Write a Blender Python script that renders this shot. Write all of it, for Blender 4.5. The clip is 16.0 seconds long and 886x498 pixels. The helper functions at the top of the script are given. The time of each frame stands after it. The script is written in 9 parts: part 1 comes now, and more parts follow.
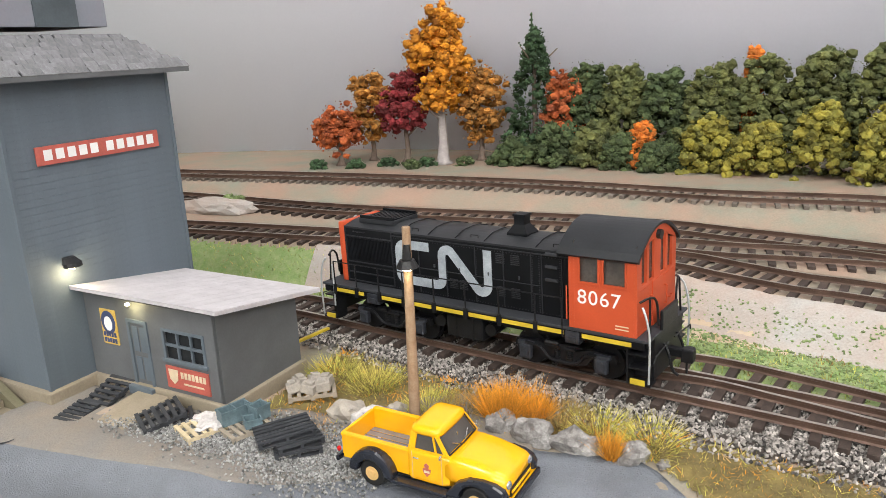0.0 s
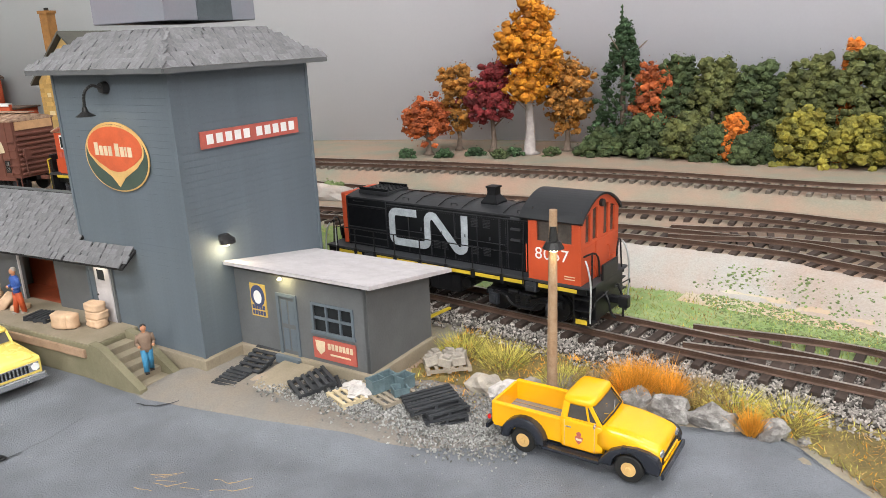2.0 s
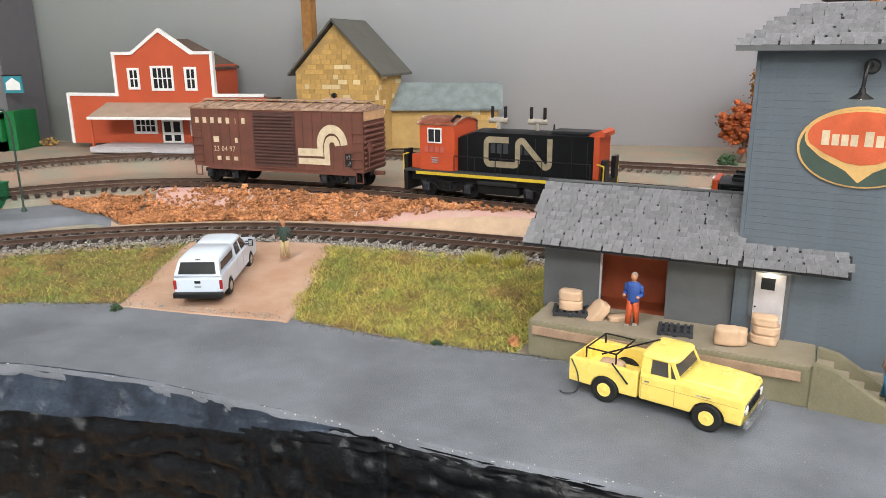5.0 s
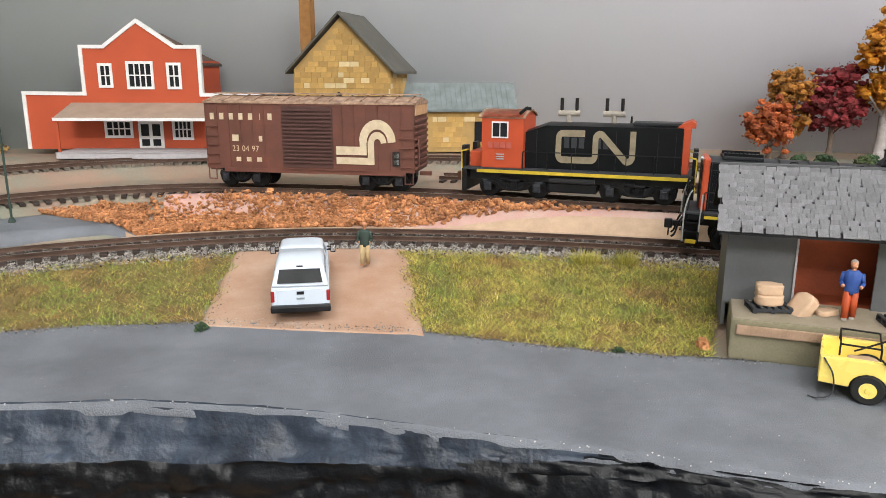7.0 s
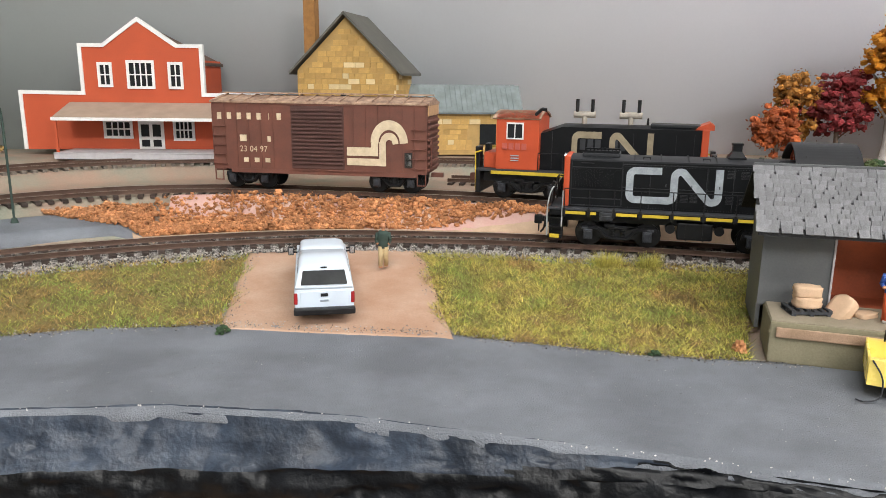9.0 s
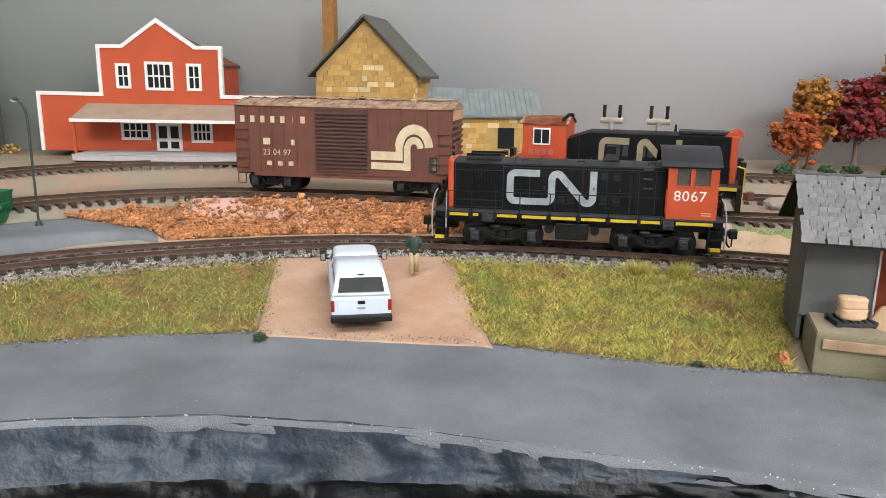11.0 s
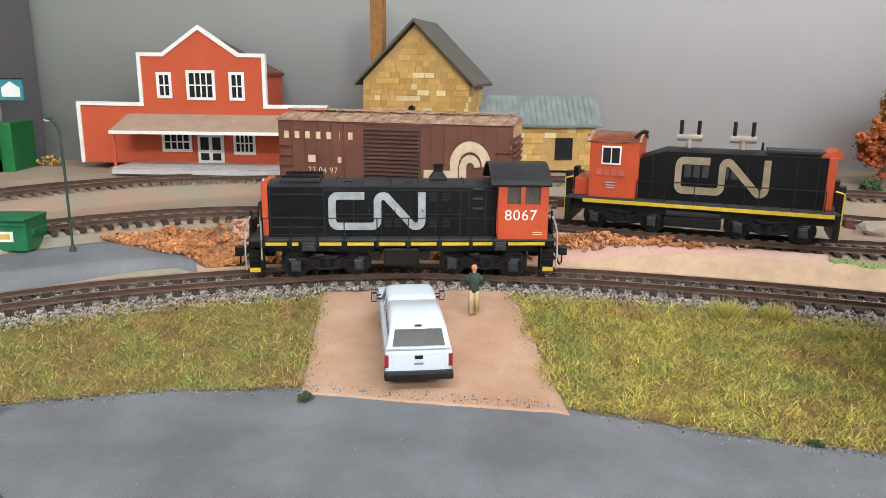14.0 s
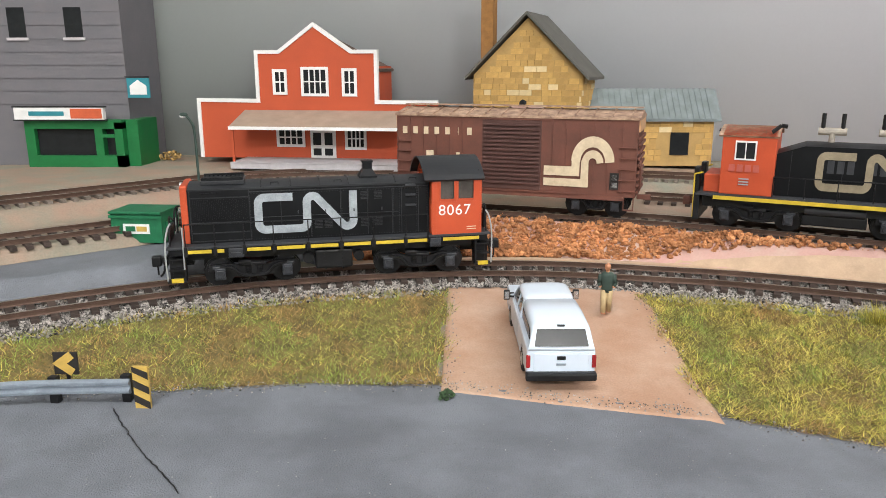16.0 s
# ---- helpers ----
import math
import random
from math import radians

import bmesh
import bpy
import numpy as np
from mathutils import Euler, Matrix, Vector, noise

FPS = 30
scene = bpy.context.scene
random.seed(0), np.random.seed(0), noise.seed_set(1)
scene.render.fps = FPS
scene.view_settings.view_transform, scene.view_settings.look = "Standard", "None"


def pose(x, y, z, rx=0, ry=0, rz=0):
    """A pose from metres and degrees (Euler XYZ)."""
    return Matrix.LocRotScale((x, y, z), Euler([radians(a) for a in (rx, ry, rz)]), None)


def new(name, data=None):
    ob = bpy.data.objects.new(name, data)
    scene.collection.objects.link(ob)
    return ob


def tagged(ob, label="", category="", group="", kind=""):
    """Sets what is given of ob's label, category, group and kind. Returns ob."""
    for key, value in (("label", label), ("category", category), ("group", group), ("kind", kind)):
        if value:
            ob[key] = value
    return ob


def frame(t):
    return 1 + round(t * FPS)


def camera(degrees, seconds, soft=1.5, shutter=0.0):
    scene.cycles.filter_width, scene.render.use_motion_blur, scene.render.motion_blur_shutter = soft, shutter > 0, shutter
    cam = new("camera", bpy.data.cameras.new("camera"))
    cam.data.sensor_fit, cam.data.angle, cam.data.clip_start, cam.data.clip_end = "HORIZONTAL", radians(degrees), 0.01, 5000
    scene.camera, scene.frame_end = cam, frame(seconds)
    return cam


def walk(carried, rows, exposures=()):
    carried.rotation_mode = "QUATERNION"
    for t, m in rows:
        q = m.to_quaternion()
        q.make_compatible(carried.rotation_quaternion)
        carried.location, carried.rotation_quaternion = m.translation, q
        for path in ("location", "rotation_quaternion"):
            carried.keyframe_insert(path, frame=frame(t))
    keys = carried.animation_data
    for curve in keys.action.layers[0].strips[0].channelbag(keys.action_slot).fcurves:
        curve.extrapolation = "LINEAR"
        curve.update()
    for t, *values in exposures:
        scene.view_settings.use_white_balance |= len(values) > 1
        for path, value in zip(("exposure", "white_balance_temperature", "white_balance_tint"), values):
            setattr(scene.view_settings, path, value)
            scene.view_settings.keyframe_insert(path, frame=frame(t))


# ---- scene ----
cam = camera(62.01, 16.0, soft=0.75)
# seconds, eye in metres, yaw, pitch, roll
ROWS = [
    (0, 0.0006, 0.0011, 0.1165, -0.01, -15.63, -2.46),
    (0.5, -0.0006, 0.0005, 0.1169, 1.03, -15.73, -2.56),
    (1, -0.0057, -0.0036, 0.1190, 1.33, -15.84, -2.37),
    (1.5, -0.0110, -0.0067, 0.1206, 1.97, -15.92, -2.27),
    (2, -0.0294, -0.0126, 0.1178, 3.75, -16.06, -2.45),
    (2.5, -0.0598, -0.0242, 0.1110, 5.16, -16.13, -2.50),
    (3, -0.1230, -0.0296, 0.1148, 5.56, -16.20, -2.24),
    (3.5, -0.2048, -0.0304, 0.1096, 4.44, -15.72, -1.41),
    (4, -0.2591, -0.0310, 0.1099, 2.33, -15.62, -0.77),
    (4.5, -0.2868, -0.0189, 0.1087, 1.83, -15.45, -0.49),
    (5, -0.2834, 0.0125, 0.1114, 2.15, -15.17, -0.44),
    (5.2, -0.2928, 0.0225, 0.1119, 2.17, -14.95, -0.34),
    (7.3, -0.3840, 0.0555, 0.0914, -7.25, -13.49, 0.20),
    (7.5, -0.3841, 0.0574, 0.0917, -7.41, -13.49, 0.26),
    (8, -0.3866, 0.0601, 0.0906, -7.63, -13.27, 0.39),
    (8.5, -0.3902, 0.0604, 0.0907, -7.67, -13.16, 0.40),
    (9, -0.3964, 0.0612, 0.0891, -7.69, -13.06, 0.59),
    (9.5, -0.4019, 0.0619, 0.0897, -7.72, -13.02, 0.80),
    (11.8, -0.4107, 0.0751, 0.0931, -7.68, -13.00, 1.16),
    (12, -0.4088, 0.0838, 0.0959, -7.54, -13.29, 1.38),
    (12.5, -0.4039, 0.0915, 0.0994, -7.35, -13.27, 1.32),
    (13, -0.4050, 0.0944, 0.0995, -7.17, -13.37, 1.17),
    (13.5, -0.4076, 0.0986, 0.1005, -6.51, -13.45, 0.97),
    (14, -0.4146, 0.1015, 0.1004, -4.52, -13.52, 0.64),
    (14.5, -0.4152, 0.1038, 0.1008, -3.50, -13.59, 0.59),
    (15, -0.4185, 0.1069, 0.1007, -2.42, -13.72, 0.56),
    (15.5, -0.4265, 0.1097, 0.0996, -0.61, -13.76, 0.32),
    (16, -0.4340, 0.1063, 0.1001, 1.94, -13.95, -0.09),
]
walk(cam, [(t, pose(x, y, z, 90 + pitch, 0, yaw) @ pose(0, 0, 0, 0, 0, roll)) for t, x, y, z, yaw, pitch, roll in ROWS])


# ---- light: unseen ceiling tubes added overhead, daylight-white ----
world = bpy.data.worlds.new("room_air")
scene.world = world
world.use_nodes = True
world.node_tree.nodes["Background"].inputs["Color"].default_value = (0.9, 0.95, 1.0, 1)
world.node_tree.nodes["Background"].inputs["Strength"].default_value = 0.05


def lamp(name, kind, m, energy, color, size=0.0, size_y=0.0):
    data = bpy.data.lights.new(name, kind)
    data.energy, data.color = energy, color
    if kind == "AREA":
        data.shape, data.size, data.size_y = "RECTANGLE", size, size_y
    elif kind in ("POINT", "SPOT"):
        data.shadow_soft_size = size
    ob = new(name, data)
    ob.matrix_basis = m
    return ob


# place of each ceiling tube and its power; last added to lift the backdrop
TUBES = [(-0.75, -0.5, 13.0), (0.0, -0.5, 4.8), (0.75, -0.5, 2.2), (-0.75, -1.9, 24.0), (0.0, -1.9, 20.0), (0.75, -1.9, 29.0), (0.42, 0.2, 3.0)]
for tx, ty, power in TUBES:
    lamp("ceiling_tube", "AREA", pose(tx, ty, 1.28), power, (0.99, 0.978, 0.955), 0.55, 0.22)


# ---- small tools (lengths in millimetres, turned to metres when a mesh is made) ----
MM = 0.001
UP = Vector((0, 0, 1))


def V(*a):
    return Vector(a)


def at(x, y, z, turn=0, tilt=0, lean=0):
    """A pose from millimetres and degrees."""
    return pose(x * MM, y * MM, z * MM, tilt, lean, turn)


def thing(name, m, label, category, group="", kind="", parent=None):
    ob = new(name)
    ob.empty_display_size = 0.005
    ob.matrix_basis = m
    if parent:
        ob.parent = parent
    return tagged(ob, label, category, group, kind)


def mesh_of(name, bm, mats, smooth=False):
    bmesh.ops.scale(bm, vec=(MM, MM, MM), verts=bm.verts)
    me = bpy.data.meshes.new(name)
    bm.to_mesh(me)
    bm.free()
    for m in mats if isinstance(mats, (list, tuple)) else [mats]:
        me.materials.append(m)
    if smooth:
        me.shade_smooth()
    return me


def part(name, bm, mats, parent=None, label="", m=None, smooth=False):
    ob = new(name, mesh_of(name, bm, mats, smooth))
    if parent:
        ob.parent = parent
    if m:
        ob.matrix_basis = m
    return tagged(ob, label)


def single(name, bm, mats, label, category, group="", kind="", m=None, smooth=False):
    return tagged(part(name, bm, mats, None, "", m, smooth), label, category, group, kind)


def raw(name, verts, faces, mats, parent=None, label="", category="", kind="", index=None, smooth=False):
    """One mesh from arrays of corners in millimetres."""
    me = bpy.data.meshes.new(name)
    me.from_pydata((np.asarray(verts) * MM).tolist(), [], faces if isinstance(faces, list) else faces.tolist())
    for m in mats if isinstance(mats, (list, tuple)) else [mats]:
        me.materials.append(m)
    if index is not None:
        me.polygons.foreach_set("material_index", np.asarray(index, dtype=np.int32))
    if smooth:
        me.shade_smooth()
    ob = new(name, me)
    if parent:
        ob.parent = parent
    return tagged(ob, label, category, "", kind)


def B(*boxes, bevel=0.0):
    """A bmesh of boxes (x0, x1, y0, y1, z0, z1)."""
    bm = bmesh.new()
    for b in boxes:
        box(bm, *b, bevel=bevel)
    return bm


def box(bm, x0, x1, y0, y1, z0, z1, bevel=0.0, mi=0, m=None):
    r = bmesh.ops.create_cube(bm, size=1)
    vs = r["verts"]
    mat = Matrix.Translation(((x0 + x1) / 2, (y0 + y1) / 2, (z0 + z1) / 2)) @ Matrix.Diagonal((x1 - x0, y1 - y0, z1 - z0, 1))
    bmesh.ops.transform(bm, matrix=(m @ mat) if m else mat, verts=vs)
    fs = list({f for v in vs for f in v.link_faces})
    for f in fs:
        f.material_index = mi
    if bevel:
        es = list({e for v in vs for e in v.link_edges})
        out = bmesh.ops.bevel(bm, geom=es, offset=bevel, segments=2, affect="EDGES", profile=0.6, clamp_overlap=True)
        for f in out["faces"]:
            f.material_index = mi
    return bm


def rod(bm, a, b, r, r2=None, n=8, mi=0):
    a, b = Vector(a), Vector(b)
    d = b - a
    res = bmesh.ops.create_cone(bm, cap_ends=True, segments=n, radius1=r, radius2=r if r2 is None else r2, depth=d.length)
    bmesh.ops.transform(bm, matrix=Matrix.Translation((a + b) / 2) @ d.to_track_quat("Z", "Y").to_matrix().to_4x4(), verts=res["verts"])
    for f in {f for v in res["verts"] for f in v.link_faces}:
        f.material_index = mi
    return bm


def wire(bm, pts, r, n=6, mi=0):
    for a, b in zip(pts, pts[1:]):
        rod(bm, a, b, r, n=n, mi=mi)
    return bm


def ball(bm, c, r, mi=0, sub=2, jitter=0.0, rnd=None):
    res = bmesh.ops.create_icosphere(bm, subdivisions=sub, radius=1)
    r = (r, r, r) if isinstance(r, (int, float)) else r
    for v in res["verts"]:
        k = 1 + (rnd.uniform(-jitter, jitter) if rnd else 0)
        v.co = Vector((v.co.x * r[0] * k + c[0], v.co.y * r[1] * k + c[1], v.co.z * r[2] * k + c[2]))
    for f in {f for v in res["verts"] for f in v.link_faces}:
        f.material_index = mi
    return bm


def prism(bm, pts, a, b, axis="y", mi=0):
    """A flat outline pushed from a to b along an axis. Outline in the other two axes, in order xyz."""
    def full(p, w):
        return {"x": (w, p[0], p[1]), "y": (p[0], w, p[1]), "z": (p[0], p[1], w)}[axis]
    lo = [bm.verts.new(full(p, a)) for p in pts]
    hi = [bm.verts.new(full(p, b)) for p in pts]
    n = len(pts)
    fs = [bm.faces.new(lo), bm.faces.new(list(reversed(hi)))]
    fs += [bm.faces.new((lo[i], hi[i], hi[(i + 1) % n], lo[(i + 1) % n])) for i in range(n)]
    for f in fs:
        f.material_index = mi
    bmesh.ops.recalc_face_normals(bm, faces=fs)
    return bm


def loft(bm, rings, cap=True, mi=0):
    rows = [[bm.verts.new(p) for p in ring] for ring in rings]
    n = len(rings[0])
    fs = []
    for r0, r1 in zip(rows, rows[1:]):
        fs += [bm.faces.new((r0[i], r0[(i + 1) % n], r1[(i + 1) % n], r1[i])) for i in range(n)]
    if cap:
        fs += [bm.faces.new(list(reversed(rows[0]))), bm.faces.new(rows[-1])]
    for f in fs:
        f.material_index = mi
    bmesh.ops.recalc_face_normals(bm, faces=fs)
    return bm


def arc(cx, cy, r, a0, a1, n):
    return [(cx + r * math.cos(radians(a0 + (a1 - a0) * i / n)), cy + r * math.sin(radians(a0 + (a1 - a0) * i / n))) for i in range(n + 1)]


def band(bm, line, width, y0, y1, mi=0):
    """A flat stripe of that width along a line in x and z, between two depths."""
    pts = [Vector(p) for p in line]
    left, right = [], []
    for i, p in enumerate(pts):
        d0 = (p - pts[i - 1]).normalized() if i else (pts[1] - p).normalized()
        d1 = (pts[i + 1] - p).normalized() if i + 1 < len(pts) else d0
        d = (d0 + d1).normalized()
        k = width / 2 / max(0.5, d.dot(d1))
        left.append((p.x - d.y * k, p.y + d.x * k))
        right.append((p.x + d.y * k, p.y - d.x * k))
    prev = None
    for a, b in zip(left, right):
        cur = [bm.verts.new((q[0], y, q[1])) for q in (a, b) for y in (y0, y1)]
        if prev:
            for i, j in ((0, 2), (1, 3), (0, 1), (2, 3)):
                bm.faces.new((prev[i], prev[j], cur[j], cur[i])).material_index = mi
        prev = cur
    bmesh.ops.recalc_face_normals(bm, faces=bm.faces)
    return bm


def spline(pts, step):
    """An even line through points."""
    P = [Vector((*p, 0)) if len(p) == 2 else Vector(p) for p in pts]
    P = [2 * P[0] - P[1]] + P + [2 * P[-1] - P[-2]]
    fine = []
    for a, b, c, d in zip(P, P[1:], P[2:], P[3:]):
        for i in range(24):
            t = i / 24
            fine.append(0.5 * (2 * b + (c - a) * t + (2 * a - 5 * b + 4 * c - d) * t * t + (3 * b - a - 3 * c + d) * t**3))
    fine.append(P[-2])
    out, left = [fine[0].copy()], step
    for a, b in zip(fine, fine[1:]):
        seg, pos = (b - a).length, 0.0
        while seg - pos >= left:
            pos += left
            out.append(a.lerp(b, pos / seg))
            left = step
        left -= seg - pos
    return out


# ---- materials ----
def mat(name, color, rough=0.7, metal=0.0, vary=0.12, size=4.0, fine=0.6, bump=0.15, second=None, amount=0.35, rand=0.0, spec=0.4, island=0.0):
    """A painted or natural surface: base colour, stains of the given size in mm, fine grain, small relief."""
    m = bpy.data.materials.new(name)
    m.use_nodes = True
    nt = m.node_tree
    b = nt.nodes["Principled BSDF"]
    L = nt.links.new
    tc = nt.nodes.new("ShaderNodeTexCoord")
    big = nt.nodes.new("ShaderNodeTexNoise")
    big.inputs["Scale"].default_value, big.inputs["Detail"].default_value, big.inputs["Roughness"].default_value = 1000 / size, 5, 0.62
    small = nt.nodes.new("ShaderNodeTexNoise")
    small.inputs["Scale"].default_value, small.inputs["Detail"].default_value = 1000 / fine, 3
    L(tc.outputs["Object"], big.inputs["Vector"])
    L(tc.outputs["Object"], small.inputs["Vector"])
    ramp = nt.nodes.new("ShaderNodeValToRGB")
    ramp.color_ramp.elements[0].position, ramp.color_ramp.elements[1].position = 0.35, 0.68
    c = Vector(color)
    two = Vector(second) if second else c * (1 - vary * 1.6)
    ramp.color_ramp.elements[0].color = (*c.lerp(two, min(1, amount * 2) if second else 1.0), 1)
    ramp.color_ramp.elements[1].color = (*[min(1, v * (1 + vary * 0.5)) for v in c], 1)
    L(big.outputs["Fac"], ramp.inputs["Fac"])
    hsv = nt.nodes.new("ShaderNodeHueSaturation")
    L(ramp.outputs["Color"], hsv.inputs["Color"])
    val = nt.nodes.new("ShaderNodeMapRange")
    val.inputs["To Min"].default_value, val.inputs["To Max"].default_value = 1 - vary, 1 + vary
    L(small.outputs["Fac"], val.inputs["Value"])
    if rand or island:
        src = nt.nodes.new("ShaderNodeNewGeometry") if island else nt.nodes.new("ShaderNodeObjectInfo")
        k = island or rand
        r = nt.nodes.new("ShaderNodeMapRange")
        r.inputs["To Min"].default_value, r.inputs["To Max"].default_value = 1 - k, 1 + k
        L(src.outputs["Random Per Island" if island else "Random"], r.inputs["Value"])
        mul = nt.nodes.new("ShaderNodeMath")
        mul.operation = "MULTIPLY"
        L(val.outputs["Result"], mul.inputs[0])
        L(r.outputs["Result"], mul.inputs[1])
        L(mul.outputs[0], hsv.inputs["Value"])
    else:
        L(val.outputs["Result"], hsv.inputs["Value"])
    L(hsv.outputs["Color"], b.inputs["Base Color"])
    rr = nt.nodes.new("ShaderNodeMapRange")
    rr.inputs["To Min"].default_value, rr.inputs["To Max"].default_value = max(0.03, rough - 0.1), min(1, rough + 0.1)
    L(big.outputs["Fac"], rr.inputs["Value"])
    L(rr.outputs["Result"], b.inputs["Roughness"])
    b.inputs["Metallic"].default_value = metal
    b.inputs["Specular IOR Level"].default_value = spec
    if bump:
        bp = nt.nodes.new("ShaderNodeBump")
        bp.inputs["Strength"].default_value, bp.inputs["Distance"].default_value = bump, 0.0004
        add = nt.nodes.new("ShaderNodeMath")
        L(small.outputs["Fac"], add.inputs[0])
        L(big.outputs["Fac"], add.inputs[1])
        L(add.outputs[0], bp.inputs["Height"])
        L(bp.outputs["Normal"], b.inputs["Normal"])
    return m


def glow(name, color, strength):
    m = bpy.data.materials.new(name)
    m.use_nodes = True
    b = m.node_tree.nodes["Principled BSDF"]
    b.inputs["Base Color"].default_value = (*color, 1)
    b.inputs["Emission Color"].default_value = (*color, 1)
    b.inputs["Emission Strength"].default_value = strength
    return m


def glass(name, color=(0.9, 0.93, 0.95), rough=0.05, alpha=0.35):
    m = mat(name, color, rough, vary=0.0, bump=0)
    b = m.node_tree.nodes["Principled BSDF"]
    b.inputs["Transmission Weight"].default_value = alpha
    b.inputs["IOR"].default_value = 1.2
    return m


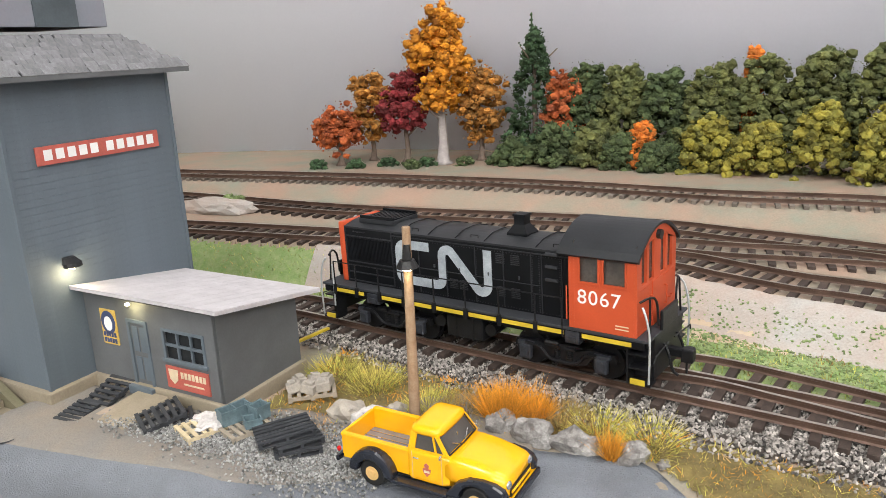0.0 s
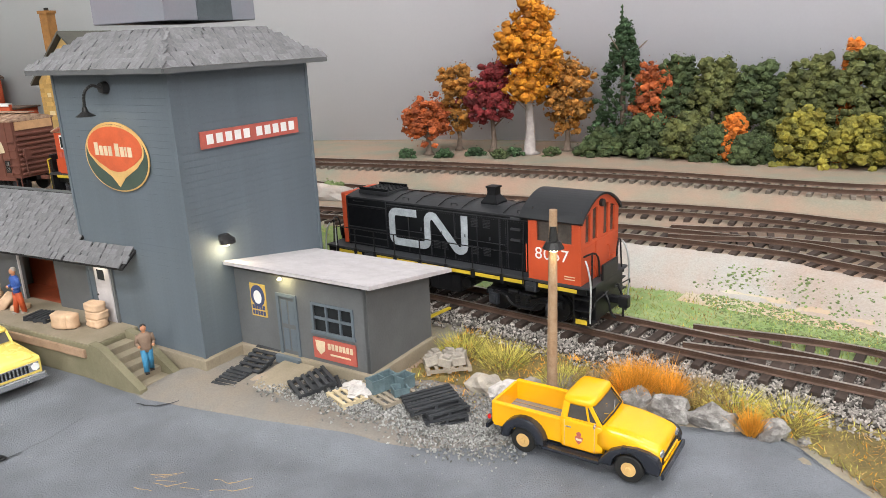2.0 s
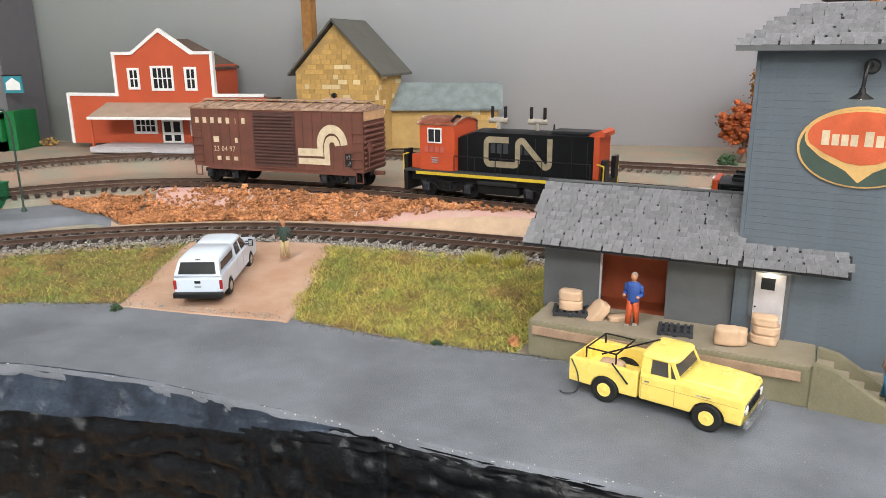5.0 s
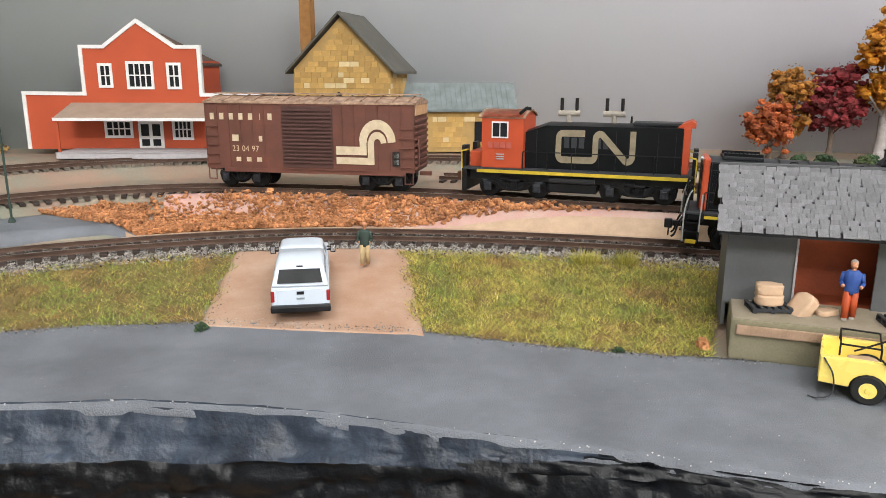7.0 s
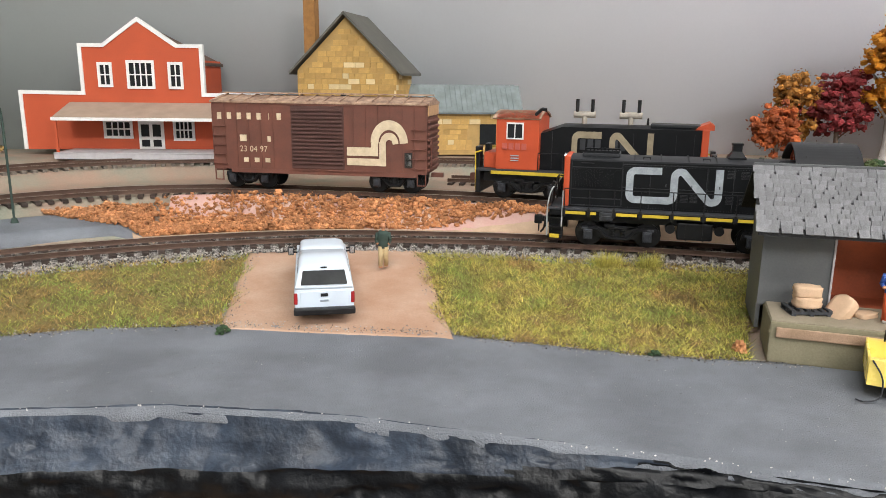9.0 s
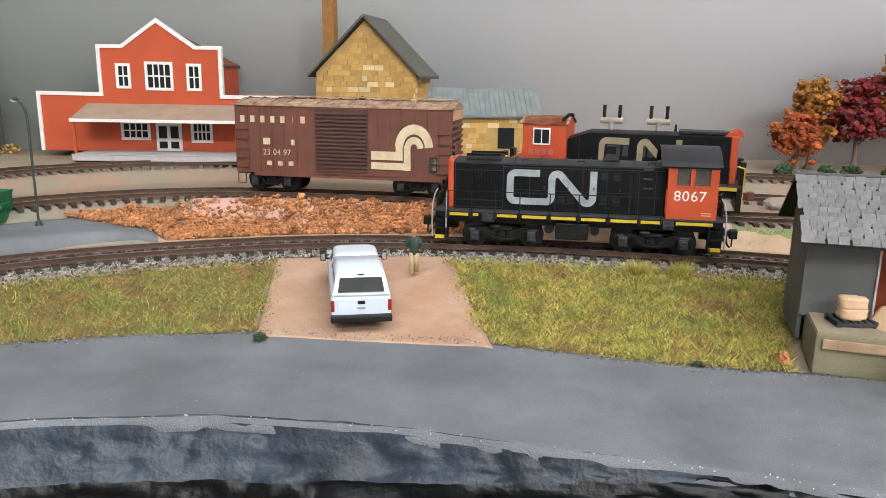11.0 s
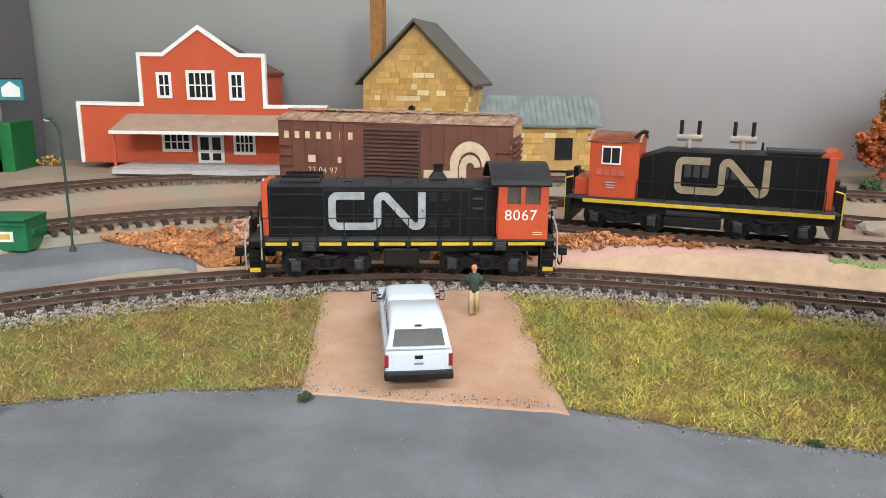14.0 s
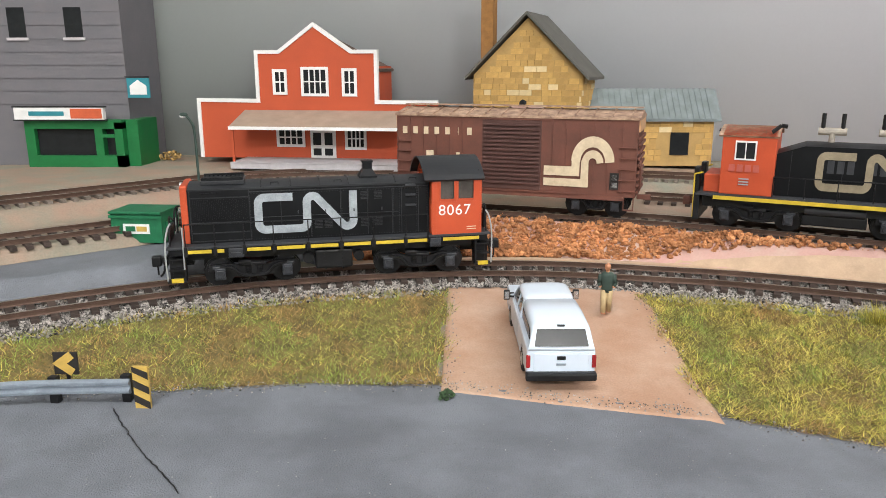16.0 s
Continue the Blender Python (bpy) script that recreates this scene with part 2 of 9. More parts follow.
M = {
    "wall": mat("wall_paint", (0.90, 0.90, 1.0), 0.85, vary=0.02, size=300, fine=2, bump=0.05),
    "room": mat("room_paint", (0.62, 0.61, 0.58), 0.9, vary=0.03, size=200, fine=3, bump=0.05),
    "ceiling": mat("ceiling_paint", (0.8, 0.8, 0.79), 0.9, vary=0.02, size=200, fine=3, bump=0.05),
    "room_floor": mat("dark_floor", (0.07, 0.068, 0.066), 0.8, vary=0.1, size=120, fine=4),
    "earth": mat("earth", (0.44, 0.31, 0.21), 0.92, vary=0.12, size=40, fine=1.2, second=(0.5, 0.5, 0.42), bump=0.3),
    "far_earth": mat("scenery_base", (0.21, 0.215, 0.17), 0.92, vary=0.22, size=32, fine=0.9, second=(0.33, 0.225, 0.17), amount=0.5, bump=0.5),
    "cork": mat("cork_roadbed", (0.53, 0.385, 0.27), 0.9, vary=0.1, size=9, fine=0.8, bump=0.25),
    "foam": mat("pink_foam", (0.50, 0.28, 0.25), 0.85, vary=0.1, size=30, fine=1.0, second=(0.55, 0.45, 0.38), bump=0.2),
    "plaster": mat("white_plaster", (0.36, 0.35, 0.335), 0.9, vary=0.18, size=22, fine=0.8, second=(0.42, 0.30, 0.24), amount=0.3, bump=0.6),
    "road": mat("grey_road_paint", (0.175, 0.190, 0.218), 0.66, vary=0.2, size=30, fine=0.5, second=(0.125, 0.136, 0.156), amount=0.5, bump=1.0),
    "road_dark": mat("dark_road_seam", (0.075, 0.08, 0.09), 0.8, vary=0.2, size=6, fine=0.5),
    "dirt": mat("tan_dirt", (0.45, 0.315, 0.235), 0.92, vary=0.18, size=26, fine=0.7, second=(0.40, 0.235, 0.155), amount=0.5, bump=0.6),
    "lot": mat("grey_tan_dirt", (0.175, 0.165, 0.155), 0.92, vary=0.25, size=16, fine=0.6, second=(0.25, 0.21, 0.17), bump=0.6),
    "black": mat("black_edge_paint", (0.004, 0.005, 0.007), 0.36, spec=0.26, vary=0.4, size=24, fine=2.6, bump=1.0),
    "worn_edge": mat("worn_grey_edge", (0.034, 0.046, 0.068), 0.36, spec=0.3, vary=0.4, size=18, fine=1.6, second=(0.015, 0.020, 0.030), amount=0.5, bump=0.7),
    "ply": mat("plywood", (0.55, 0.36, 0.21), 0.6, vary=0.12, size=60, fine=1.5, second=(0.42, 0.26, 0.14), bump=0.1),
    "tie": mat("tie_brown", (0.058, 0.040, 0.033), 0.8, vary=0.25, size=4, fine=0.5, rand=0.3),
    "tie_far": mat("tie_weathered", (0.19, 0.16, 0.135), 0.85, vary=0.25, size=4, fine=0.5, rand=0.3),
    "rail": mat("rail_rust", (0.115, 0.07, 0.052), 0.5, metal=0.3, vary=0.2, size=12, fine=0.6),
    "rail_top": mat("rail_head", (0.42, 0.38, 0.34), 0.35, metal=0.8, vary=0.15, size=12, fine=0.6),
    "ballast": mat("ballast", (0.28, 0.258, 0.24), 0.85, vary=0.3, size=3, fine=0.4, island=0.95),
    "ballast_bed": mat("ballast_bed", (0.085, 0.07, 0.062), 0.95, vary=0.3, size=5, fine=0.7, bump=0.8),
    "gravel": mat("gravel", (0.27, 0.27, 0.265), 0.9, vary=0.2, size=3, fine=0.4, island=0.6),
    "turf": mat("turf_base", (0.19, 0.145, 0.05), 0.95, vary=0.35, size=8, fine=0.8, second=(0.075, 0.06, 0.028), bump=0.6),
    "grass": mat("grass_straw", (0.52, 0.42, 0.11), 0.8, vary=0.3, size=9, fine=2, second=(0.36, 0.36, 0.07), amount=0.5, island=0.65, bump=0),
    "grass_green": mat("grass_green", (0.21, 0.29, 0.06), 0.8, vary=0.3, size=16, fine=2, second=(0.30, 0.25, 0.08), amount=0.4, island=0.6, bump=0),
    "grass_brown": mat("grass_brown", (0.44, 0.27, 0.10), 0.8, vary=0.3, size=11, fine=2, second=(0.17, 0.13, 0.05), amount=0.5, island=0.6, bump=0),
    "grass_orange": mat("grass_orange", (0.88, 0.40, 0.04), 0.8, vary=0.2, size=12, fine=2, island=0.35, bump=0),
    "flock": mat("green_flock", (0.12, 0.19, 0.06), 0.95, vary=0.3, size=4, fine=0.7, second=(0.26, 0.29, 0.15), bump=0.8, island=0.4),
    "orange_clump": mat("rust_foliage", (0.56, 0.26, 0.115), 0.9, vary=0.25, size=9, fine=0.8, second=(0.29, 0.125, 0.055), amount=0.5, bump=0.8, island=0.3),
    "siding": mat("grey_blue_siding", (0.112, 0.138, 0.166), 0.6, vary=0.10, size=14, fine=0.7, second=(0.092, 0.114, 0.134), bump=0.15),
    "siding_dark": mat("grey_blue_joint", (0.085, 0.104, 0.12), 0.7, vary=0.15, size=14, fine=0.7),
    "grey_wood": mat("grey_wood", (0.120, 0.126, 0.132), 0.6, vary=0.1, size=14, fine=0.7, bump=0.15),
    "cupola": mat("cupola_grey", (0.20, 0.22, 0.26), 0.6, vary=0.06, size=25, fine=1, second=(0.24, 0.22, 0.26)),
    "shingle": mat("weathered_shingle", (0.23, 0.235, 0.248), 0.8, vary=0.25, size=6, fine=0.35, second=(0.13, 0.13, 0.14), amount=0.5, bump=0.6, rand=0.16, island=0.0),
    # roof bed near-black: shade in the gaps between shingles put into its colour
    "shaded_shingle_bed": mat("shaded_shingle_bed", (0.022, 0.022, 0.024), 0.9, vary=0.3, size=3, fine=0.4, bump=0.5),
    "tin": mat("whitewashed_board", (0.52, 0.50, 0.52), 0.6, vary=0.10, size=7, fine=0.6, second=(0.42, 0.40, 0.42), amount=0.4),
    "concrete": mat("tan_concrete", (0.28, 0.235, 0.18), 0.85, vary=0.15, size=10, fine=0.6, second=(0.22, 0.19, 0.13), bump=0.3),
    "mossy": mat("stained_concrete", (0.20, 0.18, 0.12), 0.85, vary=0.18, size=14, fine=0.7, second=(0.15, 0.14, 0.085), bump=0.3),
    "lip": mat("worn_wood_lip", (0.36, 0.24, 0.165), 0.8, vary=0.2, size=7, fine=0.5, second=(0.24, 0.16, 0.10), bump=0.3),
    "sack": mat("burlap", (0.62, 0.43, 0.29), 0.9, vary=0.08, size=5, fine=0.4, bump=0.3),
    "inside": mat("rust_red_interior", (0.30, 0.065, 0.025), 0.7, vary=0.15, size=10, fine=0.7),
    "white": mat("white_paint", (0.80, 0.80, 0.80), 0.45, vary=0.05, size=8, fine=0.6),
    "cream": mat("aged_cream", (0.66, 0.56, 0.40), 0.6, vary=0.12, size=5, fine=0.5, second=(0.5, 0.4, 0.27)),
    "sign_red": mat("faded_red_sign", (0.46, 0.10, 0.075), 0.6, vary=0.15, size=5, fine=0.5, second=(0.33, 0.09, 0.07)),
    "sign_orange": mat("orange_red_sign", (0.60, 0.115, 0.045), 0.6, vary=0.1, size=8, fine=0.5),
    "sign_green": mat("dark_green_sign", (0.055, 0.085, 0.07), 0.6, vary=0.1, size=8, fine=0.5),
    "sign_gold": mat("gold_sign", (0.66, 0.42, 0.16), 0.6, vary=0.1, size=8, fine=0.5),
    "sign_yellow": mat("yellow_sign", (0.62, 0.42, 0.10), 0.6, vary=0.12, size=6, fine=0.5),
    "sign_blue": mat("navy_sign", (0.05, 0.07, 0.15), 0.6, vary=0.12, size=6, fine=0.5),
    "black_plastic": mat("black_body", (0.006, 0.0068, 0.0085), 0.42, spec=0.2, vary=0.2, size=18, fine=0.7, bump=0.06),
    "black_roof": mat("dusty_black_roof", (0.024, 0.026, 0.030), 0.5, spec=0.3, vary=0.2, size=16, fine=0.7, bump=0.08),
    "under": mat("dusty_black_running_gear", (0.009, 0.0095, 0.0115), 0.42, spec=0.35, vary=0.3, size=6, fine=0.5, bump=0.2),
    # axle boxes bluer and paler than the running gear: lit highlight in the colour
    "journal": mat("highlit_grey_axle_box", (0.034, 0.038, 0.048), 0.4, spec=0.5, vary=0.35, size=3, fine=0.4, bump=0.25),
    "walk": mat("grey_walkway", (0.036, 0.039, 0.046), 0.6, vary=0.15, size=8, fine=0.5),
    "loco_red": mat("orange_red_cab", (0.50, 0.075, 0.025), 0.5, vary=0.08, size=14, fine=0.6, bump=0.06),
    "stripe": mat("yellow_stripe", (0.60, 0.44, 0.035), 0.5, vary=0.1, size=6, fine=0.5),
    "logo": mat("worn_silver_white", (0.36, 0.40, 0.44), 0.55, vary=0.22, size=5, fine=0.5, second=(0.22, 0.25, 0.28), amount=0.4),
    "logo_tan": mat("dirty_cream_logo", (0.30, 0.25, 0.17), 0.6, vary=0.15, size=5, fine=0.5, second=(0.2, 0.165, 0.11)),
    "rail_silver": mat("silver_handrail", (0.5, 0.53, 0.55), 0.4, metal=0.5, vary=0.08, size=5, fine=0.5),
    "dark_glass": mat("dark_window", (0.02, 0.022, 0.024), 0.2, vary=0.1, size=8, fine=1, bump=0, spec=0.2),
    "pane": glass("clear_pane"),
    "car_glass": mat("smoky_car_glass", (0.07, 0.064, 0.058), 0.1, vary=0.1, size=9, fine=1, bump=0, spec=0.7),
    "boxcar": mat("boxcar_brown", (0.165, 0.062, 0.043), 0.65, vary=0.12, size=16, fine=0.6, second=(0.10, 0.043, 0.033)),
    "boxcar_door": mat("boxcar_door", (0.095, 0.045, 0.038), 0.65, vary=0.12, size=16, fine=0.6),
    "boxcar_roof": mat("rusty_roof", (0.45, 0.31, 0.22), 0.7, vary=0.25, size=5, fine=0.5, second=(0.20, 0.12, 0.085), amount=0.5),
    "boxcar_end": mat("pale_patch", (0.60, 0.36, 0.19), 0.6, vary=0.1, size=5, fine=0.5),
    "truck_orange": mat("orange_yellow_paint", (0.90, 0.44, 0.006), 0.2, vary=0.015, size=10, fine=1, bump=0.02, spec=0.6),
    "truck_yellow": mat("pale_yellow_paint", (0.90, 0.70, 0.17), 0.28, vary=0.015, size=10, fine=1, bump=0.02, spec=0.55),
    "truck_white": mat("white_car_paint", (0.60, 0.68, 0.78), 0.22, vary=0.02, size=10, fine=1, bump=0.01, spec=0.6),
    "fender": mat("navy_black_fender", (0.018, 0.021, 0.030), 0.22, vary=0.08, size=8, fine=1, bump=0.02, spec=0.6),
    "tyre": mat("tyre_rubber", (0.014, 0.014, 0.014), 0.75, vary=0.15, size=3, fine=0.4),
    "chrome": mat("chrome_paint", (0.62, 0.64, 0.66), 0.25, metal=0.9, vary=0.05, size=4, fine=0.5),
    "bed_wood": mat("grey_bed_boards", (0.22, 0.20, 0.19), 0.7, vary=0.15, size=5, fine=0.5),
    "tail_red": mat("red_lens", (0.55, 0.02, 0.02), 0.2, vary=0.05, size=4, fine=0.5),
    "tail_dark": mat("dark_red_lens", (0.30, 0.018, 0.02), 0.2, vary=0.1, size=3, fine=0.5),
    "pole": mat("raw_wood_pole", (0.25, 0.155, 0.09), 0.8, vary=0.22, size=3, fine=0.4, second=(0.42, 0.30, 0.2)),
    "dark_metal": mat("dark_metal", (0.022, 0.022, 0.023), 0.45, metal=0.2, vary=0.15, size=4, fine=0.5),
    "pallet_dark": mat("dark_pallet", (0.038, 0.041, 0.048), 0.7, vary=0.2, size=4, fine=0.4),
    "pallet_pale": mat("pale_pallet", (0.60, 0.50, 0.33), 0.8, vary=0.12, size=4, fine=0.4),
    "pallet_grey": mat("grey_pallet", (0.33, 0.28, 0.22), 0.8, vary=0.15, size=4, fine=0.4, second=(0.24, 0.21, 0.17)),
    "ramp": mat("tan_dirt_ramp", (0.34, 0.27, 0.21), 0.9, vary=0.12, size=9, fine=0.6, second=(0.28, 0.23, 0.19), bump=0.4),
    "cab_inside": mat("dim_cab_interior", (0.085, 0.075, 0.066), 0.2, vary=0.25, size=7, fine=0.8, bump=0, spec=0.6),
    "scrap": mat("grey_tan_load", (0.38, 0.34, 0.29), 0.75, vary=0.2, size=3, fine=0.4, second=(0.26, 0.24, 0.22)),
    "paper": mat("crumpled_white_sacks", (0.58, 0.55, 0.54), 0.7, vary=0.12, size=3, fine=0.4),
    "crate": mat("blue_grey_crates", (0.13, 0.19, 0.215), 0.5, vary=0.2, size=4, fine=0.4),
    "rock": mat("grey_rock", (0.33, 0.32, 0.31), 0.6, vary=0.3, size=5, fine=0.6, second=(0.13, 0.12, 0.115), amount=0.5, bump=0.8),
    "red_house": mat("orange_red_house", (0.50, 0.088, 0.035), 0.7, vary=0.06, size=25, fine=0.8),
    "brown_roof": mat("brown_roof", (0.115, 0.075, 0.058), 0.85, vary=0.12, size=14, fine=0.7),
    "tan_roof": mat("tan_porch_roof", (0.36, 0.27, 0.21), 0.8, vary=0.1, size=12, fine=0.7),
    "stone": mat("yellow_stone", (0.55, 0.345, 0.115), 0.8, vary=0.14, size=8, fine=0.6, rand=0.18, bump=0.3),
    "stone_pale": mat("pale_stone", (0.72, 0.58, 0.33), 0.8, vary=0.1, size=8, fine=0.6, rand=0.1),
    "mortar": mat("stone_mortar", (0.47, 0.31, 0.12), 0.9, vary=0.1, size=8, fine=0.6),
    "dark_roof": mat("dark_slate_roof", (0.085, 0.085, 0.075), 0.8, vary=0.12, size=12, fine=0.7, second=(0.115, 0.11, 0.095)),
    "annex_roof": mat("blue_grey_roof", (0.20, 0.235, 0.24), 0.8, vary=0.15, size=8, fine=0.7),
    "brick_chim": mat("ochre_chimney", (0.33, 0.16, 0.05), 0.8, vary=0.15, size=5, fine=0.5),
    "grey_block": mat("grey_block_wall", (0.14, 0.14, 0.155), 0.8, vary=0.10, size=12, fine=0.8, second=(0.17, 0.16, 0.175)),
    "shop_green": mat("green_shop_paint", (0.010, 0.16, 0.045), 0.5, vary=0.1, size=10, fine=0.7),
    "dumpster": mat("green_dumpster", (0.014, 0.15, 0.065), 0.45, vary=0.15, size=8, fine=0.6, second=(0.01, 0.10, 0.045)),
    "teal": mat("teal_sign", (0.03, 0.24, 0.30), 0.5, vary=0.08, size=8, fine=0.7),
    "guard": mat("galvanised_steel", (0.30, 0.35, 0.41), 0.45, metal=0.5, vary=0.15, size=6, fine=0.5),
    "hazard": mat("hazard_yellow", (0.55, 0.37, 0.09), 0.5, vary=0.1, size=5, fine=0.5),
    "skin": mat("painted_skin", (0.52, 0.24, 0.13), 0.6, vary=0.05, size=3, fine=0.4),
    "denim": mat("blue_paint", (0.04, 0.20, 0.36), 0.6, vary=0.1, size=2, fine=0.4),
    "blue_shirt": mat("royal_blue_paint", (0.035, 0.09, 0.33), 0.6, vary=0.1, size=2, fine=0.4),
    "red_overall": mat("red_overall_paint", (0.46, 0.075, 0.02), 0.6, vary=0.1, size=2, fine=0.4),
    "jacket": mat("brown_jacket_paint", (0.22, 0.15, 0.11), 0.7, vary=0.1, size=2, fine=0.4),
    "khaki": mat("khaki_paint", (0.46, 0.35, 0.19), 0.7, vary=0.1, size=2, fine=0.4),
    "dk_green": mat("dark_green_paint", (0.035, 0.06, 0.05), 0.7, vary=0.1, size=2, fine=0.4),
    "hair": mat("dark_hair_paint", (0.02, 0.018, 0.017), 0.6, vary=0.1, size=2, fine=0.4),
    "lit": glow("warm_lamp", (1.0, 0.82, 0.5), 9),
    "lit_tube": glow("tube_light", (1.0, 0.97, 0.92), 6),
    "bark": mat("tree_bark", (0.20, 0.15, 0.12), 0.9, vary=0.2, size=3, fine=0.5),
    "bark_pale": mat("pale_trunk", (0.40, 0.36, 0.35), 0.9, vary=0.15, size=4, fine=0.5),
}


def leaf_mat(name, color, second):
    return mat(name, color, 0.85, vary=0.25, size=9, fine=1.2, second=second, amount=0.5, island=0.45, bump=0.5)


LEAF = {
    "gold": leaf_mat("gold_leaves", (0.55, 0.235, 0.015), (0.38, 0.13, 0.01)),
    "rust": leaf_mat("rust_leaves", (0.40, 0.10, 0.025), (0.24, 0.055, 0.02)),
    "brown": leaf_mat("brown_orange_leaves", (0.40, 0.16, 0.025), (0.20, 0.10, 0.025)),
    "crimson": leaf_mat("crimson_leaves", (0.22, 0.022, 0.028), (0.12, 0.02, 0.02)),
    "pine": leaf_mat("dark_green_needles", (0.040, 0.075, 0.032), (0.025, 0.05, 0.022)),
    "olive": leaf_mat("olive_leaves", (0.11, 0.115, 0.035), (0.06, 0.075, 0.028)),
    "yellow": leaf_mat("yellow_green_leaves", (0.25, 0.21, 0.03), (0.14, 0.14, 0.03)),
    "green": leaf_mat("dull_green_leaves", (0.065, 0.085, 0.032), (0.035, 0.055, 0.022)),
    "orange": leaf_mat("orange_leaves", (0.62, 0.17, 0.02), (0.4, 0.12, 0.02)),
}


def shade_wall():
    """Light falloff put into the backdrop's colour: dim greenish grey left, lilac grey right."""
    nt = M["wall"].node_tree
    b = nt.nodes["Principled BSDF"]
    src = b.inputs["Base Color"].links[0].from_socket
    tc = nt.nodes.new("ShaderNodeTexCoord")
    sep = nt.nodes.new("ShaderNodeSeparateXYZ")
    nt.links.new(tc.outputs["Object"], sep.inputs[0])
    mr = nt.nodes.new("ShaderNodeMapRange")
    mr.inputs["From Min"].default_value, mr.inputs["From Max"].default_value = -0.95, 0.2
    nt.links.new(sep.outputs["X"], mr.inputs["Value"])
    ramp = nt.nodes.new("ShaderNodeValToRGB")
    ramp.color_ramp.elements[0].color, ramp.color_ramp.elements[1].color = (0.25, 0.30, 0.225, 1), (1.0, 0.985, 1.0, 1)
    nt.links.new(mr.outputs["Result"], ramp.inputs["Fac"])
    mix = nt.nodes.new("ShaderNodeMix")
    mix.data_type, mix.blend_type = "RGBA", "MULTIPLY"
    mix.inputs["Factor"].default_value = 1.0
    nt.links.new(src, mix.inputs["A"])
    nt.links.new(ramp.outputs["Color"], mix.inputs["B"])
    # light on the wall's foot put into the colour: bluer low, dimmer above
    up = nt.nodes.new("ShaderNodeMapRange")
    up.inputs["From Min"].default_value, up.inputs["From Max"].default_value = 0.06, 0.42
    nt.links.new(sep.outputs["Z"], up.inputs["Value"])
    light_by_height = nt.nodes.new("ShaderNodeValToRGB")
    light_by_height.color_ramp.elements[0].color, light_by_height.color_ramp.elements[1].color = (0.96, 0.99, 1.0, 1), (0.80, 0.765, 0.74, 1)
    nt.links.new(up.outputs["Result"], light_by_height.inputs["Fac"])
    wall_light = nt.nodes.new("ShaderNodeMix")
    wall_light.data_type, wall_light.blend_type = "RGBA", "MULTIPLY"
    wall_light.inputs["Factor"].default_value = 1.0
    nt.links.new(mix.outputs["Result"], wall_light.inputs["A"])
    nt.links.new(light_by_height.outputs["Color"], wall_light.inputs["B"])
    nt.links.new(wall_light.outputs["Result"], b.inputs["Base Color"])


shade_wall()


# ---- the room ----
def room_wall(name, bm, label):
    return single(name, bm, M["room"], label, "wall", kind="structure")


single("floor", B((-2600, 1800, -2200, 1600, -1010, -960)), M["room_floor"], "dark grey room floor far below the layout", "floor", kind="structure")
room_wall("wall_south", B((-2600, 1800, -2260, -2200, -960, 1300)), "plain off-white room wall behind the layout aisle")
room_wall("wall_west", B((-2660, -2600, -2260, 1660, -960, 1300)), "plain off-white room side wall")
room_wall("wall_east", B((1800, 1860, -2260, 1660, -960, 1300)), "plain off-white room side wall")
room_wall("wall_north", B((-2600, 1800, 1600, 1660, -960, 1300)), "plain off-white room end wall")
single("ceiling", B((-2660, 1860, -2260, 1660, 1300, 1340)), M["ceiling"], "plain white room ceiling", "ceiling", kind="structure")
for tx, ty, power in TUBES:
    fixture = thing("ceiling_light", at(tx * 1000, ty * 1000, 1300), "unseen white ceiling tube light with a lit diffuser", "ceiling light", "ceiling tube lights")
    part("housing", B((-290, 290, -125, 125, -12, 0), bevel=3), M["ceiling"], fixture)
    part("diffuser", B((-275, 275, -110, 110, -15, -12.2)), M["lit_tube"], fixture)

# ---- backdrop: a curved painted board behind the layout ----
BACK = [(-1500, 430), (-1150, 620), (-900, 690), (-700, 702), (-300, 700), (-90, 672), (50, 625), (180, 555), (300, 480), (430, 380), (600, 200), (700, -100)]
line = spline(BACK, 25)
verts, faces = [], []
for p in line:
    verts += [(p.x, p.y, 10), (p.x, p.y, 620), (p.x + 6, p.y + 12, 10), (p.x + 6, p.y + 12, 620)]
for i in range(len(line) - 1):
    a, b = 4 * i, 4 * i + 4
    faces += [(a, b, b + 1, a + 1), (a + 2, a + 3, b + 3, b + 2), (a + 1, b + 1, b + 3, a + 3), (a, a + 2, b + 2, b)]
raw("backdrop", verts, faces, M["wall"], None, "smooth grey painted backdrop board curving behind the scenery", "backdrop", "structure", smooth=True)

# ---- lines of the plan ----
MAIN = [(-760, 215), (-700, 282), (-655, 330), (-612, 366), (-575, 390), (-540, 408), (-505, 420), (-467, 429), (-430, 434), (-391, 433.5), (-347, 426), (-317, 419), (-273, 402), (-222, 381), (-150, 351.5), (-105, 332), (-60, 308.8), (-18, 280.2), (22, 250), (63, 219.8), (99, 195.8), (122, 179.8), (168, 148), (230, 106)]
TRACK_A = [(-780, 300), (-700, 385), (-640, 440), (-600, 474), (-560, 502), (-515, 519), (-462, 521), (-405, 508), (-343, 488), (-300, 471), (-256, 449), (-205, 428), (-146, 410), (-56, 376), (30, 346), (98, 308), (119, 287), (138, 268), (160, 252), (230, 190)]
TRACK_B = [(-860, 340), (-760, 430), (-690, 490), (-645, 535), (-600, 578), (-541, 606), (-440, 618), (-313, 600), (-205, 560), (-110, 525), (-28, 492), (75, 444), (158, 395), (225, 365), (330, 300)]
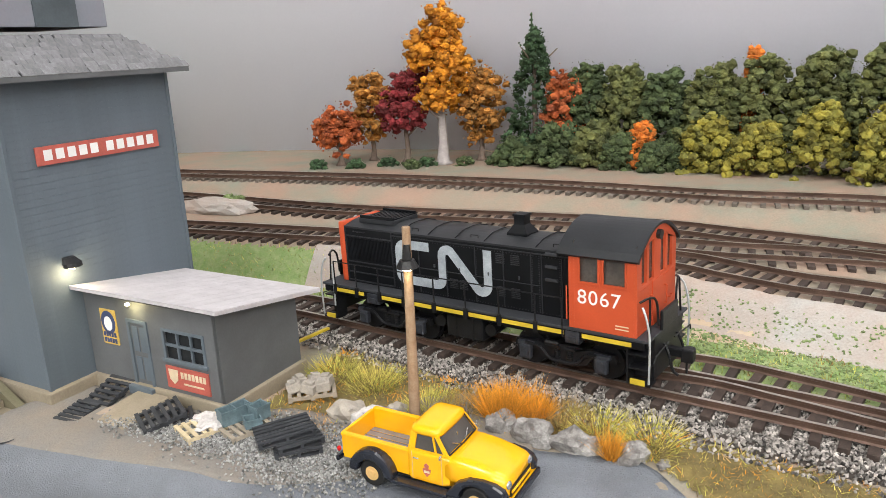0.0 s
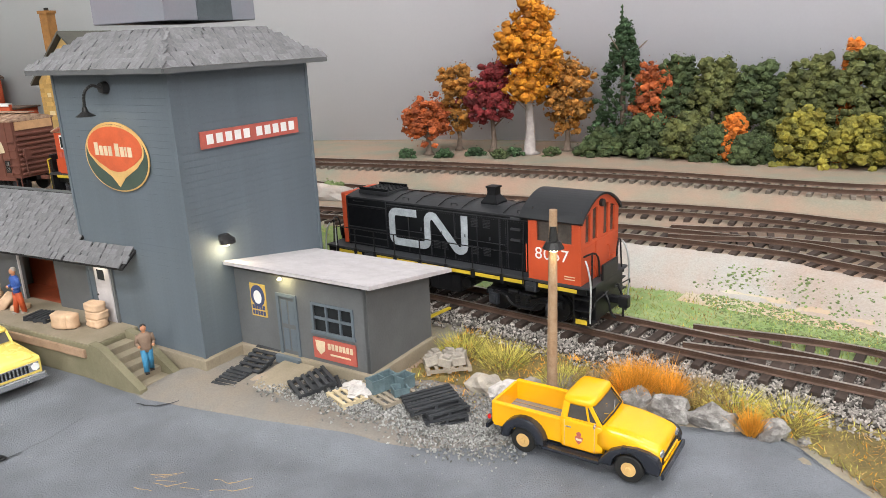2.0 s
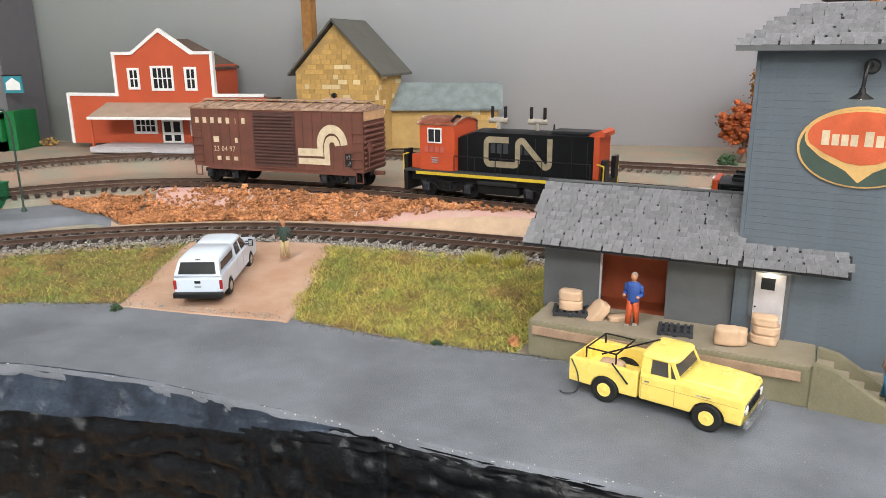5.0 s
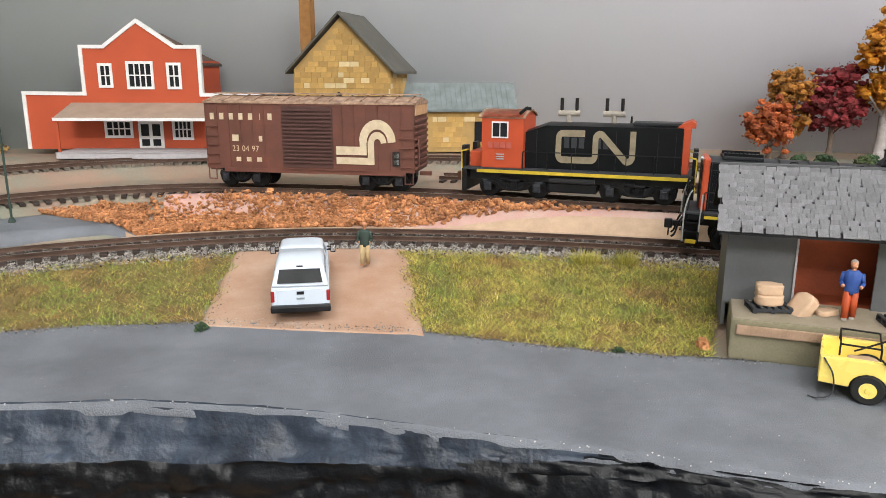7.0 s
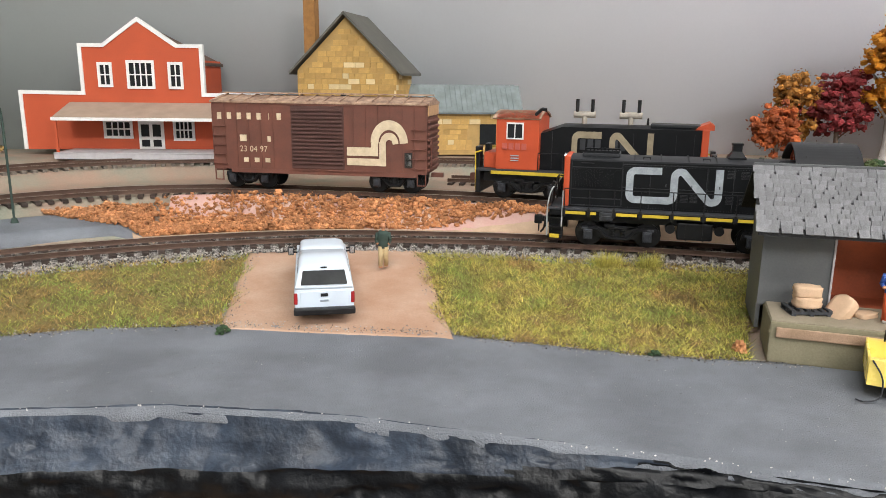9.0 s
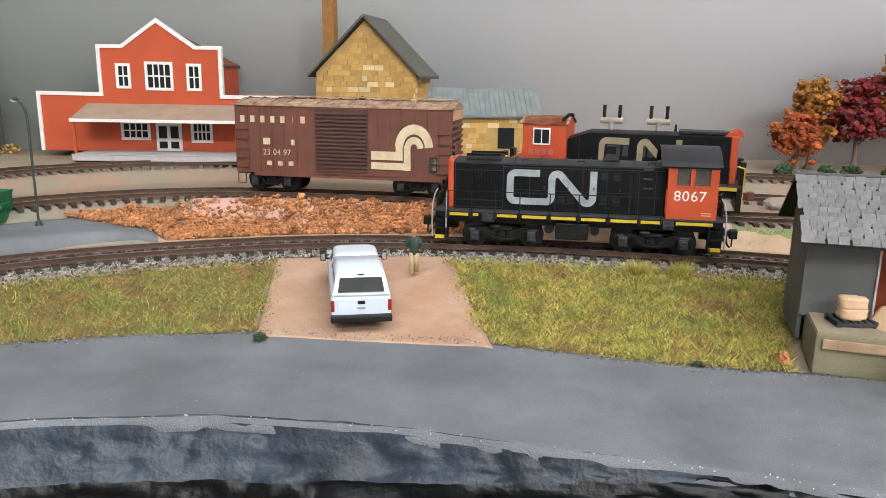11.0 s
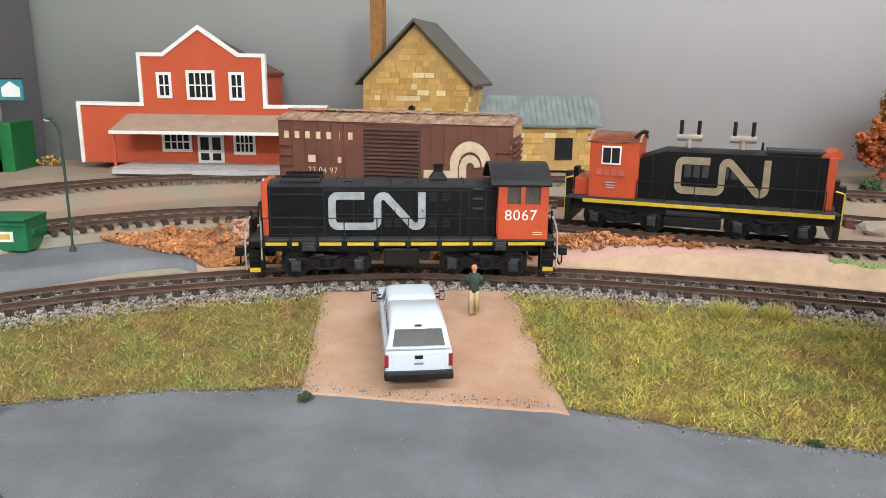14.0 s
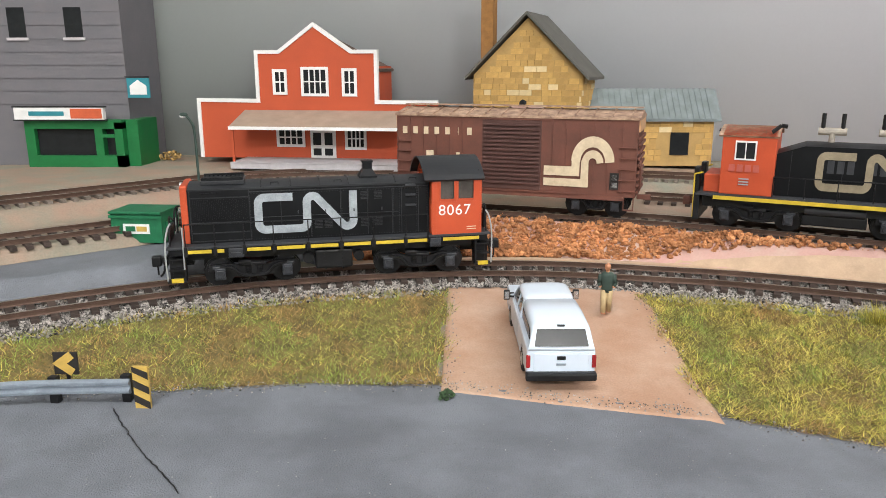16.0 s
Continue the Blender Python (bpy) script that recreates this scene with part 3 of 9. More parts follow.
TRACK_C = [(-330, 560), (-250, 535), (-176, 500), (-58, 436), (67, 386), (115, 362), (141, 342), (165, 324), (190, 303), (260, 240)]
TRACK_D = [(20, 253), (52, 237), (85, 222.5), (104, 208), (124, 191), (168, 152), (230, 97)]
TRACK_E = [(30, 350), (75, 335), (104, 329), (130, 316), (156, 306), (185, 293), (250, 255)]


def sampled(pts, step=4.0):
    a = np.array([(p.x, p.y) for p in spline(pts, step)])
    d = np.gradient(a, axis=0)
    return a, d / np.linalg.norm(d, axis=1)[:, None]


LM, LA, LB = sampled(MAIN), sampled(TRACK_A), sampled(TRACK_B)


def side(line, x, y):
    """Signed distance from a line: positive beyond it, away from the viewer."""
    pts, way = line
    q = np.stack([np.asarray(x, float), np.asarray(y, float)], -1)
    out = np.empty(q.shape[:-1])
    flat, res = q.reshape(-1, 2), out.reshape(-1)
    for i in range(0, len(flat), 4000):
        d = flat[i : i + 4000, None] - pts[None]
        dist = (d**2).sum(-1)
        k = dist.argmin(1)
        v, w = d[np.arange(len(k)), k], way[k]
        res[i : i + 4000] = np.sign(w[:, 0] * v[:, 1] - w[:, 1] * v[:, 0]) * np.sqrt(dist[np.arange(len(k)), k])
    return out


def smooth(a, b, x):
    t = np.clip((np.asarray(x, float) - a) / (b - a), 0, 1)
    return t * t * (3 - 2 * t)


CX, CY, CA = -133.4, 229.5, radians(-29)


def to_local(x, y):
    dx, dy = np.asarray(x, float) - CX, np.asarray(y, float) - CY
    return dx * math.cos(CA) + dy * math.sin(CA), -dx * math.sin(CA) + dy * math.cos(CA)


FX = [-1500, -900, -543, -490, -445, -399, -356, -317, -278, -240, -202, -158, -60, 60, 450]
FY = [200, 250, 255, 259, 257, 246, 229, 214, 197, 184, 166, 141, 92, 40, -60]
RX = [-1500, -900, -640, -532, -488, -437, -400, -364, -342, -300, -262, -228, -175, -150, -102, -63, -32, 9, 30, 54, 62, 80, 120, 200, 450]
RY = [240, 290, 306, 316, 324, 326, 317, 309, 298, 280, 270, 262, 240, 222, 203, 189, 190, 198, 187, 178, 160, 125, 75, 20, -50]
PARK = (-690, -500)


def dip(x):
    """How far the main track lies below its level: a small hump behind the mill, a sag beyond the office."""
    return -1.2 * smooth(-340, -230, x) * smooth(-110, -180, x) + 2.5 * smooth(75, -45, x) * smooth(-215, -100, x)


def ground_z(x, y):
    x, y = np.asarray(x, float), np.asarray(y, float)
    dm, da = side(LM, x, y), side(LA, x, y)
    w = 55 + 45 * smooth(-60, -260, x)
    base = 6.3 - dip(x)
    z = base * smooth(0, 1, 1 - (-dm - 15) / w)
    z = np.where(y < np.interp(x, RX, RY) - 3, np.minimum(z, 1.2), z)
    lx, ly = to_local(x, y)
    lot = smooth(-26, -8, ly) * smooth(-20, -4, lx) * smooth(100, 75, lx)
    z = np.maximum(z, 4.0 * lot)
    db = side(LB, x, y)
    rise = 7.2 * smooth(-34, -16, db) + 2.8 * smooth(15, 50, db) * smooth(-250, -330, x)
    shelf = 20.0 * smooth(-38, -15, da) + rise
    park = smooth(-490, -515, x)
    shelf = shelf * (1 - park) + park * np.maximum(14.0 * smooth(15, 30, dm), 20.0 * smooth(-22, -13, da) + rise)
    z = np.where(dm > 14, np.maximum(base, shelf), z)
    return z


def roughness(x, y, k=1.0):
    return np.array([noise.noise(Vector((a / 9, b / 9, 0))) * 0.7 + noise.noise(Vector((a / 2.7, b / 2.7, 5))) * 0.3 for a, b in zip(np.ravel(x), np.ravel(y))]).reshape(np.shape(x)) * k


def ribbon(name, xs, lo, hi, rows, lift, material, label, category, parent=None, kind="structure", rough=0.0, skirt=1.5, wave=0.0):
    """A sheet over the ground between two edges given as functions of x, its rim turned down."""
    n = len(xs)
    X = np.repeat(np.asarray(xs, float)[None], rows + 1, 0)
    t = np.linspace(0, 1, rows + 1)[:, None]
    jit = np.array([noise.noise(Vector((x / 6, 3.3, 1))) + 0.5 * noise.noise(Vector((x / 2, 7.3, 1))) for x in xs]) * wave
    Y = np.asarray(lo)[None] * (1 - t) + (np.asarray(hi) + jit)[None] * t
    Z = ground_z(X, Y) + lift + (roughness(X, Y, rough) if rough else 0)
    v = np.stack([X, Y, Z], -1).reshape(-1, 3)
    i = np.arange(rows)[:, None] * n + np.arange(n - 1)[None]
    f = np.stack([i, i + 1, i + 1 + n, i + n], -1).reshape(-1, 4)
    rim = np.r_[np.arange(n), np.arange(1, rows + 1) * n + n - 1, rows * n + np.arange(n - 2, -1, -1), np.arange(rows - 1, 0, -1) * n]
    base = len(v)
    v = np.vstack([v, v[rim] - (0, 0, skirt)])
    k = np.arange(len(rim))
    f = np.vstack([f, np.stack([rim, base + k, base + (k + 1) % len(rim), rim[(k + 1) % len(rim)]], -1)])
    return raw(name, v, f, material, parent, label, category, kind, smooth=True)


# ground sheet: from the front edge of the layout to behind the backdrop
xs = np.linspace(-1450, 640, 420)
ribbon("ground", xs, np.interp(xs, FX, FY) + 1.0, np.full(len(xs), 760.0), 180, -0.4, M["far_earth"], "rough painted scenery base of the model railway", "ground", rough=0.5, skirt=30)
xs = np.linspace(-900, 200, 260)
ribbon("road", xs, np.interp(xs, FX, FY) - 0.5, np.interp(xs, RX, RY), 40, 0.5, M["road"], "grey painted model road with scuffs and cracks", "road", rough=0.35, skirt=4, wave=2.0)
xs = np.linspace(-442, -360, 50)
ribbon("driveway", xs, np.interp(xs, RX, RY) - 6, np.full(len(xs), 413.0), 40, 0.55, M["dirt"], "reddish tan dirt driveway up to the track", "driveway", rough=0.3, wave=2.5)
xs = np.linspace(-690, -492, 70)
par_hi = np.interp(xs, [p.x for p in spline(TRACK_A, 6)], [p.y for p in spline(TRACK_A, 6)]) - 24
par_lo = np.interp(xs, [p.x for p in spline(MAIN, 6)], [p.y for p in spline(MAIN, 6)]) + 26
par_hi = np.where(xs > -560, np.minimum(par_hi, par_lo + 4 + (-492 - xs) * 0.9), par_hi)
ribbon("parking_lot", xs, par_lo, np.maximum(par_hi, par_lo + 3), 16, 0.4, M["road"], "flat grey painted parking lot behind the track", "pavement", rough=0.1)
xs = np.linspace(-160, 24, 92)
ribbon("dirt_lot", xs, np.interp(xs, RX, RY) - 9, np.interp(xs, RX, RY) + np.interp(xs, [-160, -130, 0, 60], [12, 30, 28, 5]), 20, 0.75, M["lot"], "grey-tan dirt lot before the feed mill", "ground", rough=0.5, wave=3)


def strip(name, line, lo, hi, lift, material, label, category, x0, x1, rough=0.3, rows=8):
    """A sheet that follows a track between two offsets from it."""
    pts, way = line
    keep = (pts[:, 0] > x0) & (pts[:, 0] < x1)
    pts, way = pts[keep], way[keep]
    nor = np.stack([-way[:, 1], way[:, 0]], -1)
    grid = []
    for k in range(rows + 1):
        o = lo + (hi - lo) * k / rows
        wob = np.array([noise.noise(Vector((p[0] / 7, p[1] / 7, k))) for p in pts]) * (2.0 if k in (0, rows) else 0.0)
        q = pts + nor * (o + wob)[:, None]
        grid.append(np.c_[q, ground_z(q[:, 0], q[:, 1]) + lift - (1.2 if k in (0, rows) else 0)])
    g = np.array(grid)
    n = len(pts)
    i = np.arange(rows)[:, None] * n + np.arange(n - 1)[None]
    v = g.reshape(-1, 3)
    v[:, 2] += roughness(v[:, 0], v[:, 1], rough)
    return raw(name, v, np.stack([i, i + 1, i + 1 + n, i + n], -1).reshape(-1, 4), material, None, label, category, "structure", smooth=True)


strip("ballast_bed", LM, -27, 16, 0.15, M["ballast_bed"], "dark ballast shoulder under the main track", "track bed", -730, 190, 0.5)
strip("cork_strip", LM, 14.5, 31, 1.3, M["cork"], "bare tan cork roadbed edge beside the track", "track bed", -498, -190, 0.1, rows=6)
strip("foam_edge", LA, -34, -12, 0.9, M["foam"], "pink foam board edge beside the yard track", "track bed", -500, -205, 0.3)
strip("plaster_bank", LA, -34, -13, 0.9, M["plaster"], "whitish plaster bank below the yard tracks", "ground", -60, 190, 1.0)
strip("tan_patch", LM, 42, 72, 0.4, M["earth"], "bare tan scenery patch behind the track", "ground", 20, 95, 0.4)

# front face of the layout
xs = np.r_[np.linspace(-1450, -660, 60), np.linspace(-656, -30, 560), np.linspace(-26, 640, 60)]
fy = np.interp(xs, FX, FY)
rows = []
PROFILE = [(0.6, 0.9), (-0.4, -0.9), (-1.2, -2.6), (-2.0, -4.4), (-3.0, -6.0), (-4.0, -7.6), (-5.2, -9.2), (-6.4, -10.8), (-7.4, -12.2), (-8.5, -13.5)]
slope = np.interp(xs, [-430, -300], [1.0, 0.3])
for k, (dy, dz) in enumerate(PROFILE):
    wob = np.array([noise.noise(Vector((x / 14, k * 0.8, 0))) + 0.5 * noise.noise(Vector((x / 4, k * 0.9, 9))) for x in xs])
    # long shallow folds and tears in the old filler
    fold = np.array([abs(noise.noise(Vector((x / 34 + k * 0.10, k * 0.42 + x / 120, 31)))) for x in xs])
    tear = np.clip(0.10 - fold, 0, 1) * 16 * (0.2 if k < 2 else 1.0)
    rows.append(np.c_[xs, fy + dy * slope + wob * (0.5 if k < 2 else 0.8) + tear * 0.9, dz * slope + wob * (0.25 if k == 0 else 0.6) - tear * 0.6])
g = np.array(rows)
n = len(xs)
i = np.arange(len(rows) - 1)[:, None] * n + np.arange(n - 1)[None]
worn = np.array([[x + 24 * noise.noise(Vector((x / 26, k * 0.5, 41))) + 8 * noise.noise(Vector((x / 7, k * 1.1, 43))) + k * 5 > -318 for x in xs[:-1]] for k in range(len(rows) - 1)])
raw("worn_edge", g.reshape(-1, 3), np.stack([i, i + n, i + n + 1, i + 1], -1).reshape(-1, 4), [M["worn_edge"], M["black"]], None, "chipped grey-blue edge of the road board, black-painted further on", "layout edge", "structure", index=worn.reshape(-1).astype(int), smooth=True)
low = g[-1]
rows = [low]
for k in range(1, 25):
    wob = np.array([noise.noise(Vector((x / 22, k * 0.9, 3))) + 0.6 * noise.noise(Vector((x / 6, k * 1.3, 8))) for x in xs])
    crust = np.array([abs(noise.noise(Vector((x / 26 + 0.07 * k, k * 0.55 - x / 90, 17)))) for x in xs])
    wob = wob + np.clip(0.16 - crust, 0, 1) * 14 * np.interp(xs, [-480, -380], [0.35, 1.0])
    rows.append(np.c_[xs, low[:, 1] - 1.0 - k * 0.3 + wob * 1.3, low[:, 2] + (-52 - low[:, 2]) * k / 24])
rows.append(rows[-1] + (0, 14, -1))
g = np.array(rows)
i = np.arange(len(rows) - 1)[:, None] * n + np.arange(n - 1)[None]
raw("layout_fascia", g.reshape(-1, 3), np.stack([i, i + n, i + n + 1, i + 1], -1).reshape(-1, 4), M["black"], None, "rough black-painted front face of the layout", "fascia", "structure", smooth=True)
single("bench_shelf", B((-760, -140, 185, 300, -73, -61), bevel=1), M["ply"], "bare plywood bench shelf below the layout edge", "shelf", kind="structure")
for k, (x0, c) in enumerate(((-395, "tyre"), (-372, "tail_red"), (-366, "tyre"), (-420, "walk"))):
    bm = bmesh.new()
    wire(bm, [p for p in spline([(x0, 270, -56), (x0 + 8, 262, -59), (x0 + 24, 255, -59.8), (x0 + 70, 236, -59.8)], 6)], 1.0)
    single("cable", bm, M[c], "thin insulated layout cable hanging below the edge", "cable", "layout cables")


# ---- tracks ----
def rails(pts, way, off, z):
    nor = np.stack([-way[:, 1], way[:, 0]], -1)
    prof = [(-1.0, 0, 0), (1.0, 0, 0), (0.4, 0.5, 0), (0.4, 1.6, 0), (0.62, 1.75, 1), (0.62, 2.4, 1), (-0.62, 2.4, 1), (-0.62, 1.75, 0), (-0.4, 1.6, 0), (-0.4, 0.5, 0)]
    v = np.array([[*(pts[i] + nor[i] * (off + a)), z + b] for i in range(len(pts)) for a, b, _ in prof])
    m = len(prof)
    f, idx = [], []
    for i in range(len(pts) - 1):
        for k in range(m):
            a, b = i * m + k, i * m + (k + 1) % m
            f.append((a, b, b + m, a + m))
            idx.append(1 if k == 5 else 0)
    return v, f, idx


def tie_mesh(w, material):
    return mesh_of("tie", B((-w / 2, w / 2, -15, 15, -2.0, 0), bevel=0.18), material)


TIE_NEAR, TIE_FAR = tie_mesh(3.0, M["tie"]), tie_mesh(2.6, M["tie_far"])


def track(pts, z, tie, gap, label, x0=-1e9, x1=1e9, seed=1, slope=False):
    rnd = random.Random(seed)
    t = thing("railway_track", Matrix.Identity(4), label, "railway track", "model railway tracks")
    p, w = sampled(pts, 5.0)
    keep = (p[:, 0] > x0) & (p[:, 0] < x1)
    p, w = p[keep], w[keep]
    for off in (-8.85, 8.85):
        v, f, idx = rails(p, w, off, z - 2.4)
        if slope:
            v[:, 2] -= dip(v[:, 0])
        raw("rail", v, f, [M["rail"], M["rail_top"]], t, index=idx)
    q, d = sampled(pts, gap)
    for a, b in zip(q, d):
        if x0 < a[0] < x1:
            ob = new("tie", tie)
            ob.parent = t
            ob.matrix_basis = at(a[0], a[1], z - 2.4 + rnd.uniform(-0.06, 0.0) - (float(dip(a[0])) if slope else 0.0), math.degrees(math.atan2(b[1], b[0])) + rnd.uniform(-1.2, 1.2))
    return t


RAIL_Z, YARD_Z, FAR_Z = 11.0, 23.5, 31.0
track(MAIN, RAIL_Z, TIE_NEAR, 7.2, "curved main track with brown ties on grey ballast", -740, 200, 1, True)
track(TRACK_D, RAIL_Z - 0.1, TIE_NEAR, 7.2, "diverging turnout track with wide brown ties", 40, 200, 2, True)
track(TRACK_A, YARD_Z, TIE_NEAR, 7.2, "yard track with weathered brown rails and ties", -740, 210, 3)
track(TRACK_C, YARD_Z, TIE_NEAR, 7.6, "yard track with dark ties behind the locomotive", -330, 260, 4)
track(TRACK_E, YARD_Z - 0.1, TIE_NEAR, 7.6, "diverging yard track with dark brown ties", 55, 230, 5)
track(TRACK_B, FAR_Z, TIE_FAR, 6.6, "far track with pale weathered ties before the backdrop", -760, 300, 6)


# ---- feed mill ----
def mill(name, label, category="building"):
    return thing(name, at(CX, CY, 0, -29), label, category)


def shingles(parent, a, b, c, d, pitch, width, seed, cap=400):
    """Separate shingles on the slope with eave a-b and ridge d-c."""
    rnd = random.Random(seed)
    a, b, c, d = map(Vector, (a, b, c, d))
    nrm = (b - a).cross(d - a).normalized()
    up = ((c + d) / 2 - (a + b) / 2)
    up -= up.project(b - a)
    h = up.length
    up.normalize()
    along = (b - a).normalized()
    made = 0
    meshes = []
    for w in (0.75, 1.0, 1.3):
        bm = B((-width * w / 2, width * w / 2, -pitch * 0.15, pitch * 1.2, -0.1, 0.28), bevel=0.05)
        meshes.append(mesh_of("shingle", bm, M["shingle"]))
    rows = int(h / pitch)
    for r in range(rows):
        t = (r * pitch) / h
        left, right = a.lerp(d, t), b.lerp(c, t)
        span = (right - left).length
        pos = rnd.uniform(-0.5, 0.3) * width
        while pos < span - width * 0.35:
            k = rnd.choice((0, 1, 1, 2))
            w = width * (0.75, 1.0, 1.3)[k]
            ctr = left + along * min(max(pos + w / 2, w * 0.3), span - w * 0.3) + up * rnd.uniform(-0.14, 0.1) + nrm * rnd.uniform(0.26, 0.36)
            rot = Matrix((along, up, nrm)).transposed().to_4x4() @ Matrix.Rotation(radians(rnd.uniform(-2.5, 2.5)), 4, "Z") @ Matrix.Rotation(radians(rnd.uniform(6, 9.5)), 4, "X")
            if made < cap:
                ob = new("shingle", meshes[k])
                ob.parent = parent
                ob.matrix_basis = Matrix.Translation(ctr * MM) @ rot
                made += 1
            pos += w + (rnd.uniform(0.5, 0.9) if rnd.random() < 0.16 else rnd.uniform(0.02, 0.2))


def boards(parent, axis, x0, x1, z0, z1, pitch, flip=1):
    """Clapboards on a face: along local x at y = 0, or along local y at x = 0."""
    bm = bmesh.new()
    ln = x1 - x0
    prism(bm, [(0, 0), (0.22, 0), (0.14, pitch), (0, pitch)], 0, ln, "x")
    me = mesh_of("board", bm, M["siding"])
    n = int((z1 - z0) / pitch)
    for k in range(n):
        ob = new("board", me)
        ob.parent = parent
        z = z0 + (z1 - z0) * k / n
        jig = 0.06 * math.sin(k * 12.9898)
        ob.matrix_basis = at(x1, jig, z, 180) if axis == "x" else at(-jig, x0, z, 90 + 0)
        if axis == "y":
            ob.matrix_basis = at(jig, x1, z, -90)
            

tower = mill("feed_mill_tower", "tall grey-blue clapboard feed mill tower with a shingled hip roof", "tower")
part("body", B((-65.4, -0.6, 0.6, 65.4, 8, 112)), M["siding_dark"], tower)
boards(tower, "x", -65, 0, 8.6, 111.5, 2.35)
boards(tower, "y", 0, 66, 8.6, 111.5, 2.35)
for x, y in ((0, 0), (-65, 0), (0, 66)):
    part("corner_board", B((x - 0.75, x + 0.62, y - 0.62, y + 0.75, 8.4, 111.4), bevel=0.1), M["siding"], tower)
part("foundation", B((-66.5, 2.2, -2.2, 67, 0.5, 8.7), bevel=0.5), M["concrete"], tower, "tan concrete foundation")
bm = bmesh.new()
o = 6.2
lo = [(-65 - o, -o), (o, -o), (o, 66 + o), (-65 - o, 66 + o)]
hi = [(-53, 12), (-12, 12), (-12, 54), (-53, 54)]
loft(bm, [[(x, y, 110.6) for x, y in lo], [(x, y, 111.8) for x, y in lo], [(x, y, 124.5) for x, y in hi]])
roof = part("roof", bm, M["shaded_shingle_bed"], tower, "weathered grey shingled hip roof")
part("eave_board", B((-65 - o - 0.2, o + 0.2, -o - 0.5, -o + 0.4, 110.2, 111.9), (o - 0.4, o + 0.5, -o + 0.4, 66 + o, 110.2, 111.9)), M["grey_wood"], tower)
E3 = lambda p, z: (p[0], p[1], z)
shingles(roof, E3(lo[0], 111.8), E3(lo[1], 111.8), E3(hi[1], 124.5), E3(hi[0], 124.5), 2.3, 3.4, 11)
shingles(roof, E3(lo[1], 111.8), E3(lo[2], 111.8), E3(hi[2], 124.5), E3(hi[1], 124.5), 2.3, 3.4, 12)
cup = part("cupola", B((-53, -12, 12, 54, 127, 166), bevel=0.4), M["cupola"], tower, "plain grey cupola")
part("corner_strip", B((-12.8, -11.4, 11.4, 12.8, 127, 166)), M["cupola"], cup)
part("panel", B((-12.3, -11.5, 26, 42, 127, 166)), M["siding_dark"], cup)

# lettering board: pale bars on red
sign = part("sign_board", B((0.55, 1.1, 9.4, 58, 83.6, 89.6)), M["sign_red"], tower, "faded red sign board with pale bars")
for y0, n, h in ((12, 5, 3.4), (35.5, 5, 3.4)):
    for k in range(n):
        part("bar", B((1.1, 1.25, y0 + k * 4.3, y0 + k * 4.3 + 2.9, 85.0, 85.0 + h)), M["white"], sign)


def oval_sign():
    s = part("emblem", ellipse_plate(-32.7, 81, 18.4, 12.6, -0.62, -0.95), M["sign_gold"], tower, "oval red, green and gold painted emblem")
    part("lower_field", ellipse_plate(-32.7, 80.8, 17.6, 11.9, -0.95, -1.1), M["sign_green"], s)
    pts = [(-32.7 + 16.4 * math.cos(radians(a)), 84 + 8.6 * math.sin(radians(a))) for a in range(-20, 201, 10)]
    pts += [(-44, 77.5), (-36.5, 73.6), (-32.7, 70), (-28.9, 73.6), (-21.4, 77.5)]
    bm = bmesh.new()
    prism(bm, pts, -1.1, -1.22)
    part("gold_field", bm, M["sign_gold"], s)
    pts = [(-32.7 + 15.6 * math.cos(radians(a)), 84.3 + 7.7 * math.sin(radians(a))) for a in range(-20, 201, 10)]
    pts += [(-43, 78.8), (-37, 76.2), (-32.7, 75.6), (-28.4, 76.2), (-22.4, 78.8)]
    bm = bmesh.new()
    prism(bm, pts, -1.22, -1.34)
    part("red_field", bm, M["sign_orange"], s)
    for x, w, h in ((-44.2, 2.2, 4.6), (-41.3, 2.0, 3.5), (-38.7, 2.0, 3.5), (-36.1, 2.0, 3.5), (-32.3, 2.4, 4.6), (-29.2, 2.1, 3.5), (-26.6, 1.0, 3.5), (-25, 2.2, 3.5)):
        part("bar", B((x, x + w, -1.46, -1.34, 81.4, 81.4 + h)), M["cream"], s)


def ellipse_plate(cx, cz, a, b, y0, y1, n=40):
    bm = bmesh.new()
    return prism(bm, [(cx + a * math.cos(2 * math.pi * k / n), cz + b * math.sin(2 * math.pi * k / n)) for k in range(n)], y0, y1)


oval_sign()

# white side door in the tower front
door = part("door", B((-60.4, -48, -0.9, -0.1, 14, 38.4)), M["grey_wood"], tower, "pale grey door with a small dark window")
part("leaf", B((-59, -49.4, -1.35, -0.85, 14.2, 37.2), bevel=0.15), M["tin"], door)
part("window", B((-57, -52.6, -1.5, -1.3, 31.5, 35.6)), M["dark_glass"], door)
bm = bmesh.new()
part("handle", ball(bm, (-58.2, -1.7, 25), 0.4, sub=1), M["dark_metal"], door)


